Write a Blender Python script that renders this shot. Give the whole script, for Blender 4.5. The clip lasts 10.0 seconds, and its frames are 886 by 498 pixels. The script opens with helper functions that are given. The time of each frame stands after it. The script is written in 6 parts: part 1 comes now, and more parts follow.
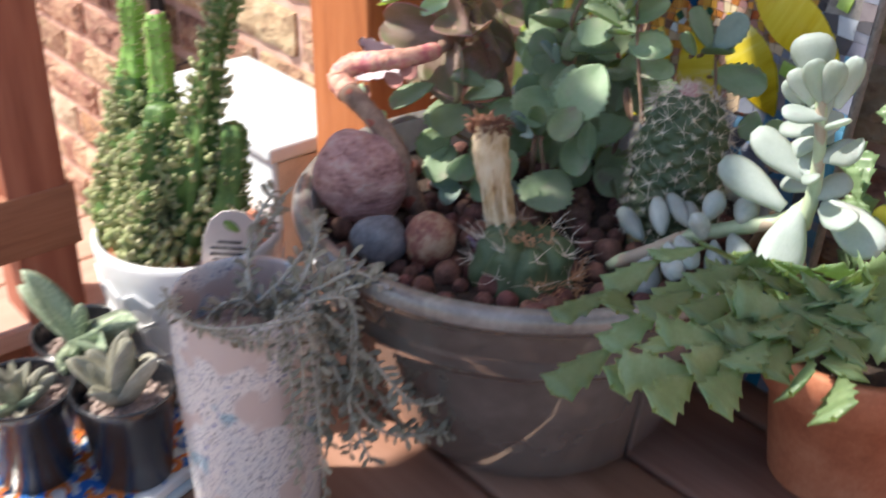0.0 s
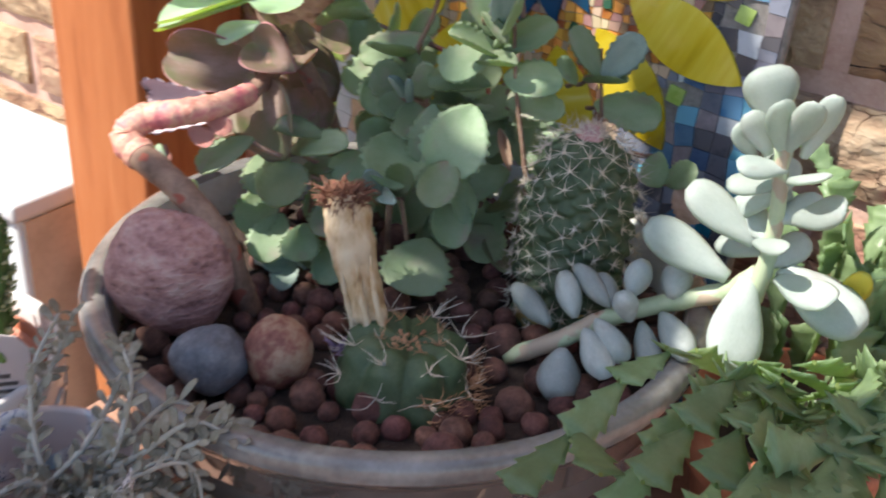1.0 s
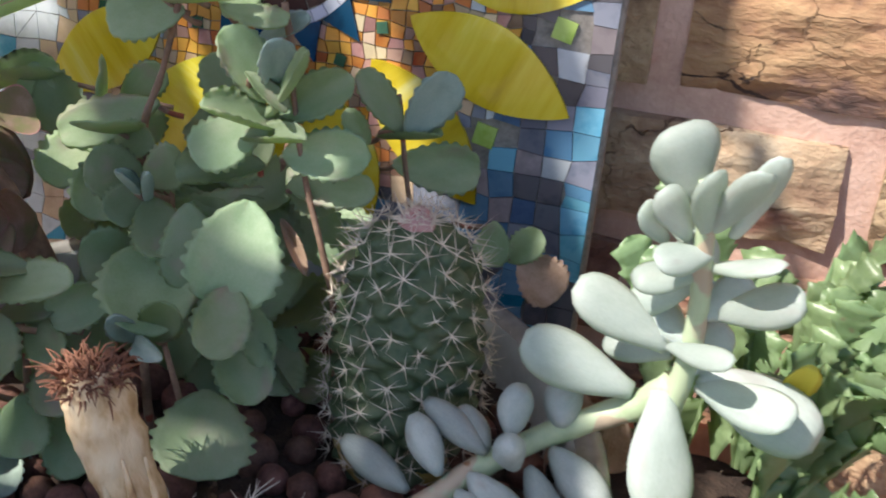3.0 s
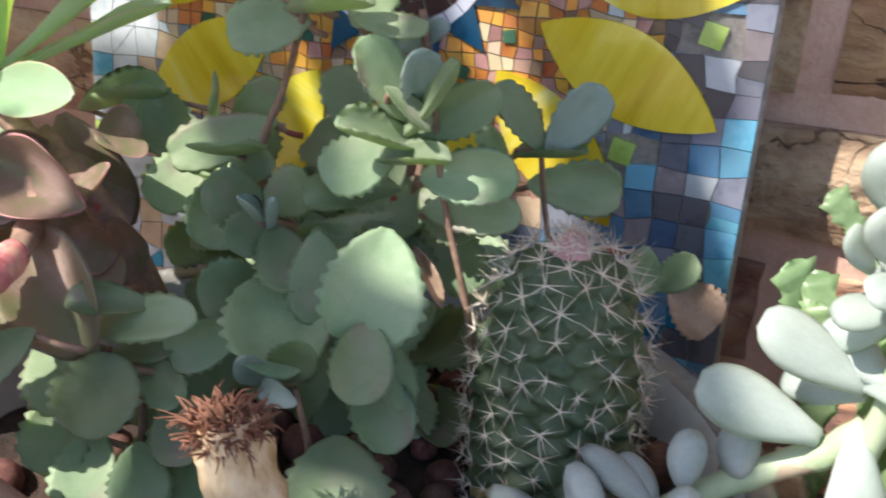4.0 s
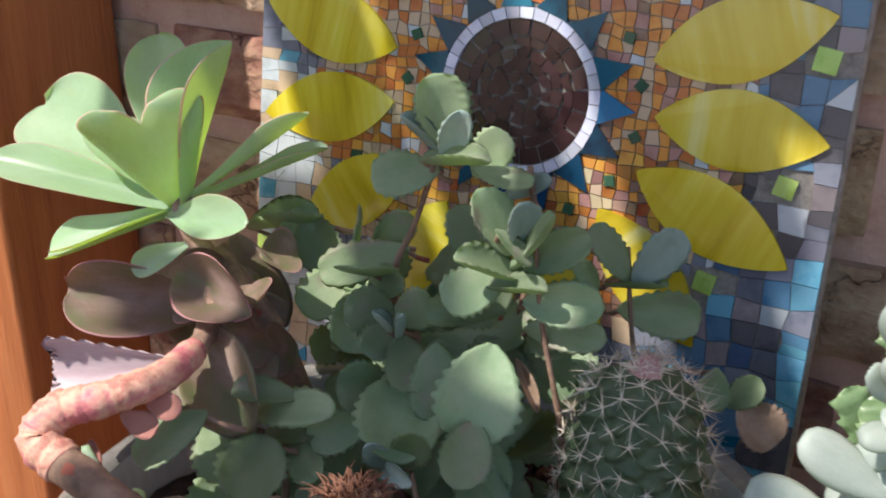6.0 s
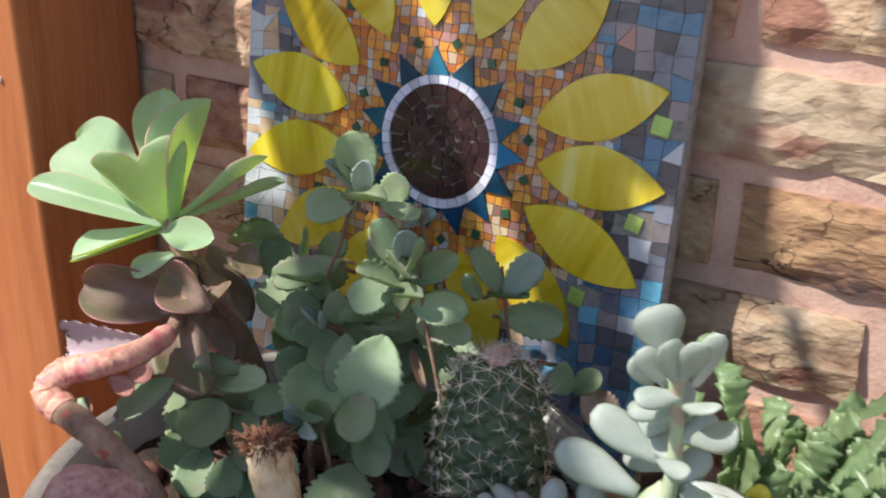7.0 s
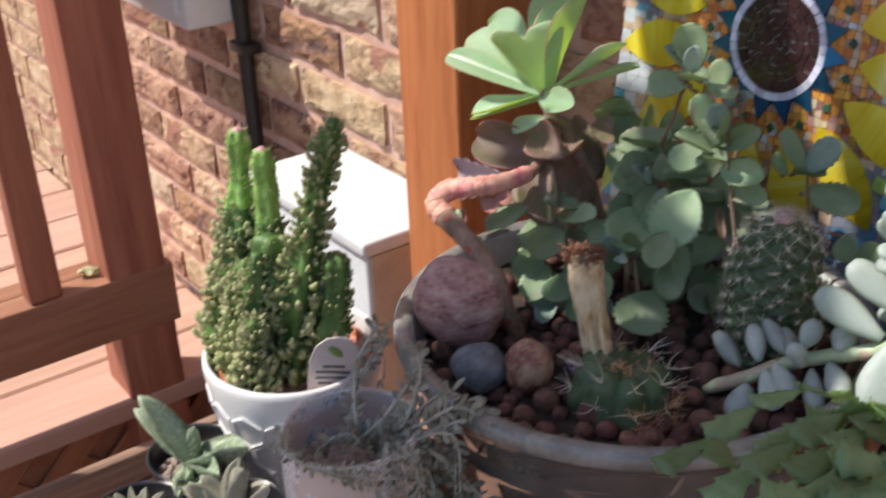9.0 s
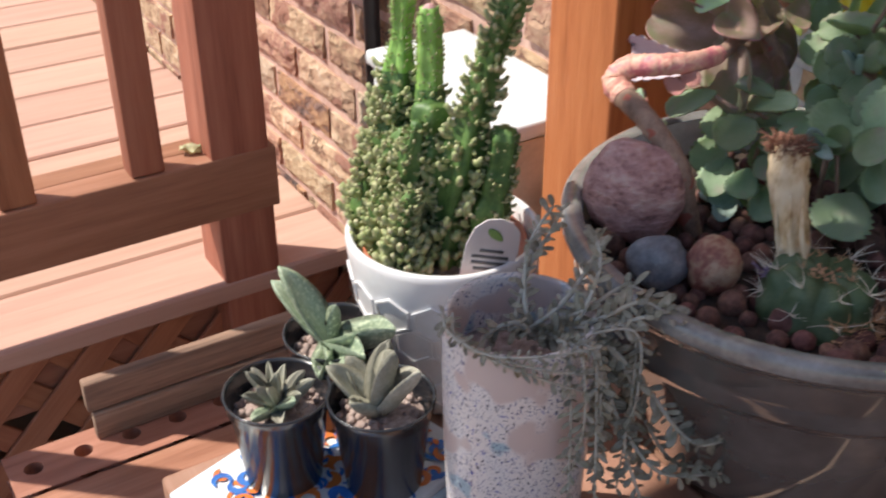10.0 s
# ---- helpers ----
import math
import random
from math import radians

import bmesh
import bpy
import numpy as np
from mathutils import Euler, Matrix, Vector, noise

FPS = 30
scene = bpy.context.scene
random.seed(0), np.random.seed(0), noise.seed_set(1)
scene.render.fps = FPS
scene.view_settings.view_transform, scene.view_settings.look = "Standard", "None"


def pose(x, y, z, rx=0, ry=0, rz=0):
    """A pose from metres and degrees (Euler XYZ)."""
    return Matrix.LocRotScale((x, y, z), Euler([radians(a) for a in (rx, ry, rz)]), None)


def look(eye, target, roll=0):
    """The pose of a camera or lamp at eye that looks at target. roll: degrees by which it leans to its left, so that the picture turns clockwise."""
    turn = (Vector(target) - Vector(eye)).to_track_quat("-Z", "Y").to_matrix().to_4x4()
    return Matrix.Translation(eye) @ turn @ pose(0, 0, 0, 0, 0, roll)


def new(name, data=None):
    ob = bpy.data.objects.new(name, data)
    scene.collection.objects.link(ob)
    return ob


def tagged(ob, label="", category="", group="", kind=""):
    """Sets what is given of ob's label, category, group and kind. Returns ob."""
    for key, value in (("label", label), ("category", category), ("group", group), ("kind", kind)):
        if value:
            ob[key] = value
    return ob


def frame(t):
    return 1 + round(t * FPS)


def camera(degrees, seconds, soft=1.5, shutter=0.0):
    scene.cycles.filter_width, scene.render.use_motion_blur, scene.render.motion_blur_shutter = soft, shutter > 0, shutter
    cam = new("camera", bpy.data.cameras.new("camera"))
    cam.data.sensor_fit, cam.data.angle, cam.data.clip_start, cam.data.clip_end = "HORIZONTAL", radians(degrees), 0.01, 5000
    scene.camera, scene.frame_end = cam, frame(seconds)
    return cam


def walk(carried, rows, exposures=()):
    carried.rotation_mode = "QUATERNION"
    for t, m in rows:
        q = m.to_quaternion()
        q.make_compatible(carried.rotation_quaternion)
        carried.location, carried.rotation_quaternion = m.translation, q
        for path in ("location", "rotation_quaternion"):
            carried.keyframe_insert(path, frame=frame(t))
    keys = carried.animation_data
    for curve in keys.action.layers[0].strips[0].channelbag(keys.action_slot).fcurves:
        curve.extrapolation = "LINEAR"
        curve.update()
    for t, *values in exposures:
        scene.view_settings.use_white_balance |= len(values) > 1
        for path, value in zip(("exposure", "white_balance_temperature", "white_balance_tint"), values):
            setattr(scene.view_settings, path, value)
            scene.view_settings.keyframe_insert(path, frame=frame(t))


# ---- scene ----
cam = camera(43.2, 10.0, soft=2.0, shutter=0.45)
PATH = [
    (0, (0.753, -0.655, 0.495), (-0.586, 0.475, -0.47), 0.7),
    (0.3, (0.696, -0.626, 0.465), (-0.565, 0.627, -0.451), 1.6),
    (0.5, (0.651, -0.615, 0.474), (-0.504, 0.708, -0.484), 2.5),
    (0.9, (0.604, -0.589, 0.466), (-0.426, 0.829, -0.497), 3.2),
    (1, (0.594, -0.585, 0.467), (-0.394, 0.856, -0.507), 3.3),
    (1.5, (0.551, -0.549, 0.459), (-0.229, 1.011, -0.52), 4.2),
    (1.8, (0.526, -0.535, 0.447), (-0.102, 1.112, -0.5), 5.6),
    (2, (0.521, -0.521, 0.452), (-0.054, 1.127, -0.525), 5.4),
    (3.5, (0.448, -0.454, 0.434), (-0.01, 1.218, -0.564), 3.5),
    (3.6, (0.444, -0.451, 0.431), (-0.028, 1.22, -0.562), 3.2),
    (4, (0.433, -0.448, 0.432), (-0.123, 1.202, -0.551), 1.8),
    (4.5, (0.425, -0.462, 0.443), (-0.201, 1.186, -0.501), 1.4),
    (4.8, (0.423, -0.469, 0.454), (-0.234, 1.19, -0.449), 1.3),
    (5, (0.424, -0.471, 0.462), (-0.258, 1.181, -0.435), 1.2),
    (6.3, (0.489, -0.52, 0.484), (-0.335, 1.101, -0.349), 1.1),
    (6.5, (0.51, -0.534, 0.495), (-0.32, 1.081, -0.342), 1.5),
    (7, (0.592, -0.577, 0.536), (-0.327, 1.0, -0.282), 0.9),
    (7.3, (0.641, -0.601, 0.545), (-0.347, 0.942, -0.257), 0.6),
    (7.5, (0.661, -0.611, 0.559), (-0.356, 0.903, -0.261), 0.5),
    (8, (0.711, -0.614, 0.576), (-0.42, 0.816, -0.246), -0.1),
    (8.3, (0.737, -0.618, 0.568), (-0.519, 0.7, -0.261), -0.9),
    (8.5, (0.741, -0.629, 0.568), (-0.567, 0.622, -0.282), -1.4),
    (8.8, (0.741, -0.65, 0.558), (-0.668, 0.459, -0.327), -2.1),
    (9, (0.74, -0.657, 0.554), (-0.711, 0.378, -0.354), -2.5),
    (9.5, (0.712, -0.673, 0.532), (-0.746, 0.283, -0.448), -1.4),
    (9.8, (0.682, -0.68, 0.515), (-0.774, 0.237, -0.504), -0.7),
    (10, (0.667, -0.684, 0.507), (-0.788, 0.213, -0.532), -0.2),
]
walk(cam, [(t, look(eye, target, roll)) for t, eye, target, roll in PATH],
     exposures=[(0, 0.48), (0.5, 0.47), (1, 0.51), (1.5, 0.58), (2, 0.4), (3.5, 0.4), (4, 0.6), (4.5, 0.68), (5, 0.39), (6.5, 0.12), (7, 0.12), (7.5, 0.02), (8.5, 0.02), (9, -0.04), (9.5, -0.03), (10, 0.08)])

# ---- light ----
SUN_WAY = Vector((0.39, 0.44, -0.81)).normalized()
world = bpy.data.worlds.new("sky_light")
scene.world = world
world.use_nodes = True
wn = world.node_tree
sky = wn.nodes.new("ShaderNodeTexSky")
sky.sky_type, sky.sun_disc = "NISHITA", False
sky.sun_elevation = math.asin(-SUN_WAY.z)
sky.sun_rotation = math.atan2(-SUN_WAY.x, -SUN_WAY.y)
wn.links.new(sky.outputs[0], wn.nodes["Background"].inputs[0])
wn.nodes["Background"].inputs[1].default_value = 0.155
sun_data = bpy.data.lights.new("sun", "SUN")
sun_data.energy, sun_data.angle, sun_data.color = 6.0, radians(0.55), (1.0, 0.935, 0.83)
sun = new("sun", sun_data)
sun.rotation_mode = "QUATERNION"
sun.rotation_quaternion = SUN_WAY.to_track_quat("-Z", "Y")


# ---- materials ----
def material(name, stops, scale=30.0, rough=0.6, metal=0.0, bump=0.2, fine=200.0, distance=0.002, vary=0.0, stretch=(1, 1, 1),
             detail=6.0, coat=0.0, through_light=0.0, spec=0.5, spots=None, cracks=None, glow=None, soft_spots=0.03):
    """A principled surface whose colour runs over the stops by noise at two scales, with fine relief. vary: lightness change
    from object to object. through_light: share of light that passes a leaf, glow: its colour. spots: (colour, scale, threshold). cracks: (colour, scale, width)."""
    m = bpy.data.materials.new(name)
    m.use_nodes = True
    nt = m.node_tree
    N, L = nt.nodes, nt.links
    b = N["Principled BSDF"]
    co = N.new("ShaderNodeTexCoord")
    mp = N.new("ShaderNodeMapping")
    mp.inputs["Scale"].default_value = stretch
    off = N.new("ShaderNodeObjectInfo")
    add = N.new("ShaderNodeVectorMath")
    add.operation = "ADD"
    mul = N.new("ShaderNodeVectorMath")
    mul.operation = "SCALE"
    mul.inputs["Scale"].default_value = 37.0 if vary else 0.0
    comb = N.new("ShaderNodeCombineXYZ")
    for k in range(3):
        L.new(off.outputs["Random"], comb.inputs[k])
    L.new(comb.outputs[0], mul.inputs[0])
    L.new(co.outputs["Object"], mp.inputs[0])
    L.new(mp.outputs[0], add.inputs[0])
    L.new(mul.outputs[0], add.inputs[1])
    n1 = N.new("ShaderNodeTexNoise")
    n1.inputs["Scale"].default_value, n1.inputs["Detail"].default_value, n1.inputs["Roughness"].default_value = scale, detail, 0.6
    n2 = N.new("ShaderNodeTexNoise")
    n2.inputs["Scale"].default_value, n2.inputs["Detail"].default_value = fine, 4.0
    L.new(add.outputs[0], n1.inputs["Vector"])
    L.new(add.outputs[0], n2.inputs["Vector"])
    mix = N.new("ShaderNodeMath")
    mix.operation = "MULTIPLY_ADD"
    mix.inputs[1].default_value = 0.3
    L.new(n2.outputs[0], mix.inputs[0])
    sc = N.new("ShaderNodeMath")
    sc.operation = "MULTIPLY_ADD"
    sc.inputs[1].default_value, sc.inputs[2].default_value = 1.0, -0.15
    L.new(n1.outputs[0], sc.inputs[0])
    L.new(sc.outputs[0], mix.inputs[2])
    ramp = N.new("ShaderNodeValToRGB")
    el = ramp.color_ramp.elements
    while len(el) < len(stops):
        el.new(0.5)
    for e, (p, c) in zip(el, stops):
        e.position, e.color = p, (*c, 1)
    L.new(mix.outputs[0], ramp.inputs[0])
    colour = ramp.outputs[0]
    if vary:
        hsv = N.new("ShaderNodeHueSaturation")
        mr = N.new("ShaderNodeMapRange")
        mr.inputs["To Min"].default_value, mr.inputs["To Max"].default_value = 1 - vary, 1 + vary
        L.new(off.outputs["Random"], mr.inputs["Value"])
        L.new(mr.outputs[0], hsv.inputs["Value"])
        hm = N.new("ShaderNodeMapRange")
        hm.inputs["To Min"].default_value, hm.inputs["To Max"].default_value = 0.5 - vary * 0.06, 0.5 + vary * 0.06
        fr = N.new("ShaderNodeMath")
        fr.operation = "FRACT"
        k = N.new("ShaderNodeMath")
        k.operation = "MULTIPLY"
        k.inputs[1].default_value = 7.31
        L.new(off.outputs["Random"], k.inputs[0])
        L.new(k.outputs[0], fr.inputs[0])
        L.new(fr.outputs[0], hm.inputs["Value"])
        L.new(hm.outputs[0], hsv.inputs["Hue"])
        L.new(colour, hsv.inputs["Color"])
        colour = hsv.outputs[0]
    for spot in (spots or ()):
        c, s2, th = spot
        v = N.new("ShaderNodeTexNoise")
        v.inputs["Scale"].default_value, v.inputs["Detail"].default_value = s2, 2.0
        L.new(add.outputs[0], v.inputs["Vector"])
        g = N.new("ShaderNodeMapRange")
        g.inputs["From Min"].default_value, g.inputs["From Max"].default_value = th, th + soft_spots
        L.new(v.outputs[0], g.inputs["Value"])
        mx = N.new("ShaderNodeMix")
        mx.data_type = "RGBA"
        L.new(g.outputs[0], mx.inputs[0])
        L.new(colour, mx.inputs[6])
        mx.inputs[7].default_value = (*c, 1)
        colour = mx.outputs[2]
    height = mix.outputs[0]
    if cracks:
        c, s2, wide = cracks
        warp = N.new("ShaderNodeVectorMath")
        warp.operation = "MULTIPLY_ADD"
        warp.inputs[1].default_value = (0.05, 0.05, 0.05)
        L.new(n1.outputs["Color"], warp.inputs[0])
        L.new(add.outputs[0], warp.inputs[2])
        vo = N.new("ShaderNodeTexVoronoi")
        vo.feature = "DISTANCE_TO_EDGE"
        vo.inputs["Scale"].default_value = s2
        L.new(warp.outputs[0], vo.inputs["Vector"])
        where = N.new("ShaderNodeTexNoise")
        where.inputs["Scale"].default_value = s2 * 0.9
        L.new(add.outputs[0], where.inputs["Vector"])
        lim = N.new("ShaderNodeMapRange")
        lim.inputs["From Min"].default_value, lim.inputs["From Max"].default_value = 0.54, 0.72
        lim.inputs["To Max"].default_value = wide
        L.new(where.outputs[0], lim.inputs["Value"])
        lt = N.new("ShaderNodeMath")
        lt.operation = "SUBTRACT"
        L.new(lim.outputs[0], lt.inputs[0])
        L.new(vo.outputs["Distance"], lt.inputs[1])
        gt = N.new("ShaderNodeMapRange")
        gt.inputs["From Min"].default_value, gt.inputs["From Max"].default_value = -0.008, 0.012
        L.new(lt.outputs[0], gt.inputs["Value"])
        mx = N.new("ShaderNodeMix")
        mx.data_type = "RGBA"
        L.new(gt.outputs[0], mx.inputs[0])
        L.new(colour, mx.inputs[6])
        mx.inputs[7].default_value = (*c, 1)
        colour = mx.outputs[2]
        dig = N.new("ShaderNodeMath")
        dig.operation = "MULTIPLY_ADD"
        dig.inputs[1].default_value = -0.5
        L.new(gt.outputs[0], dig.inputs[0])
        L.new(mix.outputs[0], dig.inputs[2])
        height = dig.outputs[0]
    L.new(colour, b.inputs["Base Color"])
    b.inputs["Metallic"].default_value = metal
    b.inputs["Specular IOR Level"].default_value = spec
    b.inputs["Coat Weight"].default_value = coat
    b.inputs["Coat Roughness"].default_value = 0.04
    rr = N.new("ShaderNodeMapRange")
    rr.inputs["To Min"].default_value, rr.inputs["To Max"].default_value = max(0.02, rough - 0.12), min(1.0, rough + 0.12)
    L.new(n1.outputs[0], rr.inputs["Value"])
    L.new(rr.outputs[0], b.inputs["Roughness"])
    if bump:
        bm_ = N.new("ShaderNodeBump")
        bm_.inputs["Strength"].default_value, bm_.inputs["Distance"].default_value = bump, distance
        L.new(height, bm_.inputs["Height"])
        L.new(bm_.outputs[0], b.inputs["Normal"])
    if through_light:
        tr = N.new("ShaderNodeBsdfTranslucent")
        ms = N.new("ShaderNodeMixShader")
        ms.inputs[0].default_value = through_light
        br = N.new("ShaderNodeHueSaturation")
        br.inputs["Saturation"].default_value, br.inputs["Value"].default_value = 1.25, 1.5
        L.new(colour, br.inputs["Color"])
        if glow:
            tr.inputs[0].default_value = (*glow, 1)
        else:
            L.new(br.outputs[0], tr.inputs[0])
        L.new(b.outputs[0], ms.inputs[1])
        L.new(tr.outputs[0], ms.inputs[2])
        L.new(ms.outputs[0], N["Material Output"].inputs[0])
    return m


def tones(a, b, c=None):
    return [(0.3, a), (0.5, b), (0.7, c or b)]


BRICK = material("brick_tan", [(0.26, (0.12, 0.066, 0.046)), (0.37, (0.38, 0.235, 0.155)), (0.52, (0.56, 0.39, 0.26)), (0.7, (0.67, 0.53, 0.39))],
                 scale=34, rough=0.92, bump=0.9, fine=120, distance=0.008, vary=0.24, stretch=(0.8, 1, 1.25), detail=11, cracks=((0.26, 0.155, 0.105), 22, 0.035), spots=[((0.32, 0.16, 0.115), 17, 0.56)], soft_spots=0.06)
BRICK_RED = material("brick_red", [(0.26, (0.1, 0.05, 0.04)), (0.42, (0.31, 0.165, 0.115)), (0.64, (0.5, 0.34, 0.225))],
                     scale=34, rough=0.92, bump=0.9, fine=120, distance=0.008, vary=0.28, stretch=(0.8, 1, 1.25), detail=11, cracks=((0.19, 0.095, 0.07), 22, 0.045))
BRICK_BURNT = material("brick_burnt", [(0.27, (0.05, 0.034, 0.033)), (0.41, (0.19, 0.11, 0.09)), (0.54, (0.37, 0.21, 0.12)), (0.72, (0.52, 0.34, 0.19))],
                       scale=24, rough=0.92, bump=1.0, fine=120, distance=0.008, vary=0.12, stretch=(0.7, 1, 1.5), detail=11, cracks=((0.08, 0.05, 0.045), 24, 0.05))
BRICK_PALE = material("brick_pale", [(0.28, (0.24, 0.16, 0.115)), (0.42, (0.44, 0.33, 0.235)), (0.7, (0.6, 0.49, 0.37))],
                      scale=26, rough=0.92, bump=0.8, fine=120, distance=0.007, vary=0.12, stretch=(0.8, 1, 1.25), detail=11, spots=[((0.36, 0.19, 0.14), 15, 0.62)], soft_spots=0.06)
MORTAR = material("mortar_pink", tones((0.48, 0.29, 0.23), (0.59, 0.39, 0.32), (0.66, 0.46, 0.39)), scale=40, rough=0.95, bump=0.6, fine=400, distance=0.003)
STAIN = material("orange_stained_wood", tones((0.36, 0.11, 0.035), (0.47, 0.16, 0.055), (0.51, 0.19, 0.07)), scale=60, rough=0.7, bump=0.6,
                 fine=330, distance=0.003, stretch=(1, 1, 0.09))
STAIN_Y = material("red_brown_deck_stain", tones((0.25, 0.1, 0.06), (0.34, 0.15, 0.093), (0.41, 0.195, 0.128)), scale=45, rough=0.6, bump=0.5,
                   fine=250, distance=0.0014, stretch=(1, 0.06, 1), vary=0.12)
STAIN_X = material("red_brown_bench_stain", tones((0.23, 0.11, 0.07), (0.31, 0.165, 0.115), (0.38, 0.215, 0.16)), scale=45, rough=0.6, bump=0.5,
                   fine=250, distance=0.0014, stretch=(0.06, 1, 1), vary=0.12)
STAIN_Z = material("red_brown_post_stain", tones((0.25, 0.088, 0.048), (0.34, 0.13, 0.073), (0.41, 0.175, 0.105)), scale=45, rough=0.6, bump=0.5,
                   fine=250, distance=0.0014, stretch=(1, 1, 0.06), vary=0.12)
DECKING = material("sun_bleached_deck_stain", tones((0.43, 0.255, 0.195), (0.49, 0.3, 0.23), (0.53, 0.34, 0.265)), scale=30, rough=0.75, bump=0.4,
                   fine=200, distance=0.0015, stretch=(1, 0.05, 1), vary=0.08)
OLD_WOOD = material("weathered_wood", tones((0.14, 0.085, 0.06), (0.27, 0.17, 0.12), (0.42, 0.3, 0.22)), scale=45, rough=0.85, bump=0.8,
                    fine=260, distance=0.002, stretch=(1, 0.06, 1), vary=0.2)
EARTH = material("brown_earth", tones((0.2, 0.13, 0.095), (0.28, 0.19, 0.145), (0.36, 0.26, 0.2)), scale=9, rough=0.95, bump=1.0, fine=500, distance=0.004)
WHITE_BOX = material("white_painted_metal", tones((0.58, 0.62, 0.65), (0.66, 0.7, 0.73), (0.7, 0.73, 0.75)), scale=12, rough=0.45, bump=0.05)
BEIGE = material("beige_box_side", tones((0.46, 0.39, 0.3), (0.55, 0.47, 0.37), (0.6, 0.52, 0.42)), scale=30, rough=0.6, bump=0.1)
BLACK = material("black_conduit_plastic", tones((0.012, 0.012, 0.014), (0.02, 0.02, 0.022)), rough=0.4)
GLAZE = material("grey_taupe_glaze", tones((0.075, 0.07, 0.068), (0.11, 0.104, 0.1), (0.15, 0.142, 0.137)), scale=14, spec=1.0, rough=0.02, bump=0.1, fine=70,
                 distance=0.0015, coat=1.0)
RIM_GLAZE = material("pale_grey_rim_glaze", tones((0.16, 0.153, 0.148), (0.23, 0.222, 0.216), (0.3, 0.292, 0.285)), scale=25, rough=0.22, bump=0.12, coat=0.6)
GLAZE_IN = material("pale_celadon_glaze", tones((0.5, 0.52, 0.5), (0.64, 0.67, 0.65), (0.72, 0.75, 0.73)), scale=18, rough=0.25, bump=0.1, coat=0.5)
SOIL = material("dark_potting_soil", tones((0.014, 0.009, 0.007), (0.034, 0.021, 0.016), (0.07, 0.045, 0.034)), scale=90, rough=0.95, bump=1.0, fine=700, distance=0.003)
PALE_SOIL = material("pale_gritty_soil", tones((0.19, 0.13, 0.115), (0.36, 0.27, 0.24), (0.54, 0.43, 0.39)), scale=160, rough=0.95, bump=1.0, fine=700, distance=0.002)
CLAY = material("red_clay_pellets", tones((0.062, 0.026, 0.022), (0.13, 0.058, 0.048), (0.205, 0.102, 0.083)), scale=1.3, rough=0.9, bump=0.6, fine=9, distance=0.001, vary=0.25)
PINK_STONE = material("pink_granite", [(0.3, (0.2, 0.095, 0.092)), (0.42, (0.38, 0.2, 0.19)), (0.55, (0.52, 0.3, 0.28)), (0.7, (0.6, 0.42, 0.39))],
                      scale=75, rough=0.9, bump=1.0, fine=300, distance=0.004, stretch=(0.8, 0.8, 1.5))
BLUE_STONE = material("blue_grey_pebble", tones((0.095, 0.103, 0.122), (0.155, 0.168, 0.198), (0.25, 0.262, 0.285)), scale=110, rough=0.75, bump=0.4, fine=500, distance=0.001)
TAN_STONE = material("mottled_red_tan_pebble", [(0.3, (0.12, 0.035, 0.03)), (0.45, (0.25, 0.1, 0.075)), (0.54, (0.36, 0.22, 0.15)), (0.7, (0.47, 0.36, 0.26))],
                     scale=60, rough=0.7, bump=0.6, fine=300, distance=0.001)
TERRACOTTA = material("terracotta", tones((0.4, 0.13, 0.065), (0.52, 0.19, 0.1), (0.6, 0.26, 0.15)), scale=40, rough=0.85, bump=0.25, fine=300, distance=0.001)
ORANGE_PLASTIC = material("orange_nursery_plastic", tones((0.42, 0.12, 0.06), (0.5, 0.16, 0.085)), scale=30, rough=0.5, bump=0.05)
WHITE_CERAMIC = material("white_ceramic", tones((0.7, 0.69, 0.7), (0.78, 0.77, 0.78), (0.82, 0.81, 0.82)), scale=20, rough=0.3, bump=0.05, coat=0.4)
SPECKLE = material("speckled_white_ceramic", tones((0.7, 0.69, 0.7), (0.76, 0.72, 0.7), (0.74, 0.66, 0.63)), scale=22, rough=0.4, bump=0.12, coat=0.3,
                   spots=[((0.36, 0.5, 0.58), 34, 0.64), ((0.07, 0.08, 0.22), 700, 0.61), ((0.05, 0.05, 0.08), 520, 0.63), ((0.1, 0.12, 0.38), 340, 0.665), ((0.61, 0.5, 0.47), 24, 0.53)])
BLACK_POT = material("black_nursery_plastic", tones((0.012, 0.013, 0.017), (0.02, 0.021, 0.026), (0.03, 0.031, 0.037)), scale=30, rough=0.22, bump=0.08, spec=0.6)
TABLE_BLUE = material("pale_blue_tray_enamel", tones((0.5, 0.58, 0.64), (0.62, 0.7, 0.76)), scale=20, rough=0.4, bump=0.05)
TILE_WHITE = material("white_tile_glaze", tones((0.66, 0.66, 0.66), (0.76, 0.76, 0.77)), scale=20, rough=0.15, bump=0.02, coat=0.5)
TILE_ORANGE = material("orange_tile_glaze", tones((0.6, 0.14, 0.03), (0.7, 0.2, 0.05)), scale=40, rough=0.15, bump=0.02, coat=0.5)
TILE_BLUE = material("blue_tile_glaze", tones((0.02, 0.09, 0.36), (0.05, 0.18, 0.52)), scale=40, rough=0.15, bump=0.02, coat=0.5)
LABEL = material("white_plant_label", tones((0.58, 0.53, 0.53), (0.66, 0.61, 0.61)), scale=20, rough=0.5, bump=0.02)
INK = material("grey_label_print", tones((0.12, 0.11, 0.11), (0.16, 0.15, 0.15)), rough=0.6, bump=0)
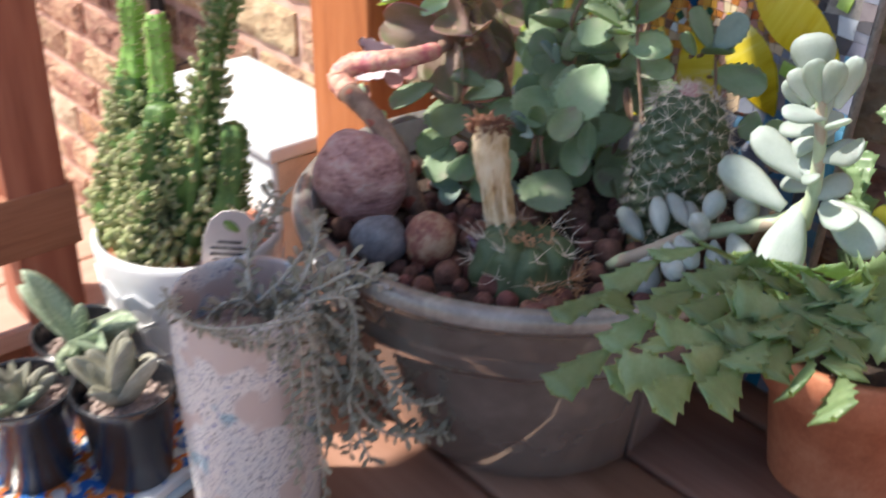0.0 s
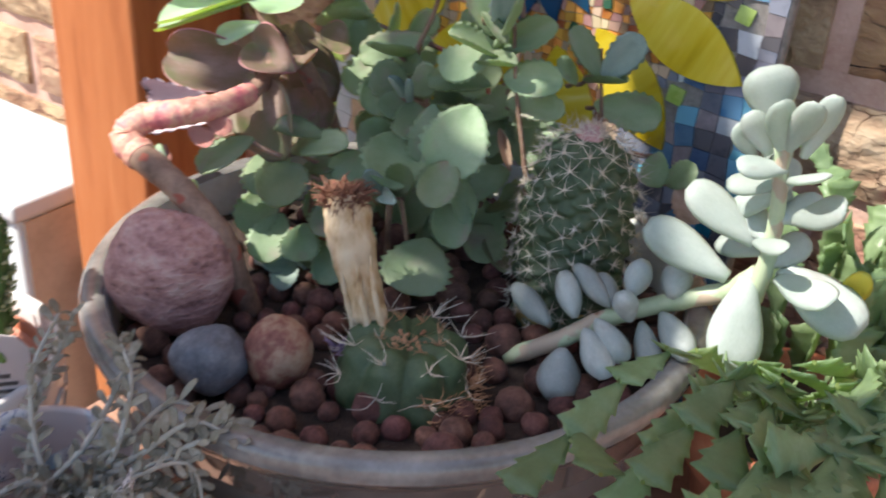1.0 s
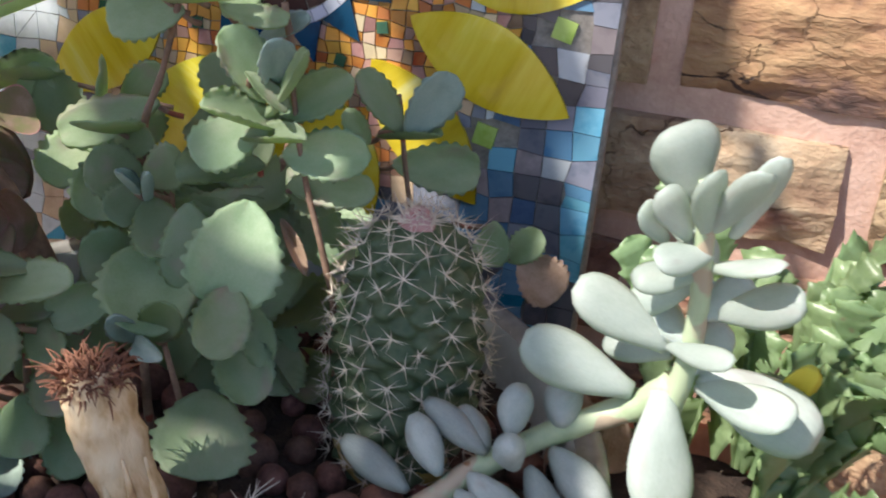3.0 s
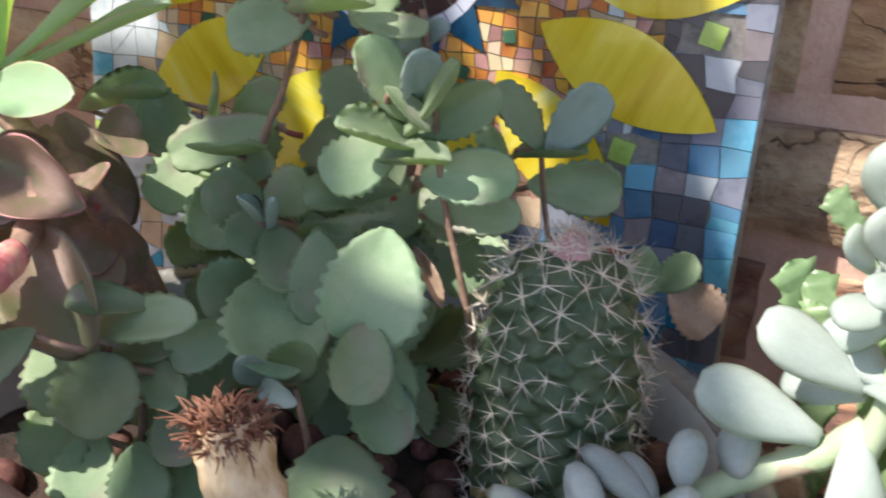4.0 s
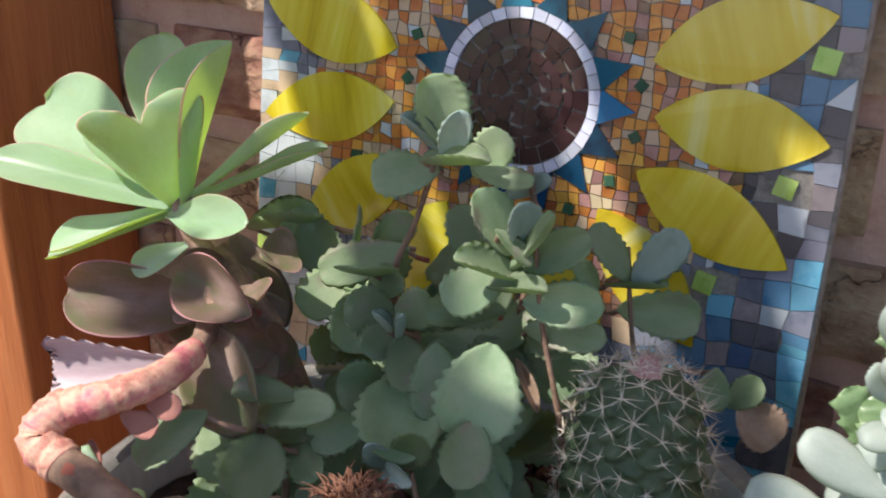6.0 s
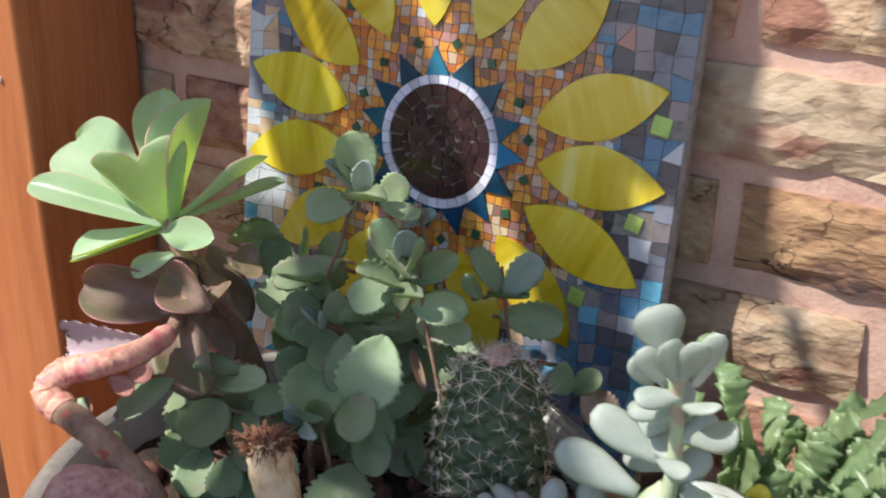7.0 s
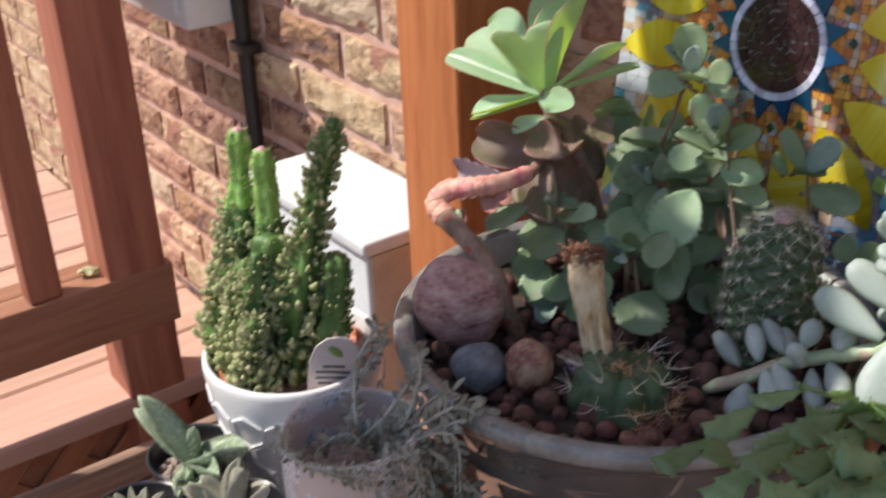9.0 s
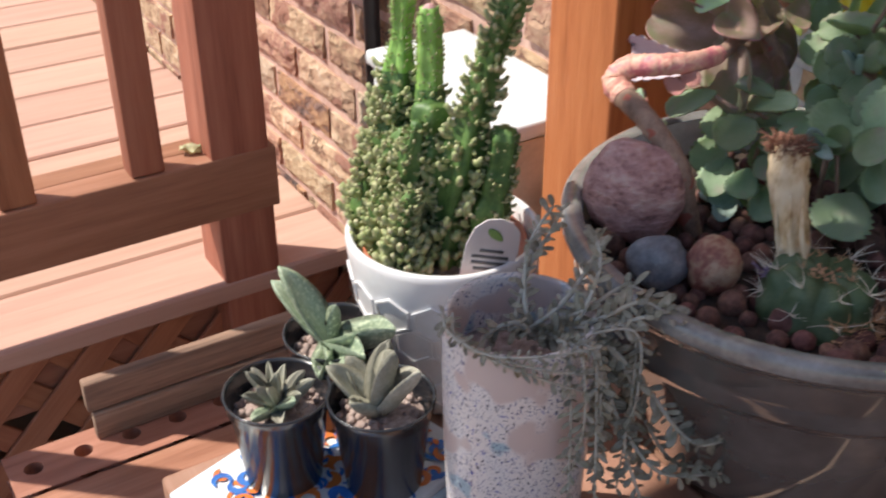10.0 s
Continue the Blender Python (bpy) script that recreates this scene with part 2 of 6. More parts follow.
INK_GREEN = material("green_label_print", tones((0.16, 0.28, 0.07), (0.22, 0.36, 0.1)), rough=0.6, bump=0)


# ---- builders ----
def mesh_of(name, verts, faces, smooth=False, mats=()):
    me = bpy.data.meshes.new(name)
    me.from_pydata(verts, [], faces)
    me.validate()
    for m in mats:
        me.materials.append(m)
    if smooth:
        me.polygons.foreach_set("use_smooth", [True] * len(me.polygons))
    return me


def bm_mesh(name, bm, mat=None, smooth=True):
    me = bpy.data.meshes.new(name)
    bm.normal_update()
    bm.to_mesh(me)
    bm.free()
    if mat:
        me.materials.append(mat)
    if smooth:
        me.polygons.foreach_set("use_smooth", [True] * len(me.polygons))
    return me


def part(name, data, mat, parent, label="", at=None):
    """Links a bmesh or a mesh as one part under its thing."""
    if isinstance(data, bmesh.types.BMesh):
        data = bm_mesh(name, data, mat)
    elif mat and not data.materials:
        data.materials.append(mat)
    ob = new(name, data)
    ob.parent = parent
    if at is not None:
        ob.matrix_basis = at
    return tagged(ob, label) if label else ob


def thing(name, label, category, m=None, group="", kind=""):
    ob = new(name)
    ob.empty_display_size = 0.02
    if m is not None:
        ob.matrix_basis = m
    return tagged(ob, label, category, group, kind)


def box_bm(sx, sy, sz, bevel=0.002, seg=2, centre=(0, 0, 0)):
    bm = bmesh.new()
    bmesh.ops.create_cube(bm, size=1.0, matrix=Matrix.Translation(centre) @ Matrix.Diagonal((sx, sy, sz, 1)))
    if bevel:
        bmesh.ops.bevel(bm, geom=list(bm.edges), offset=bevel, segments=seg, affect="EDGES", profile=0.6)
    return bm


def box_mesh(name, sx, sy, sz, bevel=0.002, seg=1, mat=None, smooth=False):
    return bm_mesh(name, box_bm(sx, sy, sz, bevel, seg), mat, smooth)


def lathe_bm(profile, seg=64, wobble=0.0, squash=1.0, seed=0):
    """Turns a profile of (radius, height) round the z axis."""
    bm = bmesh.new()
    rings = []
    for r, z in profile:
        if r < 1e-6:
            rings.append([bm.verts.new((0, 0, z))])
            continue
        ring = []
        for k in range(seg):
            a = 2 * math.pi * k / seg
            q = r * (1 + wobble * noise.noise((math.cos(a) * 1.5 + seed, math.sin(a) * 1.5, z * 20)))
            ring.append(bm.verts.new((q * math.cos(a), q * math.sin(a) * squash, z)))
        rings.append(ring)
    for a, b in zip(rings, rings[1:]):
        n = max(len(a), len(b))
        for k in range(n):
            i, j = k, (k + 1) % n
            if len(a) == 1:
                bm.faces.new((a[0], b[j], b[i]))
            elif len(b) == 1:
                bm.faces.new((a[i], a[j], b[0]))
            else:
                bm.faces.new((a[i], a[j], b[j], b[i]))
    bmesh.ops.recalc_face_normals(bm, faces=list(bm.faces))
    return bm


def spline(points, steps=8):
    """Catmull-Rom through the points."""
    p = [Vector(q) for q in points]
    p = [p[0] * 2 - p[1]] + p + [p[-1] * 2 - p[-2]]
    out = []
    for i in range(1, len(p) - 2):
        for k in range(steps):
            t = k / steps
            out.append(0.5 * (2 * p[i] + (p[i + 1] - p[i - 1]) * t + (2 * p[i - 1] - 5 * p[i] + 4 * p[i + 1] - p[i + 2]) * t * t
                              + (3 * p[i] - p[i - 1] - 3 * p[i + 1] + p[i + 2]) * t ** 3))
    out.append(p[-2])
    return out


def tube_bm(points, radii, seg=8, steps=6, knobs=0.0, seed=0, bm=None):
    """A tapered tube through the points; knobs: uneven rings along it."""
    bm = bm or bmesh.new()
    line = spline(points, steps) if len(points) > 2 or steps > 1 else [Vector(q) for q in points]
    n = len(line)
    side = Vector((0.31, 0.52, 0.79))
    rings = []
    for i, p in enumerate(line):
        d = (line[min(i + 1, n - 1)] - line[max(i - 1, 0)]).normalized()
        u = d.cross(side).normalized()
        v = d.cross(u)
        f = i / (n - 1) * (len(radii) - 1)
        k = min(int(f), len(radii) - 2)
        r = radii[k] + (radii[k + 1] - radii[k]) * (f - k)
        if knobs:
            r *= 1 + knobs * noise.noise((i * 0.9 + seed, seed * 3.1, 0))
        rings.append([bm.verts.new(p + u * r * math.cos(2 * math.pi * a / seg) + v * r * math.sin(2 * math.pi * a / seg)) for a in range(seg)])
    for a, b in zip(rings, rings[1:]):
        for k in range(seg):
            bm.faces.new((a[k], a[(k + 1) % seg], b[(k + 1) % seg], b[k]))
    for ring in (rings[0][::-1], rings[-1]):
        bm.faces.new(ring)
    return bm


def stone_bm(sx, sy, sz, rough=0.12, freq=1.3, seed=0, sub=4, flat=0.0):
    bm = bmesh.new()
    bmesh.ops.create_icosphere(bm, subdivisions=sub, radius=1.0)
    for v in bm.verts:
        n = v.co.normalized()
        d = 1 + rough * noise.noise(n * freq + Vector((seed, seed * 2, 0))) + rough * 0.25 * noise.noise(n * freq * 4 + Vector((seed, 0, 0)))
        v.co = Vector((n.x * sx, n.y * sy, n.z * sz)) * d
    return bm


def leaf_mesh(name, mat, length=1.0, width=0.7, thick=0.06, cup=0.15, curl=0.2, notch=0.0, teeth=0, shape="round", nu=12, nv=8, seed=0, rim=None, wave=0.0):
    """A fleshy leaf along +x with its base at the origin and its face to +z. cup: how far the sides rise; curl: how far the tip bends up;
    notch: depth of the scallops on the edge; rim: a second material for the edge; wave: how far the margin ripples."""
    verts, faces, mi = [], [], []

    def half(u):
        if shape == "round":
            w = math.sin(math.pi * u ** 1.5) ** 0.4 if 0 < u < 1 else 0
            return max(w, 0.13 * (1 - u) ** 2, 0.42 if u > 0.999 else 0)
        if shape == "fan":
            return 0.12 + 0.88 * (u / 0.85) ** 0.9 if u < 0.85 else 0.62 + 0.38 * math.sqrt(max(0, 1 - ((u - 0.85) / 0.15) ** 2))
        if shape == "heart":
            s = min(1, u / 0.8)
            return 0.17 + 0.83 * s ** 1.4 * (1.8 - 0.8 * s) if u < 0.8 else 0.45 + 0.55 * math.sqrt(max(0, 1 - ((u - 0.8) / 0.2) ** 2))
        if shape == "spoon":
            s = min(1, u / 0.7)
            return 0.2 + 0.8 * s ** 1.5 * (2.5 - 1.5 * s) if u < 0.7 else max(0.12, math.sqrt(max(0, 1 - ((u - 0.7) / 0.3) ** 2.3)))
        if shape == "paddle":
            return 0.3 + 0.7 * (min(u, 0.74) / 0.74) ** 2.2 if u < 0.74 else max(0.2, math.sqrt(max(0, 1 - ((u - 0.74) / 0.26) ** 2.2)))
        if shape == "bean":
            return max(0.22, math.sin(math.pi * (0.04 + 0.89 * u ** 1.55)) ** 0.52) if u < 0.999 else 0.34
        if shape == "tongue":
            return (1 - u ** 3.2) ** 0.8 * (0.75 + 0.25 * u)
        return max(0.2, math.sin(math.pi * (0.03 + 0.93 * u ** 1.15)) ** 0.6)
    for s in (1, -1):
        for i in range(nu + 1):
            u = math.sin(math.pi / 2 * i / nu) if rim else i / nu
            w = half(u) * width / 2
            for j in range(nv + 1):
                t = j / nv * 2 - 1
                if rim:
                    t = math.sin(math.pi / 2 * t)
                edge = 1.0
                if teeth and abs(t) > 0.99:
                    edge = 1 - notch * (1 - abs(math.sin(math.pi * (i + 0.5) / 5))) * min(1, u * 3)
                y = w * t * edge
                x = u * length
                if shape == "heart":
                    x -= 0.17 * length * u ** 3 * max(0, 1 - abs(t) / 0.5) ** 1.4
                    x -= 0.06 * length * u ** 4 * (t > 0) * abs(t)
                if teeth and i == nu:
                    x *= 1 - 0.04 * abs(t) - (0.07 * (j % 2) if shape == "fan" else 0)
                prof = math.sqrt(max(0, 1 - t * t)) * math.sqrt(max(0.0, min(1, (1 - u) * 6))) * min(1, 0.5 + u * 4)
                z = curl * u * u * length + cup * (t * t) * w * 2 + s * thick / 2 * prof
                z += 0.02 * length * noise.noise((u * 2.6 + seed, t * 1.5, seed * 1.7)) + 0.012 * length * u * t * t * noise.noise((u * 7, t * 3, seed + 5))
                z += wave * length * u * t * t * math.sin(7.5 * u + 2.1 * seed + (1.7 if t > 0 else 0.0))
                verts.append((x, y, z))
    row = nv + 1
    half_n = (nu + 1) * row
    for s in range(2):
        o = s * half_n
        for i in range(nu):
            for j in range(nv):
                q = (o + i * row + j, o + (i + 1) * row + j, o + (i + 1) * row + j + 1, o + i * row + j + 1)
                faces.append(q if s == 0 else q[::-1])
                mi.append(1 if rim and (j in (0, nv - 1) or i == nu - 1) and i > nu * 0.2 else 0)
    for i in range(nu):
        for j in (0, nv):
            a, b = i * row + j, (i + 1) * row + j
            q = (a, b, b + half_n, a + half_n)
            faces.append(q if j else q[::-1])
            mi.append(1 if rim else 0)
    for j in range(nv):
        for i in (0, nu):
            a, b = i * row + j, i * row + j + 1
            q = (a, b, b + half_n, a + half_n)
            faces.append(q[::-1] if i else q)
            mi.append(1 if rim else 0)
    me = bpy.data.meshes.new(name)
    me.from_pydata(verts, [], faces)
    me.materials.append(mat)
    if rim:
        me.materials.append(rim)
    me.polygons.foreach_set("material_index", mi)
    me.polygons.foreach_set("use_smooth", [True] * len(faces))
    bm = bmesh.new()
    bm.from_mesh(me)
    bmesh.ops.remove_doubles(bm, verts=list(bm.verts), dist=length * 1e-4)
    bmesh.ops.recalc_face_normals(bm, faces=list(bm.faces))
    bm.to_mesh(me)
    bm.free()
    return me


def leaf_at(base, toward, up=(0, 0, 1), size=1.0, wide=1.0, thick=1.0):
    """Pose of a leaf whose base is at base, that points toward and faces up."""
    x = Vector(toward).normalized()
    z = Vector(up)
    y = z.cross(x)
    if y.length < 1e-3:
        y = Vector((0.3, 1, 0.1)).cross(x)
    y.normalize()
    z = x.cross(y)
    m = Matrix((x, y, z)).transposed().to_4x4()
    return Matrix.Translation(base) @ m @ Matrix.Diagonal((size, size * wide, size * thick, 1))


# ---- the large structure ----
TABLE = 0.03      # height of the bench top
WALL_X0, WALL_X1, WALL_Z0, WALL_Z1 = -3.2, 1.7, -0.95, 1.75
COURSE, BRICK_L, JOINT, BED = 0.066, 0.2032, 0.0155, 0.2523

ground = part("ground", box_bm(600, 600, 0.1, 0, centre=(0, -2, -1.0)), EARTH, None)
tagged(ground, "dusty pinkish-brown ground below the deck and bench", "ground", kind="structure")
wall_north = new("wall_north", bm_mesh("wall_mortar", box_bm(WALL_X1 - WALL_X0, 0.2, WALL_Z1 - WALL_Z0, 0, centre=((WALL_X0 + WALL_X1) / 2, 0.1075, (WALL_Z0 + WALL_Z1) / 2)), MORTAR, False))
tagged(wall_north, "house wall of tan and brown rustic bricks with pink mortar", "wall", kind="structure")


def rail_board(name, x0, x1, y0, y1, z0, z1, mat, parent, bevel=0.003):
    return part(name, box_bm(x1 - x0, y1 - y0, z1 - z0, bevel, 2, ((x0 + x1) / 2, (y0 + y1) / 2, (z0 + z1) / 2)), mat, parent)


# timber post against the wall
post = thing("timber_post", "square orange-stained timber post against the brick wall", "post")
rail_board("post_shaft", -0.0905, 0.0, -0.106, -0.002, -0.95, 2.1, STAIN, post, 0.004)
part("nail", lathe_bm([(0, 0.0012), (0.0016, 0.0011), (0.002, 0.0), (0.0008, -0.001)], 12), WHITE_BOX, post, "small bright nail head", pose(-0.021, -0.107, 0.333, 90, 0, 0))

# raised deck to the west, its floor boards along y
DECK_Z, DECK_X = -0.405, -0.7
deck = tagged(new("deck_floor", box_mesh("deck_joists", 3.0, 3.4, 0.12, 0, mat=STAIN_Y)), "sun-bleached red-brown deck floor of long boards", "deck", kind="structure")
deck.matrix_basis = pose(DECK_X - 1.56, -1.71, DECK_Z - 0.1)
board_me = box_mesh("board", 0.14, 3.42, 0.034, 0.004, 1, DECKING)
for k in range(20):
    b = new("board", board_me)
    b.parent = deck
    b.matrix_parent_inverse = deck.matrix_basis.inverted()
    b.matrix_basis = pose(DECK_X - 0.068 - 0.1455 * k, -1.714 + 0.002 * (k % 3), DECK_Z - 0.0185 - 0.0007 * (k % 4))

railing = thing("deck_railing", "red-brown stained wooden railing along the deck edge", "railing")
rail_board("post", -0.789, -0.7, -0.222, -0.135, -0.95, 0.454, STAIN_Z, railing)
rail_board("post", -0.789, -0.7, -1.7, -1.61, -0.95, 0.454, STAIN_Z, railing)
rail_board("bottom_rail", -0.745, -0.698, -1.61, -0.125, -0.298, -0.202, STAIN_Y, railing)
rail_board("bottom_rail", -0.789, -0.745, -1.61, -0.222, -0.24, -0.202, STAIN_Y, railing)
rail_board("top_rail", -0.76, -0.685, -1.61, -0.004, 0.455, 0.493, STAIN_Y, railing)
rail_board("sub_rail", -0.745, -0.7, -1.61, -0.135, 0.365, 0.454, STAIN_Y, railing)
for k in range(8):
    y1 = -0.288 - 0.174 * k
    rail_board("baluster", -0.741, -0.703, y1 - 0.047, y1, -0.201, 0.364, STAIN_Z, railing)

# crumpled dry leaf left on the bottom rail
bm = bmesh.new()
bmesh.ops.create_grid(bm, x_segments=9, y_segments=7, size=0.5)
for v in bm.verts:
    x, y = v.co.x, v.co.y
    v.co = (x * 0.03, y * 0.018 * (1.2 - abs(x)), 0.006 + 0.008 * noise.noise((x * 3.1, y * 3.7, 0.4)) + 0.01 * abs(y))
bmesh.ops.solidify(bm, geom=list(bm.faces), thickness=0.0012)
crumb = new("dry_leaf", bm_mesh("dry_leaf", bm, material("bleached_leaf", tones((0.42, 0.42, 0.22), (0.58, 0.56, 0.36), (0.7, 0.66, 0.5)), scale=90, rough=0.8, bump=0.4, through_light=0.2)))
crumb.matrix_basis = pose(-0.738, -0.238, -0.2025, 0, 0, 70)
tagged(crumb, "crumpled bleached leaf lying on the railing's bottom rail", "leaf")

# lattice skirt below the deck edge
lattice = thing("lattice_skirt", "crossed wooden lattice in shade under the deck edge", "lattice", kind="structure")
for s in (1, -1):
    lath_me = box_mesh("lath", 0.008, 0.04, 1.0, 0.0015, 1, STAIN_Z)
    for k in range(18):
        o = new("lath", lath_me)
        o.parent = lattice
        o.matrix_basis = pose(-0.752 - 0.0045 * s, -0.05 - 0.11 * k, -0.78, 45 * s, 0, 0)

# wooden bench top of planks
bench = thing("bench_table", "red-brown stained plank bench holding the pots", "table")
for k in range(6):
    rail_board("plank", 0.136 if k < 2 else 0.1, 1.05, -0.562 + 0.0925 * k, -0.474 + 0.0925 * k, TABLE - 0.034, TABLE, STAIN_X, bench, 0.004)
for x in (0.15, 0.96):
    for y in (-0.54, -0.1):
        rail_board("leg", x, x + 0.06, y, y + 0.06, -0.95, TABLE - 0.035, STAIN_Z, bench)
    rail_board("bearer", x, x + 0.06, -0.479, -0.101, TABLE - 0.1, TABLE - 0.035, STAIN_Y, bench)

# unseen slatted boards added over the bench, out of view, to shade it
shade_boards = thing("overhead_shade_boards", "unseen stained boards added overhead to cast shade on the bench", "canopy")
SHADE_Z = 1.2


def slat(x0, x1, y0, y1, name="slat"):
    """A board whose shadow, traced to one metre height, covers x0 to x1 and y0 to y1."""
    dx, dy = SUN_WAY.x / SUN_WAY.z * (SHADE_Z - 1.0), SUN_WAY.y / SUN_WAY.z * (SHADE_Z - 1.0)
    return rail_board(name, x0 + dx, x1 + dx, y0 + dy, y1 + dy, SHADE_Z, SHADE_Z + 0.03, STAIN_Y, shade_boards)


def slanted_slat(x0, x1, y, x2, x3, y2):
    """A board like slat whose two ends lie at y and y2, with their own sides."""
    dx, dy = SUN_WAY.x / SUN_WAY.z * (SHADE_Z - 1.0), SUN_WAY.y / SUN_WAY.z * (SHADE_Z - 1.0)
    flat = [(x0 + dx, y + dy), (x1 + dx, y + dy), (x3 + dx, y2 + dy), (x2 + dx, y2 + dy)]
    v = [(px, py, SHADE_Z + h) for h in (-0.0125, -0.0025) for px, py in flat]
    f = [(3, 2, 1, 0), (4, 5, 6, 7), (0, 1, 5, 4), (1, 2, 6, 5), (2, 3, 7, 6), (3, 0, 4, 7)]
    return part("slat", mesh_of("slat", v, f, False, [STAIN_Y]), None, shade_boards)


# each slat placed to shape the shade and sun patches below
slat(-0.166, -0.141, -1.2, -0.69)
slat(-0.14, -0.123, -1.2, -0.585)
slat(-0.122, -0.091, -1.2, -0.24)
slat(-0.09, -0.055, -1.2, -0.685)
slat(-0.09, -0.055, -0.642, -0.24)
slat(-0.232, -0.172, -0.597, -0.566)
slat(-0.02, 0.0, -1.2, -0.562)
slat(-0.02, 0.0, -0.528, -0.24)
slat(-0.004, 0.0, -0.561, -0.529)
slanted_slat(-0.056, -0.019, -0.9, -0.056, -0.019, -0.58)
slat(0.01, 0.052, -1.2, -0.535)
slat(0.01, 0.028, -0.534, -0.451)
slat(0.01, 0.052, -0.45, -0.28)
for x in (0.062, 0.112, 0.162):
    slat(x, x + 0.046, -1.2, -0.665)
slanted_slat(0.07, 0.117, -0.398, 0.07, 0.215, -0.2)
slanted_slat(0.179, 0.26, -0.44, 0.262, 0.35, -0.2)
slanted_slat(0.119, 0.127, -0.45, 0.119, 0.127, -0.4)
slat(-0.19, -0.138, -0.455, -0.24)
slat(-0.245, -0.142, -0.498, -0.456)
# beam, posts and tie are unseen too, added to carry the shade slats
rail_board("beam", -1.0, 0.8, -1.3, -1.255, SHADE_Z - 0.09, SHADE_Z - 0.001, STAIN_X, shade_boards)
for x in (-1.0, 0.71):
    rail_board("post", x, x + 0.09, -1.39, -1.301, -0.95, SHADE_Z - 0.001, STAIN_Z, shade_boards)
rail_board("tie", -0.29, -0.04, -0.44, -0.405, SHADE_Z + 0.031, SHADE_Z + 0.07, STAIN_X, shade_boards)
# white utility box by the wall, meter box and conduit
ubox = thing("utility_box", "white metal utility cabinet against the brick wall", "box")
rail_board("body", -0.372, -0.127, -0.135, -0.014, -0.95, 0.035, WHITE_BOX, ubox, 0.004)
rail_board("lid", -0.378, -0.121, -0.141, -0.01, 0.0355, 0.052, WHITE_BOX, ubox, 0.004)
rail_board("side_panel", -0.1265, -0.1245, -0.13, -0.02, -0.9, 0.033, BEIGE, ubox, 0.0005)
for k in range(3):
    rail_board("vent_slat", -0.35, -0.15, -0.139, -0.1355, -0.09 - 0.06 * k, -0.065 - 0.06 * k, WHITE_BOX, ubox, 0.001)
meter = thing("meter_box", "small grey-white meter box fixed to the bricks", "box")
rail_board("body", -0.9, -0.6, -0.09, 0.0, 0.16, 0.6, WHITE_BOX, meter, 0.006)
rail_board("cover", -0.885, -0.615, -0.097, -0.0905, 0.18, 0.58, WHITE_BOX, meter, 0.002)
conduit = thing("conduit", "black plastic conduit clipped to the brick wall", "pipe")
part("pipe", tube_bm([(-0.594, -0.016, -0.95), (-0.594, -0.016, 0.2), (-0.592, -0.016, 1.7)], [0.011, 0.011], 12, 4), BLACK, conduit)
for z in (-0.3, 0.12, 0.55):
    rail_board("clip", -0.615, -0.573, -0.029, -0.001, z, z + 0.014, BLACK, conduit, 0.002)


# ---- the bowl, its soil and stones ----
GREY_GREEN = material("grey_green_leaf", tones((0.19, 0.272, 0.165), (0.28, 0.37, 0.24), (0.38, 0.44, 0.315)), scale=1.6, rough=0.5, bump=0.35, fine=45,
                      distance=0.0006, vary=0.34, through_light=0.36, glow=(0.52, 0.7, 0.24), spec=0.4, spots=[((0.36, 0.27, 0.27), 1.9, 0.6)], soft_spots=0.2)
DEAD = material("dry_tan_leaf", tones((0.3, 0.19, 0.13), (0.45, 0.31, 0.24), (0.56, 0.4, 0.32)), scale=1.6, rough=0.75, bump=0.4, fine=30, distance=0.0008, vary=0.2, through_light=0.2)
YOUNG = material("young_blue_green_leaf", tones((0.22, 0.31, 0.27), (0.3, 0.4, 0.35), (0.37, 0.46, 0.41)), scale=1.6, rough=0.55, bump=0.2, fine=45, distance=0.0006, vary=0.15, through_light=0.12)
LIME = material("bright_green_leaf", tones((0.34, 0.5, 0.36), (0.45, 0.61, 0.5), (0.56, 0.7, 0.62)), scale=1.1, rough=0.32, bump=0.12, fine=20,
                distance=0.0006, vary=0.08, through_light=0.5, glow=(0.82, 0.97, 0.25), spots=[((0.5, 0.47, 0.25), 2.4, 0.62)], soft_spots=0.2)
RED_RIM = material("red_leaf_edge", tones((0.52, 0.46, 0.3), (0.64, 0.48, 0.38)), scale=4, rough=0.45, bump=0.1, through_light=0.3)
DUSKY = material("dusky_pink_brown_leaf", tones((0.15, 0.19, 0.08), (0.27, 0.2, 0.155), (0.42, 0.31, 0.28)), scale=2.6, rough=0.5, bump=0.4, fine=30,
                 distance=0.0008, vary=0.3, through_light=0.35, glow=(0.62, 0.42, 0.28), spots=[((0.2, 0.26, 0.13), 1.6, 0.56)], soft_spots=0.2)
PINK_EDGE = material("pink_leaf_edge", tones((0.45, 0.2, 0.2), (0.6, 0.32, 0.33)), scale=5, rough=0.5, bump=0.1, through_light=0.25)
LILAC = material("pale_lilac_pink_leaf", tones((0.48, 0.34, 0.39), (0.6, 0.48, 0.53), (0.68, 0.58, 0.62)), scale=1.6, rough=0.5, bump=0.3, fine=30, distance=0.0006, stretch=(0.4, 1.6, 1), through_light=0.2)
PINK_STEM = material("pink_banded_stem", [(0.3, (0.48, 0.1, 0.15)), (0.43, (0.66, 0.24, 0.24)), (0.54, (0.72, 0.42, 0.31)), (0.64, (0.5, 0.18, 0.15)), (0.76, (0.72, 0.5, 0.38))], scale=75, rough=0.6,
                     bump=0.7, fine=260, distance=0.0018)
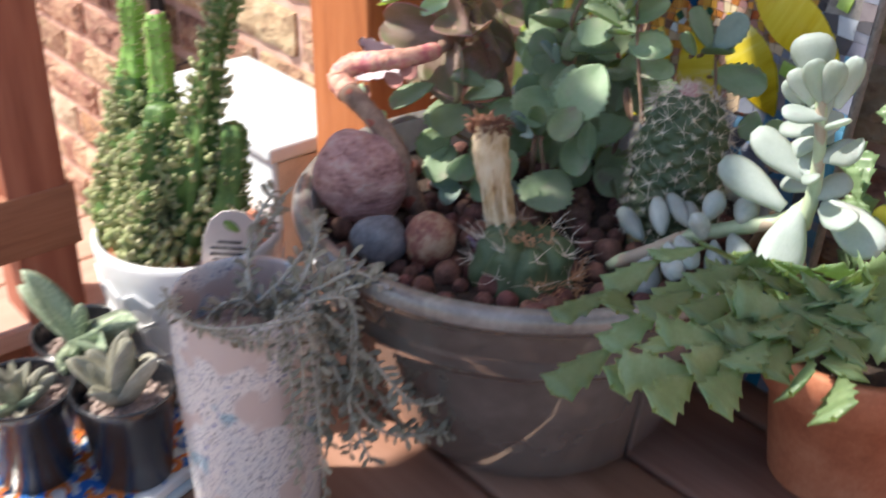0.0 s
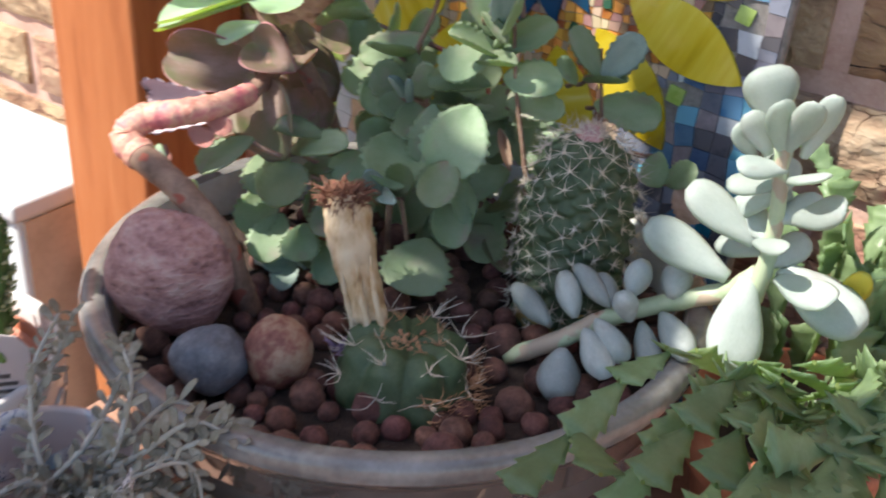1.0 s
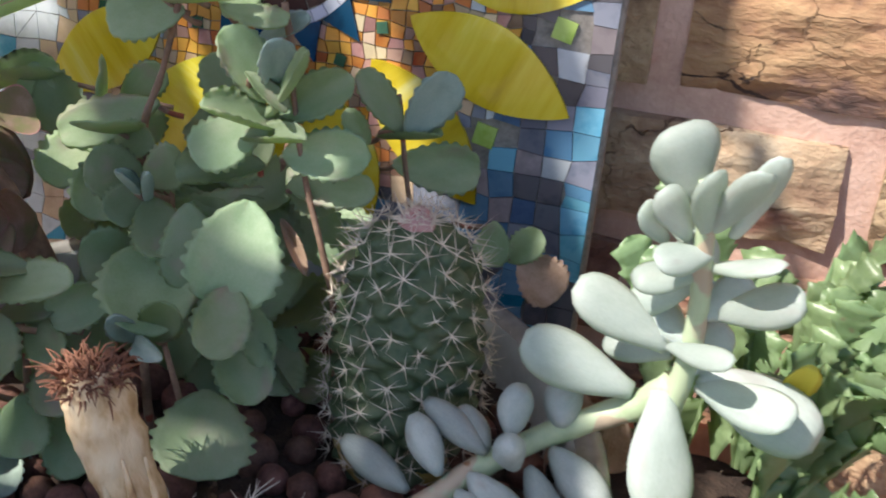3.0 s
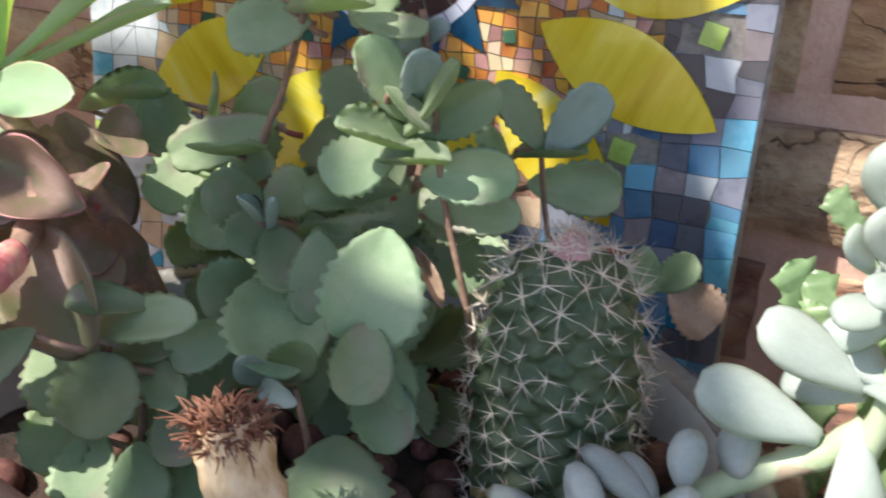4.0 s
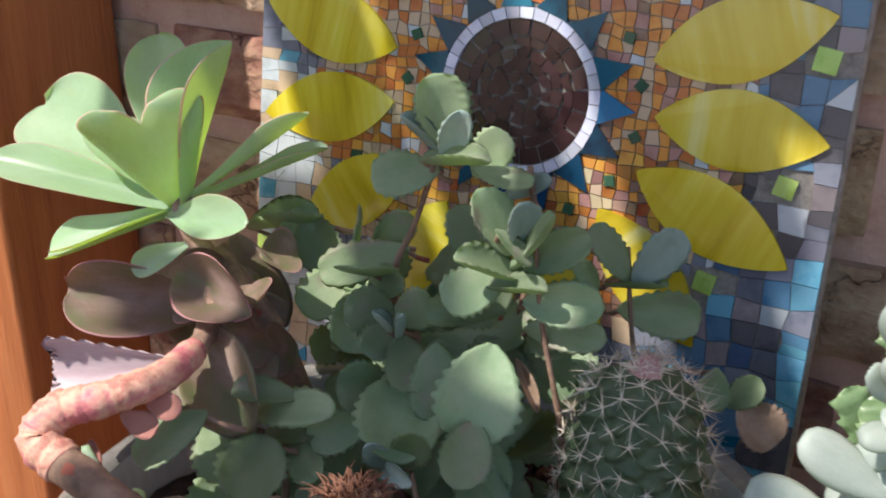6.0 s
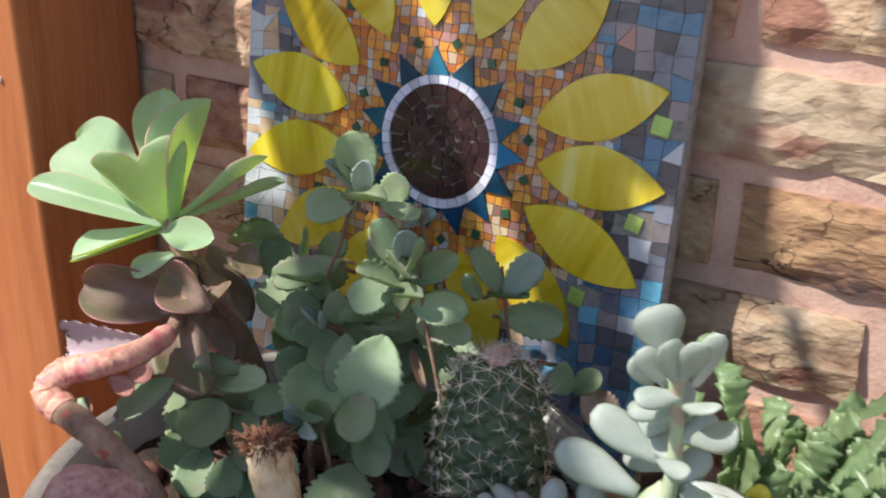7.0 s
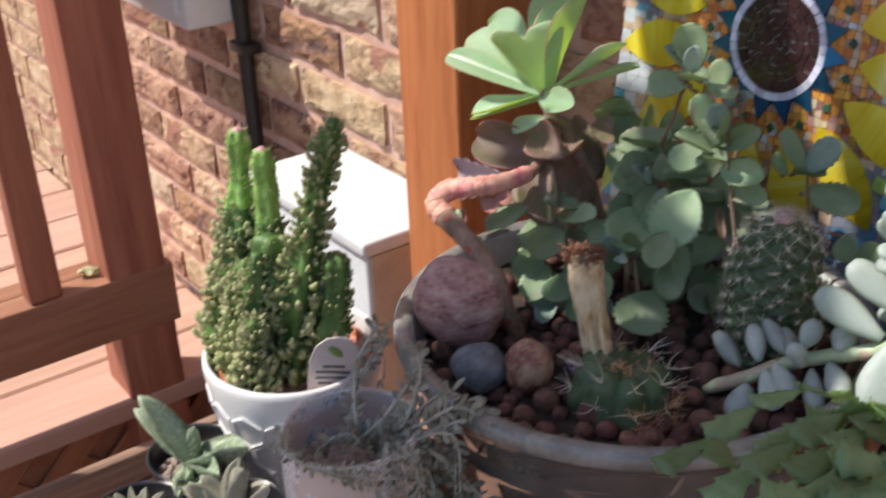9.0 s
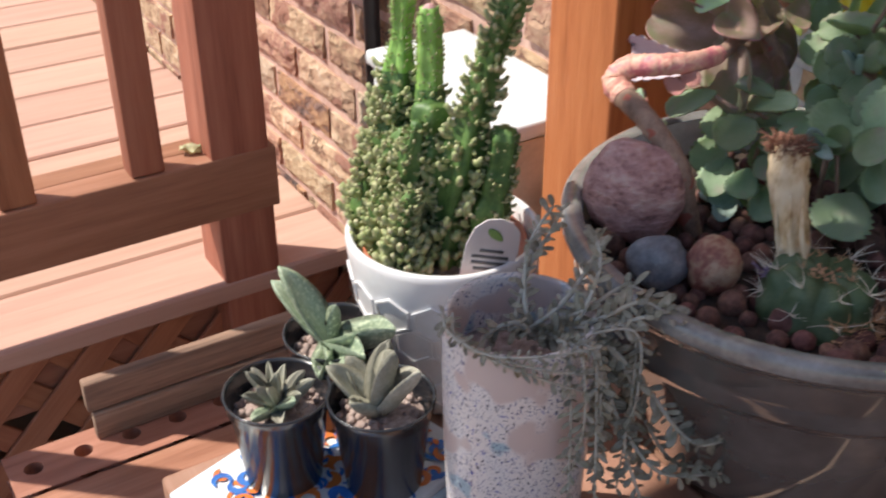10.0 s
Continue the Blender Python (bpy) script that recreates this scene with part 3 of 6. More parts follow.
BARK_STEM = material("brown_stem", tones((0.16, 0.1, 0.07), (0.27, 0.17, 0.125), (0.38, 0.25, 0.18)), scale=90, rough=0.8, bump=0.7, fine=400, distance=0.001, spots=[((0.32, 0.09, 0.06), 70, 0.64)])
PALE = material("pale_blue_green_leaf", tones((0.34, 0.4, 0.375), (0.45, 0.51, 0.49), (0.56, 0.61, 0.59)), scale=1.1, rough=0.5, bump=0.12, fine=24,
                distance=0.0005, vary=0.16, through_light=0.32, glow=(0.72, 0.85, 0.66), spec=0.4, spots=[((0.42, 0.4, 0.4), 2.2, 0.62)], soft_spots=0.2)
BLUISH = material("blue_grey_leaf", tones((0.28, 0.33, 0.315), (0.36, 0.41, 0.395), (0.47, 0.51, 0.49)), scale=1.3, rough=0.5, bump=0.12, fine=24,
                  distance=0.0005, vary=0.2, through_light=0.08, spec=0.4, spots=[((0.37, 0.36, 0.33), 2.0, 0.6)], soft_spots=0.2)
PALE_STEM = material("pale_green_stem", tones((0.36, 0.45, 0.28), (0.46, 0.54, 0.36)), scale=70, rough=0.55, bump=0.2, spots=[((0.45, 0.36, 0.27), 55, 0.56), ((0.25, 0.13, 0.07), 90, 0.7)])
CACTUS = material("dark_green_cactus_skin", tones((0.034, 0.062, 0.032), (0.062, 0.1, 0.05), (0.11, 0.135, 0.08)), scale=90, rough=0.55, bump=0.2, fine=600, distance=0.0005)
CACTUS_SMALL = material("mid_green_cactus_skin", tones((0.042, 0.076, 0.034), (0.072, 0.112, 0.052), (0.11, 0.15, 0.08)), scale=60, rough=0.55, bump=0.2, fine=600, distance=0.0005)
CORK = material("yellow_corky_base", tones((0.3, 0.22, 0.06), (0.45, 0.34, 0.1), (0.36, 0.22, 0.1)), scale=120, rough=0.8, bump=0.5)
SPINE = material("pale_spines", tones((0.58, 0.48, 0.4), (0.78, 0.7, 0.6)), scale=60, rough=0.5, bump=0)
SPINE_RED = material("rusty_spines", tones((0.36, 0.16, 0.08), (0.5, 0.28, 0.16)), scale=60, rough=0.5, bump=0)
VIOLET = material("withered_violet_petals", tones((0.22, 0.15, 0.26), (0.36, 0.26, 0.4)), scale=120, rough=0.8, bump=0.2)
CROWN = material("pink_cactus_crown", tones((0.4, 0.16, 0.17), (0.55, 0.33, 0.32)), scale=200, rough=0.8, bump=0.4)
DRY = material("dry_cream_stalk", [(0.28, (0.26, 0.13, 0.06)), (0.38, (0.52, 0.35, 0.18)), (0.5, (0.7, 0.55, 0.36)), (0.68, (0.75, 0.63, 0.46))], scale=60, rough=0.7,
               bump=0.9, fine=330, distance=0.0025, stretch=(1, 1, 0.4))
DRY_HAIR = material("rust_brown_fibres", tones((0.13, 0.055, 0.035), (0.24, 0.11, 0.07)), scale=80, rough=0.9, bump=0)

bowl = thing("bowl_planter", "large round grey-taupe glazed planter bowl on the bench", "planter", pose(0.306, -0.201, TABLE))
part("shell", lathe_bm([(0.0, 0.0), (0.088, 0.0), (0.092, 0.004), (0.098, 0.014), (0.117, 0.05), (0.131, 0.082), (0.1385, 0.108), (0.1405, 0.113), (0.1425, 0.1145),
                        (0.1405, 0.117), (0.1425, 0.1195), (0.1408, 0.122), (0.143, 0.127), (0.1455, 0.14), (0.1475, 0.146), (0.1518, 0.1485), (0.1526, 0.1505)], 120, 0.006), GLAZE, bowl, "grey-taupe glossy glazed outside with turned grooves")
part("rim", lathe_bm([(0.1527, 0.1506), (0.1531, 0.153), (0.1528, 0.157), (0.151, 0.1594), (0.1485, 0.1602), (0.1435, 0.1598), (0.1412, 0.1582)], 120, 0.006), RIM_GLAZE, bowl, "flat pale grey glazed rim")
part("inner_wall", lathe_bm([(0.1413, 0.1581), (0.14, 0.155), (0.139, 0.148), (0.136, 0.12), (0.13, 0.1), (0.118, 0.09), (0.0, 0.09)], 120, 0.006), GLAZE_IN, bowl, "paler glaze inside the rim")


def soil_height(x, y):
    """Top of the soil in the bowl."""
    return 0.163 + 0.008 * noise.noise((x * 22, y * 22, 0.3)) + 0.006 * max(0, 1 - math.hypot(x - 0.31, y + 0.15) / 0.09)


bm = bmesh.new()
bmesh.ops.create_grid(bm, x_segments=70, y_segments=70, size=0.139)
bmesh.ops.delete(bm, geom=[v for v in bm.verts if math.hypot(v.co.x, v.co.y) > 0.139], context="VERTS")
for v in bm.verts:
    x, y = v.co.x + 0.306, v.co.y - 0.201
    v.co = (x, y, soil_height(x, y) + 0.002 * noise.noise((x * 150, y * 150, 2)))
soil = tagged(new("potting_soil", bm_mesh("potting_soil", bm, SOIL)), "dark potting soil filling the glazed bowl", "soil", kind="stuff")

rs = random.Random(11)
ball_shapes = []
for k in range(5):
    me = bm_mesh("clay_pellet", stone_bm(1, 1, 0.93, 0.1, 1.2, k * 3.3, 2), CLAY)
    ball_shapes.append(me)
pellets = thing("clay_pellets", "round red-brown clay pellets scattered on the potting soil", "pellets", kind="stuff")
taken = []
tries = 0
while len(taken) < 190 and tries < 6000:
    tries += 1
    a, q = rs.uniform(0, 6.283), 0.136 * math.sqrt(rs.random())
    x, y = 0.306 + q * math.cos(a), -0.201 + q * math.sin(a)
    r = rs.uniform(0.005, 0.0095)
    if x < 0.24 and y > -0.24 and rs.random() < 0.6:
        continue
    if math.hypot(x - 0.306, y + 0.201) + r > 0.137 or any(math.hypot(x - u, y - v) < (r + w) * 0.86 for u, v, w in taken):
        continue
    taken.append((x, y, r))
    part("pellet", rs.choice(ball_shapes), None, pellets, at=pose(x, y, soil_height(x, y) + r * 0.45, rs.uniform(0, 360), rs.uniform(0, 360), 0) @ Matrix.Diagonal((r, r, r, 1)))

st = new("granite_stone", bm_mesh("granite_stone", stone_bm(0.0298, 0.0225, 0.0325, 0.11, 1.3, 2.1, 5), PINK_STONE))
st.matrix_basis = pose(0.234, -0.285, 0.194, 0, 0, 40)
tagged(st, "rounded pink granite stone leaning on the bowl rim", "stone")
st = new("pebble", bm_mesh("pebble", stone_bm(0.0168, 0.0148, 0.0158, 0.12, 1.4, 6.4, 5), BLUE_STONE))
st.matrix_basis = pose(0.2825, -0.3075, 0.1785, 0, -8, 40)
tagged(st, "smooth blue-grey pebble on the clay pellets", "pebble")
st = new("pebble", bm_mesh("pebble", stone_bm(0.0152, 0.0145, 0.0178, 0.1, 1.3, 4.4, 5), TAN_STONE))
st.matrix_basis = pose(0.303, -0.286, 0.18, 8, 6, 30)
tagged(st, "mottled red and tan pebble beside a cactus", "pebble")

# dry cut stalk with fibrous top
stump = thing("dry_stalk", "dry cream-coloured cut stalk with a frayed brown top", "plant stump")
bm = tube_bm([(0.304, -0.242, 0.243), (0.307, -0.243, 0.232), (0.312, -0.2445, 0.215), (0.318, -0.246, 0.2), (0.3225, -0.2465, 0.189), (0.3235, -0.247, 0.178), (0.324, -0.247, 0.164)],
             [0.0088, 0.0108, 0.0106, 0.0092, 0.0084, 0.009, 0.0078, 0.006], 28, 8, 0.05, 3.0)
for v in bm.verts:
    split = max(0.0, min(1.0, (0.205 - v.co.z) / 0.03))
    a = math.atan2(v.co.y + 0.246, v.co.x - 0.32)
    v.co += 0.0016 * Vector((noise.noise(v.co * 150), noise.noise(v.co * 150 + Vector((9, 0, 0))), 0))
    v.co += Vector((math.cos(a), math.sin(a), 0)) * 0.0022 * split * (abs(math.sin(a * 3.5 + 1)) - 0.6)
part("stalk", bm, DRY, stump)
for k, (x, y, r) in enumerate(((0.318, -0.2535, 0.0012), (0.327, -0.253, 0.0016), (0.3325, -0.2495, 0.0013))):
    part("torn_strip", tube_bm([(x - 0.008, y + 0.001, 0.222), (x - 0.003, y - 0.0015, 0.205), (x + 0.0015, y - 0.0015, 0.19), (x + 0.005, y - 0.001, 0.176), (x + 0.007, y, 0.166)], [r * 0.3, r, r * 1.2, r * 0.9, r * 0.5], 8, 5, 0.4, 8.0 + k), DRY, stump)
bm = bmesh.new()
for k in range(420):
    a, q = rs.uniform(0, 6.283), 0.0098 * math.sqrt(rs.random())
    p = Vector((0.304 + q * math.cos(a), -0.242 + q * math.sin(a) * 0.9, 0.242 + rs.uniform(-0.003, 0.002)))
    d = Vector((math.cos(a) * q * 90, math.sin(a) * q * 90, rs.uniform(0.0, 0.8))).normalized() * 0.7 + 0.8 * Vector((rs.uniform(-1, 1), rs.uniform(-1, 1), rs.uniform(-0.6, 1)))
    tube_bm([p, p + d * 0.003, p + d * rs.uniform(0.0035, 0.0058) + Vector((rs.uniform(-0.002, 0.002), rs.uniform(-0.002, 0.002), rs.uniform(-0.003, 0)))], [0.0005, 0.0004, 0.00015], 3, 2, bm=bm)
tagged(part("fibre_mop", bm, DRY_HAIR, stump, "frayed rusty brown fibres"), kind="stuff")


# ---- plants in the bowl ----
def turned_face(base, tip, mode, rnd):
    """Which way a leaf's face looks: outward from the wall and up, a little at random; flat leaves look up, facing ones outward."""
    n = Vector((0.15, -0.5, 0.9)) if mode == "flat" else Vector((0.42, -0.75, 0.5)) if mode in ("face", "young") else Vector((0.28, -0.62, 0.72))
    k = 0.14 if mode else 0.25
    return n + Vector((rnd.uniform(-k, k), rnd.uniform(-k, k), rnd.uniform(-k, k)))


kal = thing("scalloped_kalanchoe", "bushy grey-green succulent with round scalloped leaves", "plant")
kal_shapes = [leaf_mesh("leaf", GREY_GREEN, 1.0, 1.0, 0.1, c, u, 0.17, 1, "round", 40, 8, s) for c, u, s in ((0.12, 0.08, 1), (0.2, -0.06, 2), (0.05, 0.14, 3), (0.28, 0.02, 4), (0.1, -0.14, 5))]
young_shapes = [leaf_mesh("leaf", YOUNG, 1.0, 1.0, 0.14, c, u, 0.16, 1, "round", 30, 8, s) for c, u, s in ((0.15, 0.1, 11), (0.25, -0.05, 12))]
rk = random.Random(21)
kal_bases = []


def kal_leaf(base, tip, width, mode="", gap=0.0):
    """One leaf of the bush, left out where it would stand in the open gap west of x = gap."""
    b, t = Vector(base), Vector(tip)
    d = t - b
    width *= 1.1
    l = max(d.length * 1.04, width * 0.85)
    back = b - d.normalized() * 0.002
    shape, face = rk.choice(young_shapes if mode == "young" or (width < 0.01 and mode != "flat") else kal_shapes), turned_face(b, t, mode, rk)
    if (b.x + t.x) / 2 < gap:
        return
    part("leaf", shape, None, kal, at=leaf_at(back, d, face, l + 0.003, width / (l + 0.003), 0.85))
    kal_bases.append(b)


kal_leaf((0.319, -0.166, 0.265), (0.321, -0.190, 0.241), 0.0320, "face")
kal_leaf((0.278, -0.170, 0.241), (0.300, -0.200, 0.232), 0.0336, "face")
kal_leaf((0.271, -0.160, 0.233), (0.258, -0.176, 0.235), 0.0226, "face")
kal_leaf((0.275, -0.156, 0.253), (0.292, -0.176, 0.243), 0.0203, "face")
kal_leaf((0.277, -0.184, 0.232), (0.257, -0.196, 0.223), 0.0166, "face")
kal_leaf((0.322, -0.186, 0.243), (0.324, -0.206, 0.231), 0.0196, "face")
kal_leaf((0.323, -0.176, 0.231), (0.333, -0.188, 0.218), 0.0126)
kal_leaf((0.289, -0.196, 0.222), (0.288, -0.206, 0.238), 0.0097, "young")
kal_leaf((0.295, -0.194, 0.223), (0.308, -0.200, 0.244), 0.0150, "face")
kal_leaf((0.292, -0.198, 0.222), (0.307, -0.210, 0.228), 0.0077, "young")
kal_leaf((0.250, -0.196, 0.240), (0.229, -0.206, 0.243), 0.0116, "flat")
kal_leaf((0.231, -0.196, 0.227), (0.267, -0.204, 0.246), 0.0168, "flat")
kal_leaf((0.232, -0.190, 0.215), (0.254, -0.196, 0.226), 0.0129, "flat")
kal_leaf((0.214, -0.198, 0.222), (0.236, -0.222, 0.218), 0.0270, "face")
kal_leaf((0.241, -0.206, 0.224), (0.250, -0.232, 0.215), 0.0264, "face")
kal_leaf((0.224, -0.220, 0.238), (0.210, -0.240, 0.224), 0.0184)
kal_leaf((0.248, -0.195, 0.218), (0.263, -0.205, 0.211), 0.0148, "face")
kal_leaf((0.266, -0.148, 0.256), (0.253, -0.160, 0.264), 0.0204, "face")
kal_leaf((0.269, -0.150, 0.254), (0.265, -0.166, 0.248), 0.0162, "face")
kal_leaf((0.267, -0.146, 0.256), (0.288, -0.150, 0.270), 0.0178, "face")
kal_leaf((0.274, -0.156, 0.253), (0.282, -0.164, 0.269), 0.0036)
kal_leaf((0.269, -0.156, 0.255), (0.269, -0.166, 0.268), 0.0045)
kal_leaf((0.318, -0.150, 0.299), (0.307, -0.153, 0.321), 0.0162, "face")
kal_leaf((0.324, -0.150, 0.302), (0.325, -0.157, 0.323), 0.0137, "young")
kal_leaf((0.317, -0.158, 0.309), (0.329, -0.158, 0.300), 0.0074, "flat")
kal_leaf((0.322, -0.146, 0.292), (0.345, -0.140, 0.306), 0.0154, "face")
kal_leaf((0.319, -0.150, 0.292), (0.342, -0.160, 0.320), 0.0082, "flat")
kal_leaf((0.322, -0.150, 0.288), (0.303, -0.164, 0.298), 0.0118, "flat")
kal_leaf((0.311, -0.152, 0.283), (0.335, -0.158, 0.291), 0.0088, "flat")
kal_leaf((0.314, -0.148, 0.286), (0.298, -0.162, 0.278), 0.0191, "face")
kal_leaf((0.314, -0.146, 0.270), (0.290, -0.160, 0.268), 0.0151)
kal_leaf((0.325, -0.146, 0.277), (0.353, -0.146, 0.282), 0.0183, "face")
kal_leaf((0.324, -0.140, 0.262), (0.353, -0.144, 0.268), 0.0152)
kal_leaf((0.350, -0.100, 0.273), (0.337, -0.104, 0.294), 0.0127, "face")
kal_leaf((0.354, -0.100, 0.273), (0.368, -0.094, 0.295), 0.0170, "young")
kal_leaf((0.345, -0.086, 0.251), (0.375, -0.076, 0.249), 0.0205, "face")
kal_leaf((0.341, -0.095, 0.266), (0.366, -0.100, 0.273), 0.0087, "flat")
kal_leaf((0.336, -0.098, 0.265), (0.329, -0.100, 0.276), 0.0091)
kal_leaf((0.319, -0.125, 0.248), (0.338, -0.135, 0.232), 0.0202, "face")
kal_leaf((0.316, -0.128, 0.251), (0.282, -0.135, 0.238), 0.0137)
kal_leaf((0.280, -0.126, 0.328), (0.274, -0.128, 0.354), 0.0224, "face")
kal_leaf((0.277, -0.128, 0.324), (0.268, -0.140, 0.341), 0.0068)
kal_leaf((0.281, -0.130, 0.324), (0.293, -0.138, 0.347), 0.0121, "young")
kal_leaf((0.275, -0.128, 0.316), (0.254, -0.138, 0.312), 0.0192, "face")
kal_leaf((0.271, -0.130, 0.320), (0.303, -0.142, 0.331), 0.0090, "flat")
kal_leaf((0.292, -0.124, 0.317), (0.302, -0.120, 0.333), 0.0169, "face")
kal_leaf((0.293, -0.126, 0.319), (0.318, -0.132, 0.317), 0.0119)
kal_leaf((0.304, -0.122, 0.308), (0.323, -0.122, 0.318), 0.0084)
kal_leaf((0.256, -0.118, 0.273), (0.222, -0.126, 0.258), 0.0188, "face")
kal_leaf((0.288, -0.110, 0.269), (0.277, -0.108, 0.292), 0.0174, "face")
kal_leaf((0.234, -0.104, 0.268), (0.254, -0.104, 0.282), 0.0151, "face")
kal_leaf((0.193, -0.096, 0.267), (0.208, -0.104, 0.248), 0.0224, "face")
kal_leaf((0.158, -0.095, 0.254), (0.199, -0.098, 0.268), 0.0110, "flat")
kal_leaf((0.199, -0.096, 0.247), (0.205, -0.104, 0.224), 0.0139, "face")
kal_leaf((0.391, -0.104, 0.242), (0.391, -0.108, 0.228), 0.0145, "face")
kal_leaf((0.398, -0.100, 0.227), (0.407, -0.098, 0.239), 0.0133, "face")
kal_leaf((0.247, -0.130, 0.262), (0.265, -0.136, 0.265), 0.0152, "face")
kal_leaf((0.229, -0.118, 0.224), (0.227, -0.120, 0.243), 0.0141, "face")

dead_me = leaf_mesh("dry_leaf", DEAD, 1.0, 1.0, 0.06, 0.35, -0.2, 0.13, 1, "round", 40, 8, 8)
for b, t, w in (((0.401, -0.098, 0.227), (0.419, -0.103, 0.215), 0.022), ((0.433, -0.135, 0.203), (0.434, -0.140, 0.151), 0.026), ((0.447, -0.130, 0.192), (0.448, -0.135, 0.160), 0.022), ((0.318, -0.138, 0.246), (0.333, -0.150, 0.233), 0.006)):
    d = Vector(t) - Vector(b)
    part("dry_leaf", dead_me, None, kal, "dry tan dead leaf", leaf_at(b, d, (0.5, -0.8, 0.4), d.length, w / d.length, 0.9))
# low leaves near the soil
kal_leaf((0.313, -0.190, 0.200), (0.322, -0.215, 0.186), 0.034, "face")
kal_leaf((0.245, -0.190, 0.187), (0.256, -0.210, 0.174), 0.022, "face")
kal_leaf((0.241, -0.180, 0.207), (0.243, -0.194, 0.190), 0.018, "face")
kal_leaf((0.318, -0.180, 0.222), (0.334, -0.196, 0.208), 0.020, "face")
kal_leaf((0.262, -0.200, 0.212), (0.272, -0.218, 0.200), 0.020, "face")
kal_leaf((0.222, -0.200, 0.172), (0.232, -0.217, 0.166), 0.019, "young")
kal_leaf((0.234, -0.200, 0.165), (0.252, -0.215, 0.169), 0.016, "young")
kal_leaf((0.222, -0.205, 0.205), (0.226, -0.226, 0.190), 0.022, "face")
kal_leaf((0.236, -0.212, 0.196), (0.240, -0.232, 0.183), 0.021, "face")
kal_leaf((0.252, -0.212, 0.196), (0.262, -0.228, 0.186), 0.020, "face")
kal_leaf((0.262, -0.205, 0.186), (0.276, -0.220, 0.178), 0.019, "face")
kal_leaf((0.278, -0.200, 0.204), (0.290, -0.214, 0.192), 0.020, "face")
kal_leaf((0.270, -0.190, 0.176), (0.286, -0.206, 0.170), 0.018, "young")
kal_leaf((0.246, -0.216, 0.174), (0.252, -0.230, 0.168), 0.014, "young")
kal_leaf((0.246, -0.216, 0.174), (0.238, -0.228, 0.178), 0.013, "young")
kal_leaf((0.205, -0.100, 0.256), (0.189, -0.100, 0.261), 0.025)
# second layer close behind the front leaves
for k in range(34):
    b = Vector((rk.uniform(0.225, 0.335), rk.uniform(-0.175, -0.135), rk.uniform(0.19, 0.275)))
    if b.x > 0.3 and b.z < 0.225:
        continue
    d = Vector((rk.uniform(-0.8, 0.8), rk.uniform(-0.6, -0.1), rk.uniform(-0.9, 0.1))).normalized() * rk.uniform(0.02, 0.028)
    kal_leaf(b + Vector((0, 0.01, 0)), b + d + Vector((0, 0.01, 0)), rk.uniform(0.019, 0.026), "face", 0.239)
# inner leaves that fill the bush
for k in range(30):
    b = Vector((rk.uniform(0.232, 0.345), rk.uniform(-0.14, -0.085), rk.uniform(0.175, 0.25)))
    d = Vector((rk.uniform(-1, 1), rk.uniform(-1.0, 0.1), rk.uniform(-0.6, 0.3))).normalized() * rk.uniform(0.02, 0.03)
    kal_leaf(b, b + d, rk.uniform(0.02, 0.028))
for k in range(16):
    b = Vector((rk.uniform(0.2, 0.262), rk.uniform(-0.115, -0.08), rk.uniform(0.19, 0.275)))
    d = Vector((rk.uniform(-1, 1), rk.uniform(-1.0, -0.1), rk.uniform(-0.7, 0.4))).normalized() * rk.uniform(0.02, 0.028)
    kal_leaf(b, b + d, rk.uniform(0.019, 0.026))
# stems of the bush
for line, r in ((((0.345, -0.15, 0.166), (0.343, -0.148, 0.22), (0.331, -0.146, 0.27), (0.327, -0.148, 0.31)), 0.0016),
                (((0.36, -0.1, 0.166), (0.362, -0.096, 0.2), (0.352, -0.093, 0.245), (0.348, -0.096, 0.285)), 0.0016),
                (((0.282, -0.15, 0.166), (0.278, -0.15, 0.21), (0.275, -0.143, 0.245), (0.272, -0.138, 0.265)), 0.0022),
                (((0.262, -0.118, 0.166), (0.256, -0.124, 0.24), (0.257, -0.128, 0.268), (0.267, -0.129, 0.292), (0.277, -0.129, 0.324)), 0.0019),
                (((0.3, -0.13, 0.166), (0.31, -0.125, 0.24), (0.318, -0.124, 0.29), (0.316, -0.128, 0.325)), 0.002),
                (((0.24, -0.2, 0.166), (0.245, -0.2, 0.19), (0.246, -0.198, 0.215)), 0.002),
                (((0.285, -0.185, 0.166), (0.285, -0.185, 0.2), (0.283, -0.18, 0.235)), 0.0022),
                (((0.305, -0.19, 0.166), (0.303, -0.192, 0.195), (0.301, -0.196, 0.222)), 0.0018)):
    part("stem", tube_bm(line, [r * 1.0, r * 0.8, r * 0.6], 8, 6, 0.25, r * 4000), BARK_STEM, kal, "thin brownish stem")
for b in kal_bases[::1]:
    inner = b + Vector((0.012 * (0.3 - b.x) / 0.06, 0.006, -0.006))
    part("leaf_stalk", tube_bm([b, (b + inner) / 2 + Vector((0, 0, -0.001)), inner], [0.0011, 0.0012, 0.0013], 6, 2), BARK_STEM, kal)

ros = thing("rosette_succulent", "tall rosette succulent with glossy green leaves on a bent pink stem", "plant")
ros_shapes = [leaf_mesh("leaf", LIME, 1.0, 1.0, 0.07, c, u, 0, 0, sh, 22, 14, s, RED_RIM, 0.045) for c, u, sh, s in ((0.2, -0.1, "spoon", 1), (0.2, 0.16, "heart", 2), (0.3, -0.1, "spoon", 3), (0.5, -0.22, "spoon", 4), (0.3, -0.06, "paddle", 5), (0.14, -0.24, "spoon", 6))]
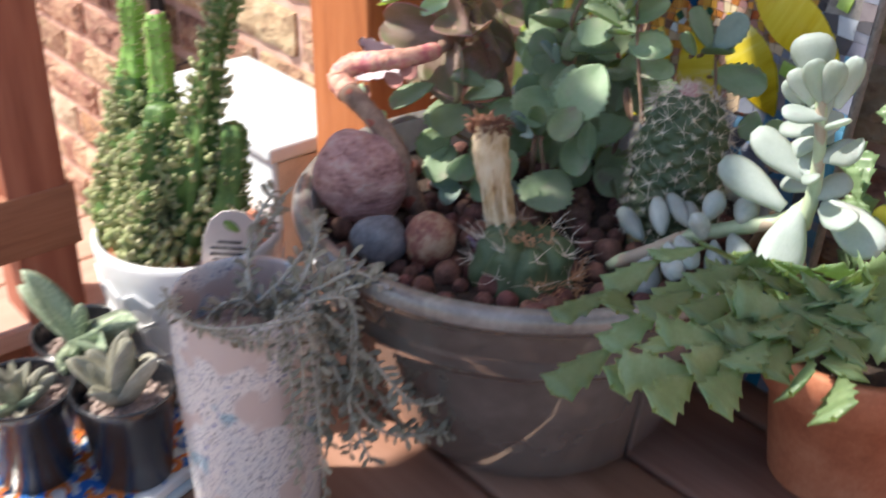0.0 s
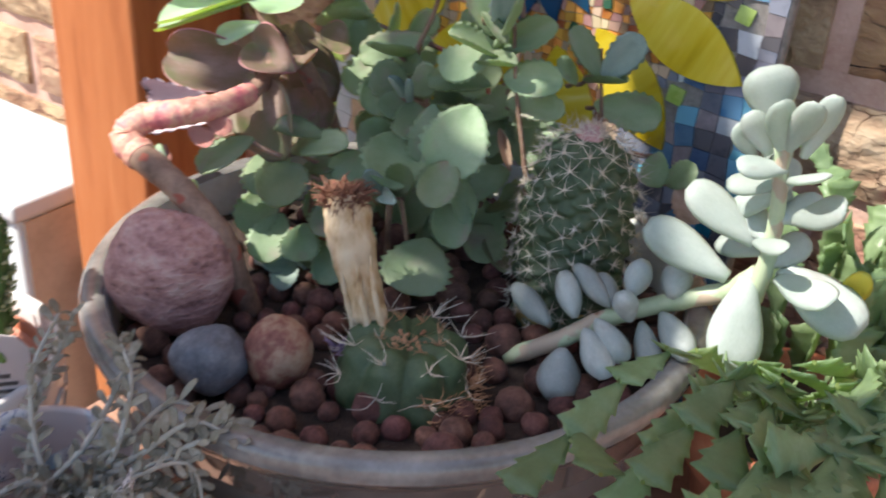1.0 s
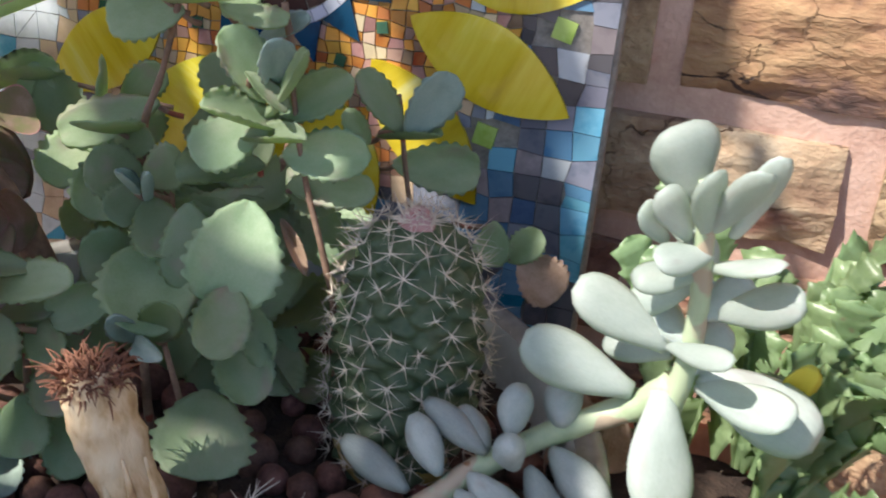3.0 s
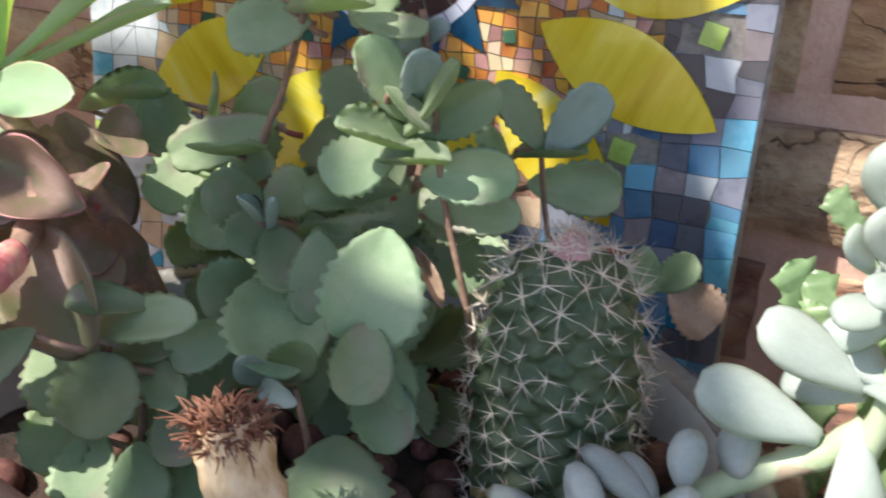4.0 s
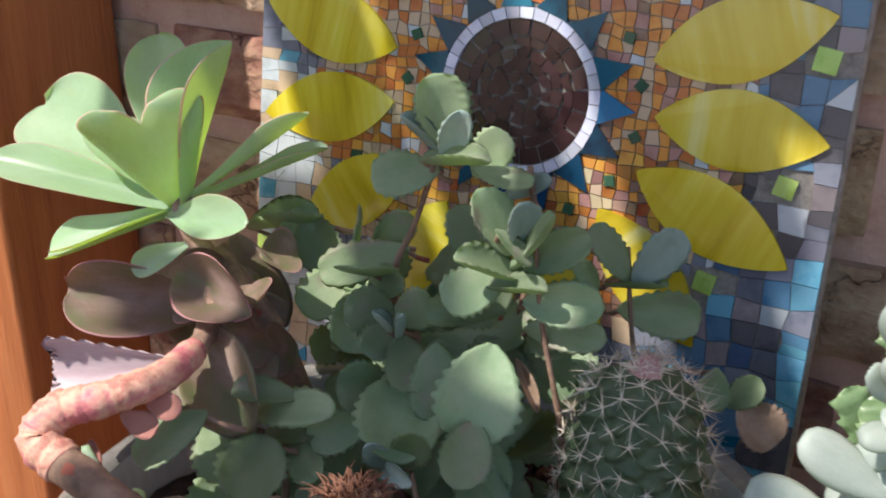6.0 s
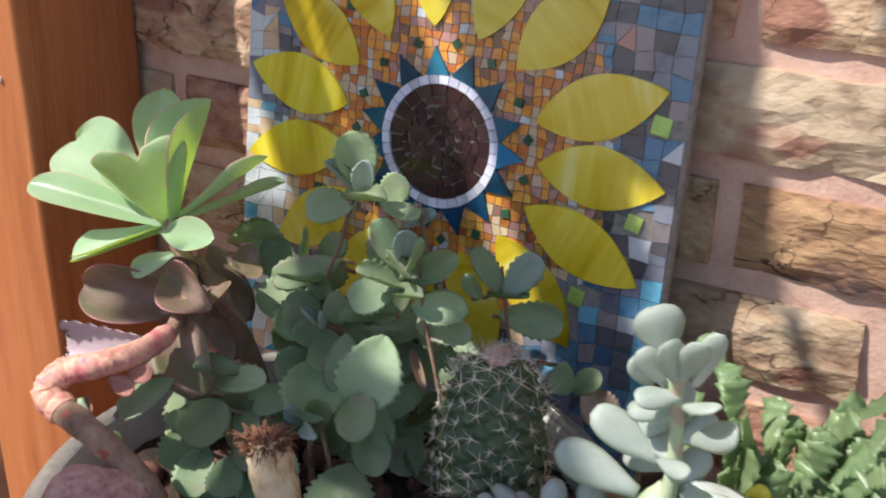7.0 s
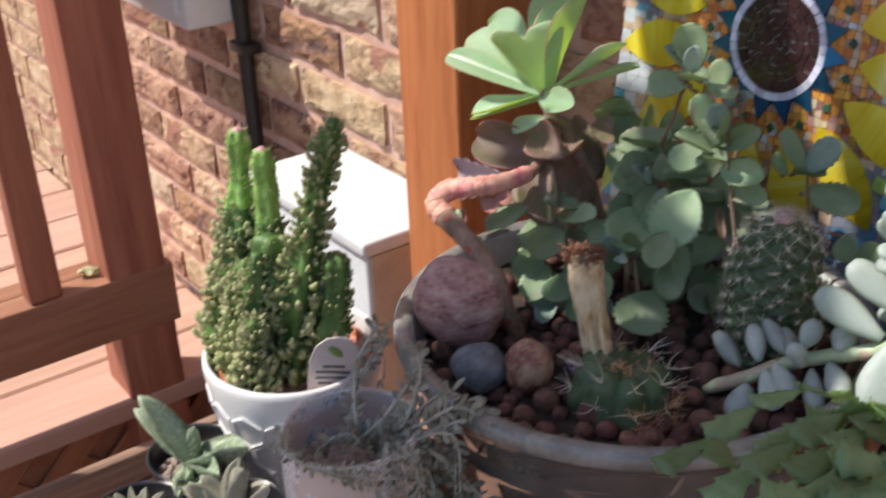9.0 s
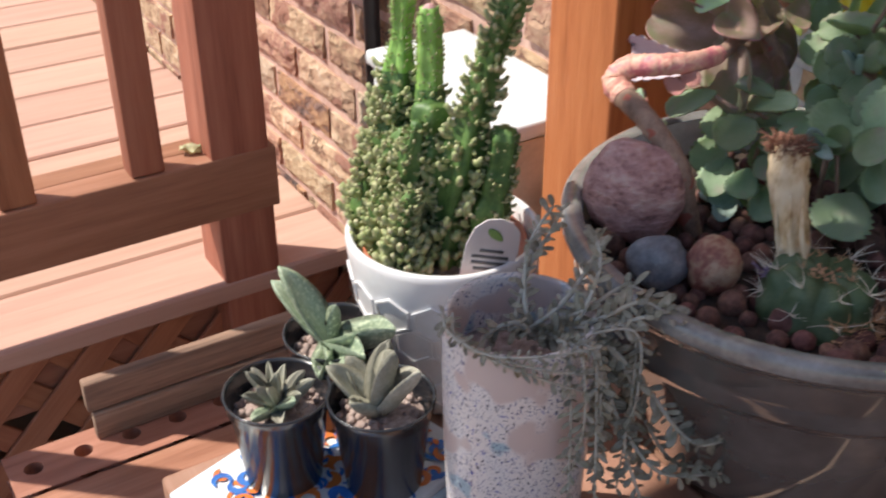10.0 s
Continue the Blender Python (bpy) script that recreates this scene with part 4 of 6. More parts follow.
old_shapes = [leaf_mesh("old_leaf", DUSKY, 1.0, 1.0, 0.06, c, u, 0.0, 0, "round", 18, 10, s, PINK_EDGE if s == 2 else None) for c, u, s in ((0.35, -0.22, 1), (0.3, 0.08, 2), (0.1, -0.35, 3), (0.5, 0.25, 4))]
lilac_me = leaf_mesh("lilac_leaf", LILAC, 1.0, 1.0, 0.05, 0.2, 0.05, 0.14, 1, "fan", 40, 14, 6)


def rosette_leaf(base, tip, width, shape=0, up=(0, 0, 1)):
    b, t = Vector(base), Vector(tip)
    d = t - b
    part("leaf", ros_shapes[shape], None, ros, at=leaf_at(b - d * 0.06, d, up, d.length * 1.06, width / (d.length * 1.06), min(0.85, 1.25 * width / d.length)))


def old_leaf(base, tip, width, up=(0.1, -0.7, 0.6), shape=None):
    b, t = Vector(base), Vector(tip)
    d = t - b
    part("old_leaf", old_shapes[rk.randrange(4) if shape is None else shape], None, ros, "dusky pinkish-brown older leaf", leaf_at(b, d, up, d.length, width * 1.1 / d.length, 0.9))


def lilac_leaf(base, tip, width):
    b, t = Vector(base), Vector(tip)
    d = t - b
    part("lilac_leaf", lilac_me, None, ros, "pale lilac-pink withering leaf", leaf_at(b, d, (0.45, -0.8, 0.35), d.length, width * 1.1 / d.length, 0.9))


rosette_leaf((0.151, -0.141, 0.280), (0.065, -0.165, 0.297), 0.0230, 0, (0.15, -0.55, 1))
rosette_leaf((0.132, -0.136, 0.287), (0.046, -0.118, 0.315), 0.0500, 5, (0.45, -0.7, 0.6))
rosette_leaf((0.146, -0.130, 0.290), (0.118, -0.108, 0.350), 0.0320, 5, (0.35, -0.85, 0.3))
rosette_leaf((0.158, -0.140, 0.284), (0.166, -0.124, 0.355), 0.0330, 3, (-0.4, -0.8, 0.3))
rosette_leaf((0.154, -0.142, 0.283), (0.161, -0.172, 0.331), 0.0540, 1, (-0.5, 0.5, 0.5))
rosette_leaf((0.150, -0.139, 0.284), (0.126, -0.142, 0.318), 0.0170, 0, (0.3, -0.8, 0.5))
rosette_leaf((0.148, -0.140, 0.284), (0.112, -0.150, 0.314), 0.0140, 0, (0.4, -0.6, 0.6))
rosette_leaf((0.158, -0.140, 0.284), (0.205, -0.112, 0.325), 0.0160, 4, (-0.45, 0.3, 0.8))
rosette_leaf((0.158, -0.140, 0.283), (0.207, -0.100, 0.306), 0.0150, 4, (-0.3, -0.1, 1))
rosette_leaf((0.148, -0.142, 0.279), (0.095, -0.165, 0.257), 0.0180, 4, (0.05, -0.5, 1))
rosette_leaf((0.147, -0.142, 0.275), (0.085, -0.158, 0.248), 0.0150, 4, (0.05, -0.4, 1))
rosette_leaf((0.152, -0.144, 0.278), (0.206, -0.165, 0.293), 0.0200, 0, (0.2, -0.8, 0.6))
rosette_leaf((0.164, -0.150, 0.268), (0.147, -0.168, 0.259), 0.0130, 0, (0.1, -0.8, 0.5))
old_leaf((0.173, -0.147, 0.237), (0.1125, -0.171, 0.243), 0.0310, (0.4, -0.8, 0.4), 1)
lilac_leaf((0.194, -0.191, 0.2367), (0.139, -0.212, 0.2307), 0.0290)
old_leaf((0.200, -0.186, 0.252), (0.236, -0.215, 0.234), 0.0300, (0.4, -0.8, 0.4), 0)
old_leaf((0.170, -0.162, 0.262), (0.227, -0.185, 0.264), 0.0240, (0.3, -0.8, 0.5), 1)
old_leaf((0.175, -0.130, 0.268), (0.199, -0.140, 0.228), 0.0270, (0.4, -0.8, 0.3), 2)
old_leaf((0.155, -0.130, 0.247), (0.118, -0.140, 0.230), 0.029, (0, -0.6, 0.8))
old_leaf((0.195, -0.190, 0.231), (0.193, -0.215, 0.227), 0.015, (0.2, -0.5, 0.7))

for k in range(15):
    b = Vector((0.192, -0.15, 0.242)) + Vector((rk.uniform(-0.02, 0.018), rk.uniform(-0.02, 0.02), rk.uniform(-0.03, 0.022)))
    d = Vector((rk.uniform(-1, 1), rk.uniform(-1, 0.2), rk.uniform(-0.9, 0.2))).normalized() * rk.uniform(0.016, 0.028)
    old_leaf(b, b + d, rk.uniform(0.016, 0.025), (rk.uniform(-0.3, 0.6), -0.7, rk.uniform(-0.1, 0.8)))
part("stem", tube_bm([(0.2515, -0.252, 0.164), (0.2525, -0.262, 0.19), (0.25, -0.266, 0.21), (0.236, -0.27, 0.226), (0.217, -0.27, 0.2345), (0.1975, -0.268, 0.2385)],
                     [0.0066, 0.0066, 0.0064, 0.0064, 0.0068, 0.0074], 14, 7, 0.14, 2.0), BARK_STEM, ros, "bent brown lower stem")
part("stem", tube_bm([(0.2, -0.268, 0.2375), (0.187, -0.266, 0.243), (0.19, -0.258, 0.2515), (0.204, -0.248, 0.2555), (0.2135, -0.228, 0.2565), (0.21, -0.205, 0.255)],
                     [(0.0083 - 0.0026 * k / 80) * (0.95 + 0.09 * (k % 6) / 5 + rk.uniform(-0.03, 0.03)) for k in range(81)], 16, 16, 0.06, 5.0), PINK_STEM, ros, "ringed pink upper stem")
part("stem", tube_bm([(0.212, -0.207, 0.255), (0.2, -0.18, 0.258), (0.18, -0.155, 0.265), (0.16, -0.143, 0.275), (0.155, -0.14, 0.287)], [0.0042, 0.0048, 0.005, 0.005], 12, 6, 0.15, 3.0), BARK_STEM, ros)
part("stem", tube_bm([(0.225, -0.15, 0.16), (0.222, -0.15, 0.2), (0.205, -0.15, 0.24), (0.178, -0.148, 0.268)], [0.007, 0.006, 0.005], 12, 6, 0.15, 7.0), BARK_STEM, ros)
bud_me = leaf_mesh("bud_leaf", LIME, 1.0, 0.55, 0.2, 0.1, 0.1, 0, 0, "bean", 8, 6, 3)
for b, d, s in (((0.205, -0.262, 0.244), (0.35, -0.2, -0.6), 0.016), ((0.212, -0.262, 0.226), (0.3, -0.3, 0.9), 0.017), ((0.222, -0.258, 0.222), (0.5, -0.2, 0.7), 0.013)):
    part("bud_leaf", bud_me, None, ros, "", leaf_at(b, d, (0.2, -0.8, 0.4), s))
pink_me = leaf_mesh("pink_leaf", PINK_STEM, 1.0, 0.7, 0.07, 0.2, 0.1, 0.1, 1, "round", 14, 6, 9)
for b, d, s in (((0.206, -0.244, 0.247), (0.7, 0.2, -0.35), 0.015), ((0.2, -0.254, 0.24), (0.1, -0.1, -1), 0.012), ((0.21, -0.235, 0.25), (0.9, 0.1, -0.2), 0.016)):
    part("pink_leaf", pink_me, None, ros, "pale pink shrivelled leaf", leaf_at(b, d, (0.2, -0.6, 0.7), s))


def spine_tuft(bm, p, n, count, length, rnd, r=0.00028, spread=0.9, centre=1):
    """A star of spines at p round the normal n."""
    n = Vector(n).normalized()
    u = n.orthogonal().normalized()
    v = n.cross(u)
    for k in range(count + centre):
        a = 6.283 * k / count + rnd.uniform(-0.45, 0.45)
        d = (n * rnd.uniform(0.25, 0.6) + (u * math.cos(a) + v * math.sin(a)) * spread).normalized() if k < count else (n + u * rnd.uniform(-0.3, 0.3)).normalized()
        l = length * rnd.uniform(0.55, 1.2)
        side = d.orthogonal().normalized()
        other = d.cross(side)
        ring = [bm.verts.new(p + side * r * math.cos(q) + other * r * math.sin(q)) for q in (0, 2.094, 4.189)]
        top = bm.verts.new(p + d * l)
        for i in range(3):
            bm.faces.new((ring[i], ring[(i + 1) % 3], top))


# tall cactus with knobbly skin
tall = thing("barrel_cactus", "stout dark green cactus with spiral knobs and pale spines", "cactus", pose(0.3725, -0.153, 0.158, -3, 2, 20))
CH, CR = 0.108, 0.0252


def barrel(t, a):
    """Radius profile of the barrel cactus at height share t."""
    body = CR * (0.8 + 0.26 * math.sin(math.pi * min(1, 0.15 + t * 0.8)))
    cap = math.sqrt(max(0, 1 - max(0, (t - 0.6) / 0.4) ** 2.4))
    return max(0.0, body * cap)


def tubercle(t, a):
    rows, turns = 11.0, 9.0
    s = t * rows + 0.28 * noise.noise((t * 6, math.cos(a) * 2.2, math.sin(a) * 2.2 + 7))
    u = a / 6.283 * turns + 0.28 * noise.noise((t * 6 + 11, math.cos(a) * 2.2, math.sin(a) * 2.2))
    g = math.cos(math.pi * (s + u)) * math.cos(math.pi * (s - u))
    return 0.0048 * (abs(g) ** 0.75 - 0.5) + 0.002 * noise.noise((t * 9, math.cos(a) * 2, math.sin(a) * 2))


bm = bmesh.new()
nt_, na_ = 90, 120
rings = []
for i in range(nt_ + 1):
    t = i / nt_
    ring = []
    for k in range(na_):
        a = 6.283185 * k / na_
        fade = min(1, (1 - t) * 9)
        r = max(0.0004, barrel(t, a) + tubercle(t, a) * fade)
        ring.append(bm.verts.new((r * math.cos(a), r * math.sin(a), t * CH - 0.004 * max(0, t - 0.93) / 0.07)))
    rings.append(ring)
for a, b in zip(rings, rings[1:]):
    for k in range(na_):
        bm.faces.new((a[k], a[(k + 1) % na_], b[(k + 1) % na_], b[k]))
part("body", bm, CACTUS, tall)
rc = random.Random(31)
sp = bmesh.new()
for i in range(1, 11):
    for k in range(9):
        for half in (0, 1):
            t = (i + 0.5 * half) / 11.0
            u = k + 0.5 * half
            if t > 0.97:
                continue
            a = u / 9.0 * 6.283185 + rc.uniform(-0.1, 0.1)
            t += rc.uniform(-0.012, 0.012)
            r = barrel(t, a) + 0.003
            n = Vector((math.cos(a), math.sin(a), max(0, t - 0.6) * 3.2 + 0.1))
            spine_tuft(sp, Vector((r * math.cos(a), r * math.sin(a), t * CH)), n + Vector((rc.uniform(-0.2, 0.2), rc.uniform(-0.2, 0.2), rc.uniform(-0.1, 0.3))), rc.choice((5, 6, 7)), rc.uniform(0.006, 0.0095) if t < 0.85 else 0.0115, rc, 0.00028)
tagged(part("spine_coat", sp, SPINE, tall, "pale star-shaped spines"), kind="stuff")
cr = bmesh.new()
for k in range(26):
    a, q = rc.uniform(0, 6.283), 0.006 * math.sqrt(rc.random())
    spine_tuft(cr, Vector((q * math.cos(a), q * math.sin(a), CH * 0.975)), (math.cos(a) * 0.3, math.sin(a) * 0.3, 1), 5, 0.0095, rc, 0.00038)
tagged(part("crown_tuft", cr, SPINE, tall, "tuft of pale crown spines"), kind="stuff")
part("crown", lathe_bm([(0.0, 0.006), (0.003, 0.0055), (0.0058, 0.003), (0.007, 0.0)], 20, 0.25), CROWN, tall, "pinkish woolly crown", pose(0, 0, CH * 0.955))
part("corky_base", lathe_bm([(0.0226, 0.0), (0.0236, 0.006), (0.0244, 0.012), (0.0238, 0.018), (0.022, 0.021)], 40, 0.12), CORK, tall, "yellowish corky base")

# low ribbed cactus
low = thing("globe_cactus", "small ribbed green globe cactus with long pale curved spines", "cactus", pose(0.3465, -0.251, 0.158, -4, 4, 12))
bm = bmesh.new()
ribs, LR, LH = 8, 0.0335, 0.035
rings = []


def globe(t, a):
    """A point on the ribbed skin, t from the foot to the crown."""
    ph = t * math.pi / 2
    c = abs(math.cos(a * ribs / 2))
    r0 = LR * (0.93 + 0.07 * math.sin(ph * 2)) * max(0.0, math.cos(ph)) ** 0.55
    bump = 1 + 0.05 * math.sin(t * 14) * c
    r = r0 * (0.91 + 0.1 * c ** 0.9) * bump * (1 + 0.05 * noise.noise((math.cos(a), math.sin(a), t)))
    return Vector((r * math.cos(a), r * math.sin(a), LH * (math.sin(ph) - 0.22 * max(0, t - 0.75) * 4 * (1 - 0.3 * c)) - 0.004 * (1 - c) * t * (1 - t) * 4))


for i in range(37):
    rings.append([bm.verts.new(globe(min(0.995, i / 36), 6.283185 * k / 140)) for k in range(140)])
for a, b in zip(rings, rings[1:]):
    for k in range(140):
        bm.faces.new((a[k], a[(k + 1) % 140], b[(k + 1) % 140], b[k]))
bm.faces.new(rings[-1])
part("body", bm, CACTUS_SMALL, low)
sp, sp2 = bmesh.new(), bmesh.new()


def curved_spines(bm, p, n, count, length):
    """A cluster of long spines that bend as they leave the skin."""
    for k in range(count):
        d = (n * rc.uniform(0.3, 1) + Vector((rc.uniform(-1, 1), rc.uniform(-1, 1), rc.uniform(-0.5, 0.9)))).normalized()
        l = length * rc.uniform(0.6, 1.25)
        bend = Vector((rc.uniform(-1, 1), rc.uniform(-1, 1), rc.uniform(-0.2, 1))) * l * 0.3
        tube_bm([p, p + d * l * 0.5, p + d * l + bend], [0.00025, 0.00022, 0.00009], 5, 4, bm=bm)


for k in range(ribs):
    a = 6.283185 * k / ribs
    for t in (0.28, 0.62):
        p = globe(t, a)
        curved_spines(sp, p, Vector((p.x, p.y, p.z * 0.7)).normalized(), 7, 0.0125)
    p = globe(0.86, a)
    curved_spines(sp2, p, Vector((p.x, p.y, 0.02)).normalized(), 7, 0.006)
for k in range(90):
    a = rc.uniform(-0.9, 0.9)
    p = globe(rc.uniform(0.05, 0.35), a)
    curved_spines(sp2, p * 1.08, Vector((math.cos(a), math.sin(a), 0.3)), 2, 0.007)
tagged(part("spine_coat", sp, SPINE, low, "clusters of long pale spines"), kind="stuff")
tagged(part("crown_tuft", sp2, SPINE_RED, low, "rusty dry fibres at the crown and side"), kind="stuff")
bm = bmesh.new()
for k in range(60):
    a, q = rc.uniform(0, 6.283), 0.007 * math.sqrt(rc.random())
    p = Vector((q * math.cos(a), q * math.sin(a) * 1.6, 0.0285 + rc.uniform(0, 0.002)))
    bmesh.ops.create_icosphere(bm, subdivisions=1, radius=rc.uniform(0.0006, 0.0013), matrix=Matrix.Translation(p))
tagged(part("crown_scale", bm, SPINE_RED, low, "orange-brown dry flower remains"), kind="stuff")
# dried violet flower beside it
bm = bmesh.new()
for k in range(34):
    p = Vector((0.324, -0.258, 0.172)) + Vector((rc.uniform(-0.012, 0.01), rc.uniform(-0.003, 0.003), rc.uniform(-0.003, 0.002)))
    d = Vector((rc.uniform(-1, 1), rc.uniform(-0.8, 0.3), rc.uniform(0.2, 1))).normalized() * rc.uniform(0.006, 0.012)
    tube_bm([p, p + d * 0.5, p + d + Vector((0, 0, -0.002))], [0.0008, 0.0007, 0.0002], 4, 3, bm=bm)
tagged(new("dry_flower", bm_mesh("dry_flower", bm, VIOLET)), "withered violet flower lying on the soil", "flower")

# pale fat-leaved succulent
pale = thing("pale_leaf_succulent", "pale blue-green succulent with fat oval leaves leaning over the rim", "plant")
pale_shapes = [leaf_mesh("leaf", PALE, 1.0, 1.0, 0.55, -0.05, u, 0, 0, "bean", 14, 10, s) for u, s in ((0.08, 1), (-0.05, 2), (0.15, 3))]
small_shapes = [leaf_mesh("leaf", BLUISH, 1.0, 1.0, 0.75, -0.05, u, 0, 0, "oval", 12, 10, s) for u, s in ((0.05, 1), (-0.05, 2))]


def pale_leaf(base, tip, width, mode=""):
    b, t = Vector(base), Vector(tip)
    d = t - b
    l = max(d.length, width * 1.1)
    part("leaf", pale_shapes[rk.randrange(3)], None, pale, at=leaf_at(b, d, turned_face(b, t, mode, rk), l, width / l, width / l * 0.62))


def small_leaf(base, tip, width, mode=""):
    b, t = Vector(base), Vector(tip)
    d = t - b
    l = max(d.length, width * 1.2)
    part("leaf", small_shapes[rk.randrange(2)], None, pale, "smaller blue-grey leaf", leaf_at(b, d, turned_face(b, t, mode, rk), l, width / l, width / l))


pale_leaf((0.464, -0.166, 0.299), (0.459, -0.168, 0.319), 0.0223, "face")
pale_leaf((0.470, -0.168, 0.290), (0.468, -0.180, 0.315), 0.0135, "face")
pale_leaf((0.465, -0.168, 0.287), (0.456, -0.176, 0.305), 0.0117, "face")
pale_leaf((0.459, -0.166, 0.283), (0.450, -0.172, 0.297), 0.0098, "face")
pale_leaf((0.472, -0.168, 0.291), (0.483, -0.180, 0.318), 0.0124, "face")
pale_leaf((0.478, -0.166, 0.289), (0.487, -0.170, 0.319), 0.0115, "face")
pale_leaf((0.473, -0.166, 0.282), (0.457, -0.182, 0.284), 0.0112, "flat")
pale_leaf((0.471, -0.164, 0.274), (0.451, -0.172, 0.271), 0.0119, "flat")
pale_leaf((0.473, -0.164, 0.276), (0.493, -0.182, 0.291), 0.0106, "flat")
pale_leaf((0.478, -0.162, 0.259), (0.502, -0.176, 0.278), 0.0143)
pale_leaf((0.465, -0.163, 0.244), (0.433, -0.166, 0.262), 0.0176, "face")
pale_leaf((0.456, -0.162, 0.223), (0.420, -0.174, 0.242), 0.0196, "face")
pale_leaf((0.465, -0.164, 0.245), (0.485, -0.186, 0.258), 0.0093)
pale_leaf((0.466, -0.164, 0.227), (0.474, -0.192, 0.197), 0.0251, "face")
pale_leaf((0.477, -0.158, 0.234), (0.517, -0.166, 0.223), 0.0240, "face")
pale_leaf((0.477, -0.160, 0.230), (0.506, -0.182, 0.240), 0.0173, "face")
pale_leaf((0.470, -0.160, 0.267), (0.450, -0.158, 0.254), 0.0117)
pale_leaf((0.475, -0.160, 0.267), (0.461, -0.150, 0.270), 0.0106)
pale_leaf((0.467, -0.156, 0.237), (0.443, -0.146, 0.230), 0.0127)
small_leaf((0.391, -0.199, 0.189), (0.363, -0.188, 0.195), 0.0120, "face")
small_leaf((0.400, -0.192, 0.193), (0.388, -0.186, 0.211), 0.0120, "face")
small_leaf((0.414, -0.186, 0.202), (0.389, -0.176, 0.210), 0.0107, "face")
small_leaf((0.420, -0.180, 0.207), (0.421, -0.172, 0.223), 0.0127, "face")
small_leaf((0.423, -0.184, 0.199), (0.422, -0.194, 0.216), 0.0120, "face")
small_leaf((0.435, -0.170, 0.207), (0.434, -0.160, 0.220), 0.0145, "face")
small_leaf((0.401, -0.203, 0.182), (0.408, -0.216, 0.168), 0.0205, "face")
small_leaf((0.408, -0.196, 0.191), (0.430, -0.214, 0.185), 0.0147, "face")
small_leaf((0.410, -0.190, 0.194), (0.433, -0.204, 0.190), 0.0137, "face")
small_leaf((0.428, -0.182, 0.197), (0.445, -0.198, 0.183), 0.0126, "face")
small_leaf((0.434, -0.174, 0.200), (0.457, -0.190, 0.194), 0.0148, "face")
small_leaf((0.414, -0.184, 0.202), (0.400, -0.172, 0.207), 0.0112)

for k in range(5):
    a, b = 2.4 * k + 0.9, Vector((0.471, -0.165, 0.236 + 0.011 * k))
    pale_leaf(b, b + Vector((math.cos(a), 0.75 + 0.3 * math.sin(a), 0.5)).normalized() * (0.024 - 0.001 * k), 0.014)
part("stem", tube_bm([(0.469, -0.162, 0.217), (0.472, -0.163, 0.24), (0.472, -0.165, 0.265), (0.469, -0.168, 0.295), (0.467, -0.168, 0.307)], [0.0044, 0.0036, 0.003, 0.0024], 12, 6, 0.1, 1.0), PALE_STEM, pale, "upright pale green stem")
part("stem", tube_bm([(0.469, -0.161, 0.229), (0.459, -0.161, 0.217), (0.45, -0.162, 0.2115), (0.428, -0.172, 0.2015), (0.41, -0.186, 0.193), (0.396, -0.197, 0.182), (0.3734, -0.205, 0.166)],
                     [0.0046, 0.0048, 0.0046, 0.0042, 0.0044, 0.0046, 0.0042], 12, 6, 0.14, 4.0), PALE_STEM, pale, "creeping pale stem with leaf scars")


# ---- mosaic panel leaning on the wall ----
def glaze(name, a, b, rough=0.16, scale=60):
    return material(name, tones(a, b), scale=scale, rough=rough, bump=0.06, fine=200, distance=0.0006, vary=0.3, coat=0.08, spec=0.35)


PETAL = material("streaky_yellow_glass", [(0.3, (0.4, 0.29, 0.01)), (0.44, (0.58, 0.45, 0.022)), (0.58, (0.66, 0.56, 0.06)), (0.74, (0.74, 0.7, 0.27))], scale=48, rough=0.18, bump=0.05,
                 fine=160, vary=0.12, stretch=(1, 1, 0.12), coat=0.3)
T_BROWN = glaze("dark_brown_glass", (0.02, 0.009, 0.011), (0.04, 0.019, 0.021), 0.12)
T_RING = glaze("pale_lilac_glass", (0.5, 0.52, 0.68), (0.6, 0.62, 0.75))
T_TEAL = glaze("teal_blue_glass", (0.003, 0.025, 0.065), (0.008, 0.06, 0.125))
T_DEEP = glaze("bright_teal_glass", (0.01, 0.14, 0.27), (0.03, 0.22, 0.38))
T_OCEAN = glaze("deep_blue_glass", (0.004, 0.05, 0.12), (0.01, 0.1, 0.2))
T_ORANGE = glaze("orange_glass", (0.42, 0.16, 0.03), (0.56, 0.28, 0.06))
T_RUST = glaze("rust_glass", (0.32, 0.09, 0.025), (0.42, 0.17, 0.05))
T_PINK = glaze("dusky_pink_glass", (0.26, 0.13, 0.11), (0.36, 0.21, 0.18))
T_UMBER = glaze("brown_glass", (0.13, 0.075, 0.05), (0.22, 0.14, 0.1))
T_TAN = glaze("tan_glass", (0.36, 0.27, 0.18), (0.46, 0.36, 0.25))
T_GREEN = glaze("dark_green_glass", (0.02, 0.07, 0.045), (0.04, 0.11, 0.07))
T_LIME = glaze("lime_glass", (0.24, 0.38, 0.06), (0.36, 0.5, 0.14))
T_BLUE = glaze("mid_blue_glass", (0.05, 0.11, 0.22), (0.09, 0.17, 0.29))
T_SLATE = glaze("slate_blue_glass", (0.1, 0.115, 0.165), (0.165, 0.175, 0.23))
T_MAUVE = glaze("mauve_grey_glass", (0.15, 0.13, 0.15), (0.23, 0.2, 0.22))
T_BLACK = glaze("black_glass", (0.055, 0.056, 0.07), (0.095, 0.092, 0.11))
T_SKY = glaze("sky_blue_glass", (0.05, 0.21, 0.36), (0.12, 0.3, 0.45))
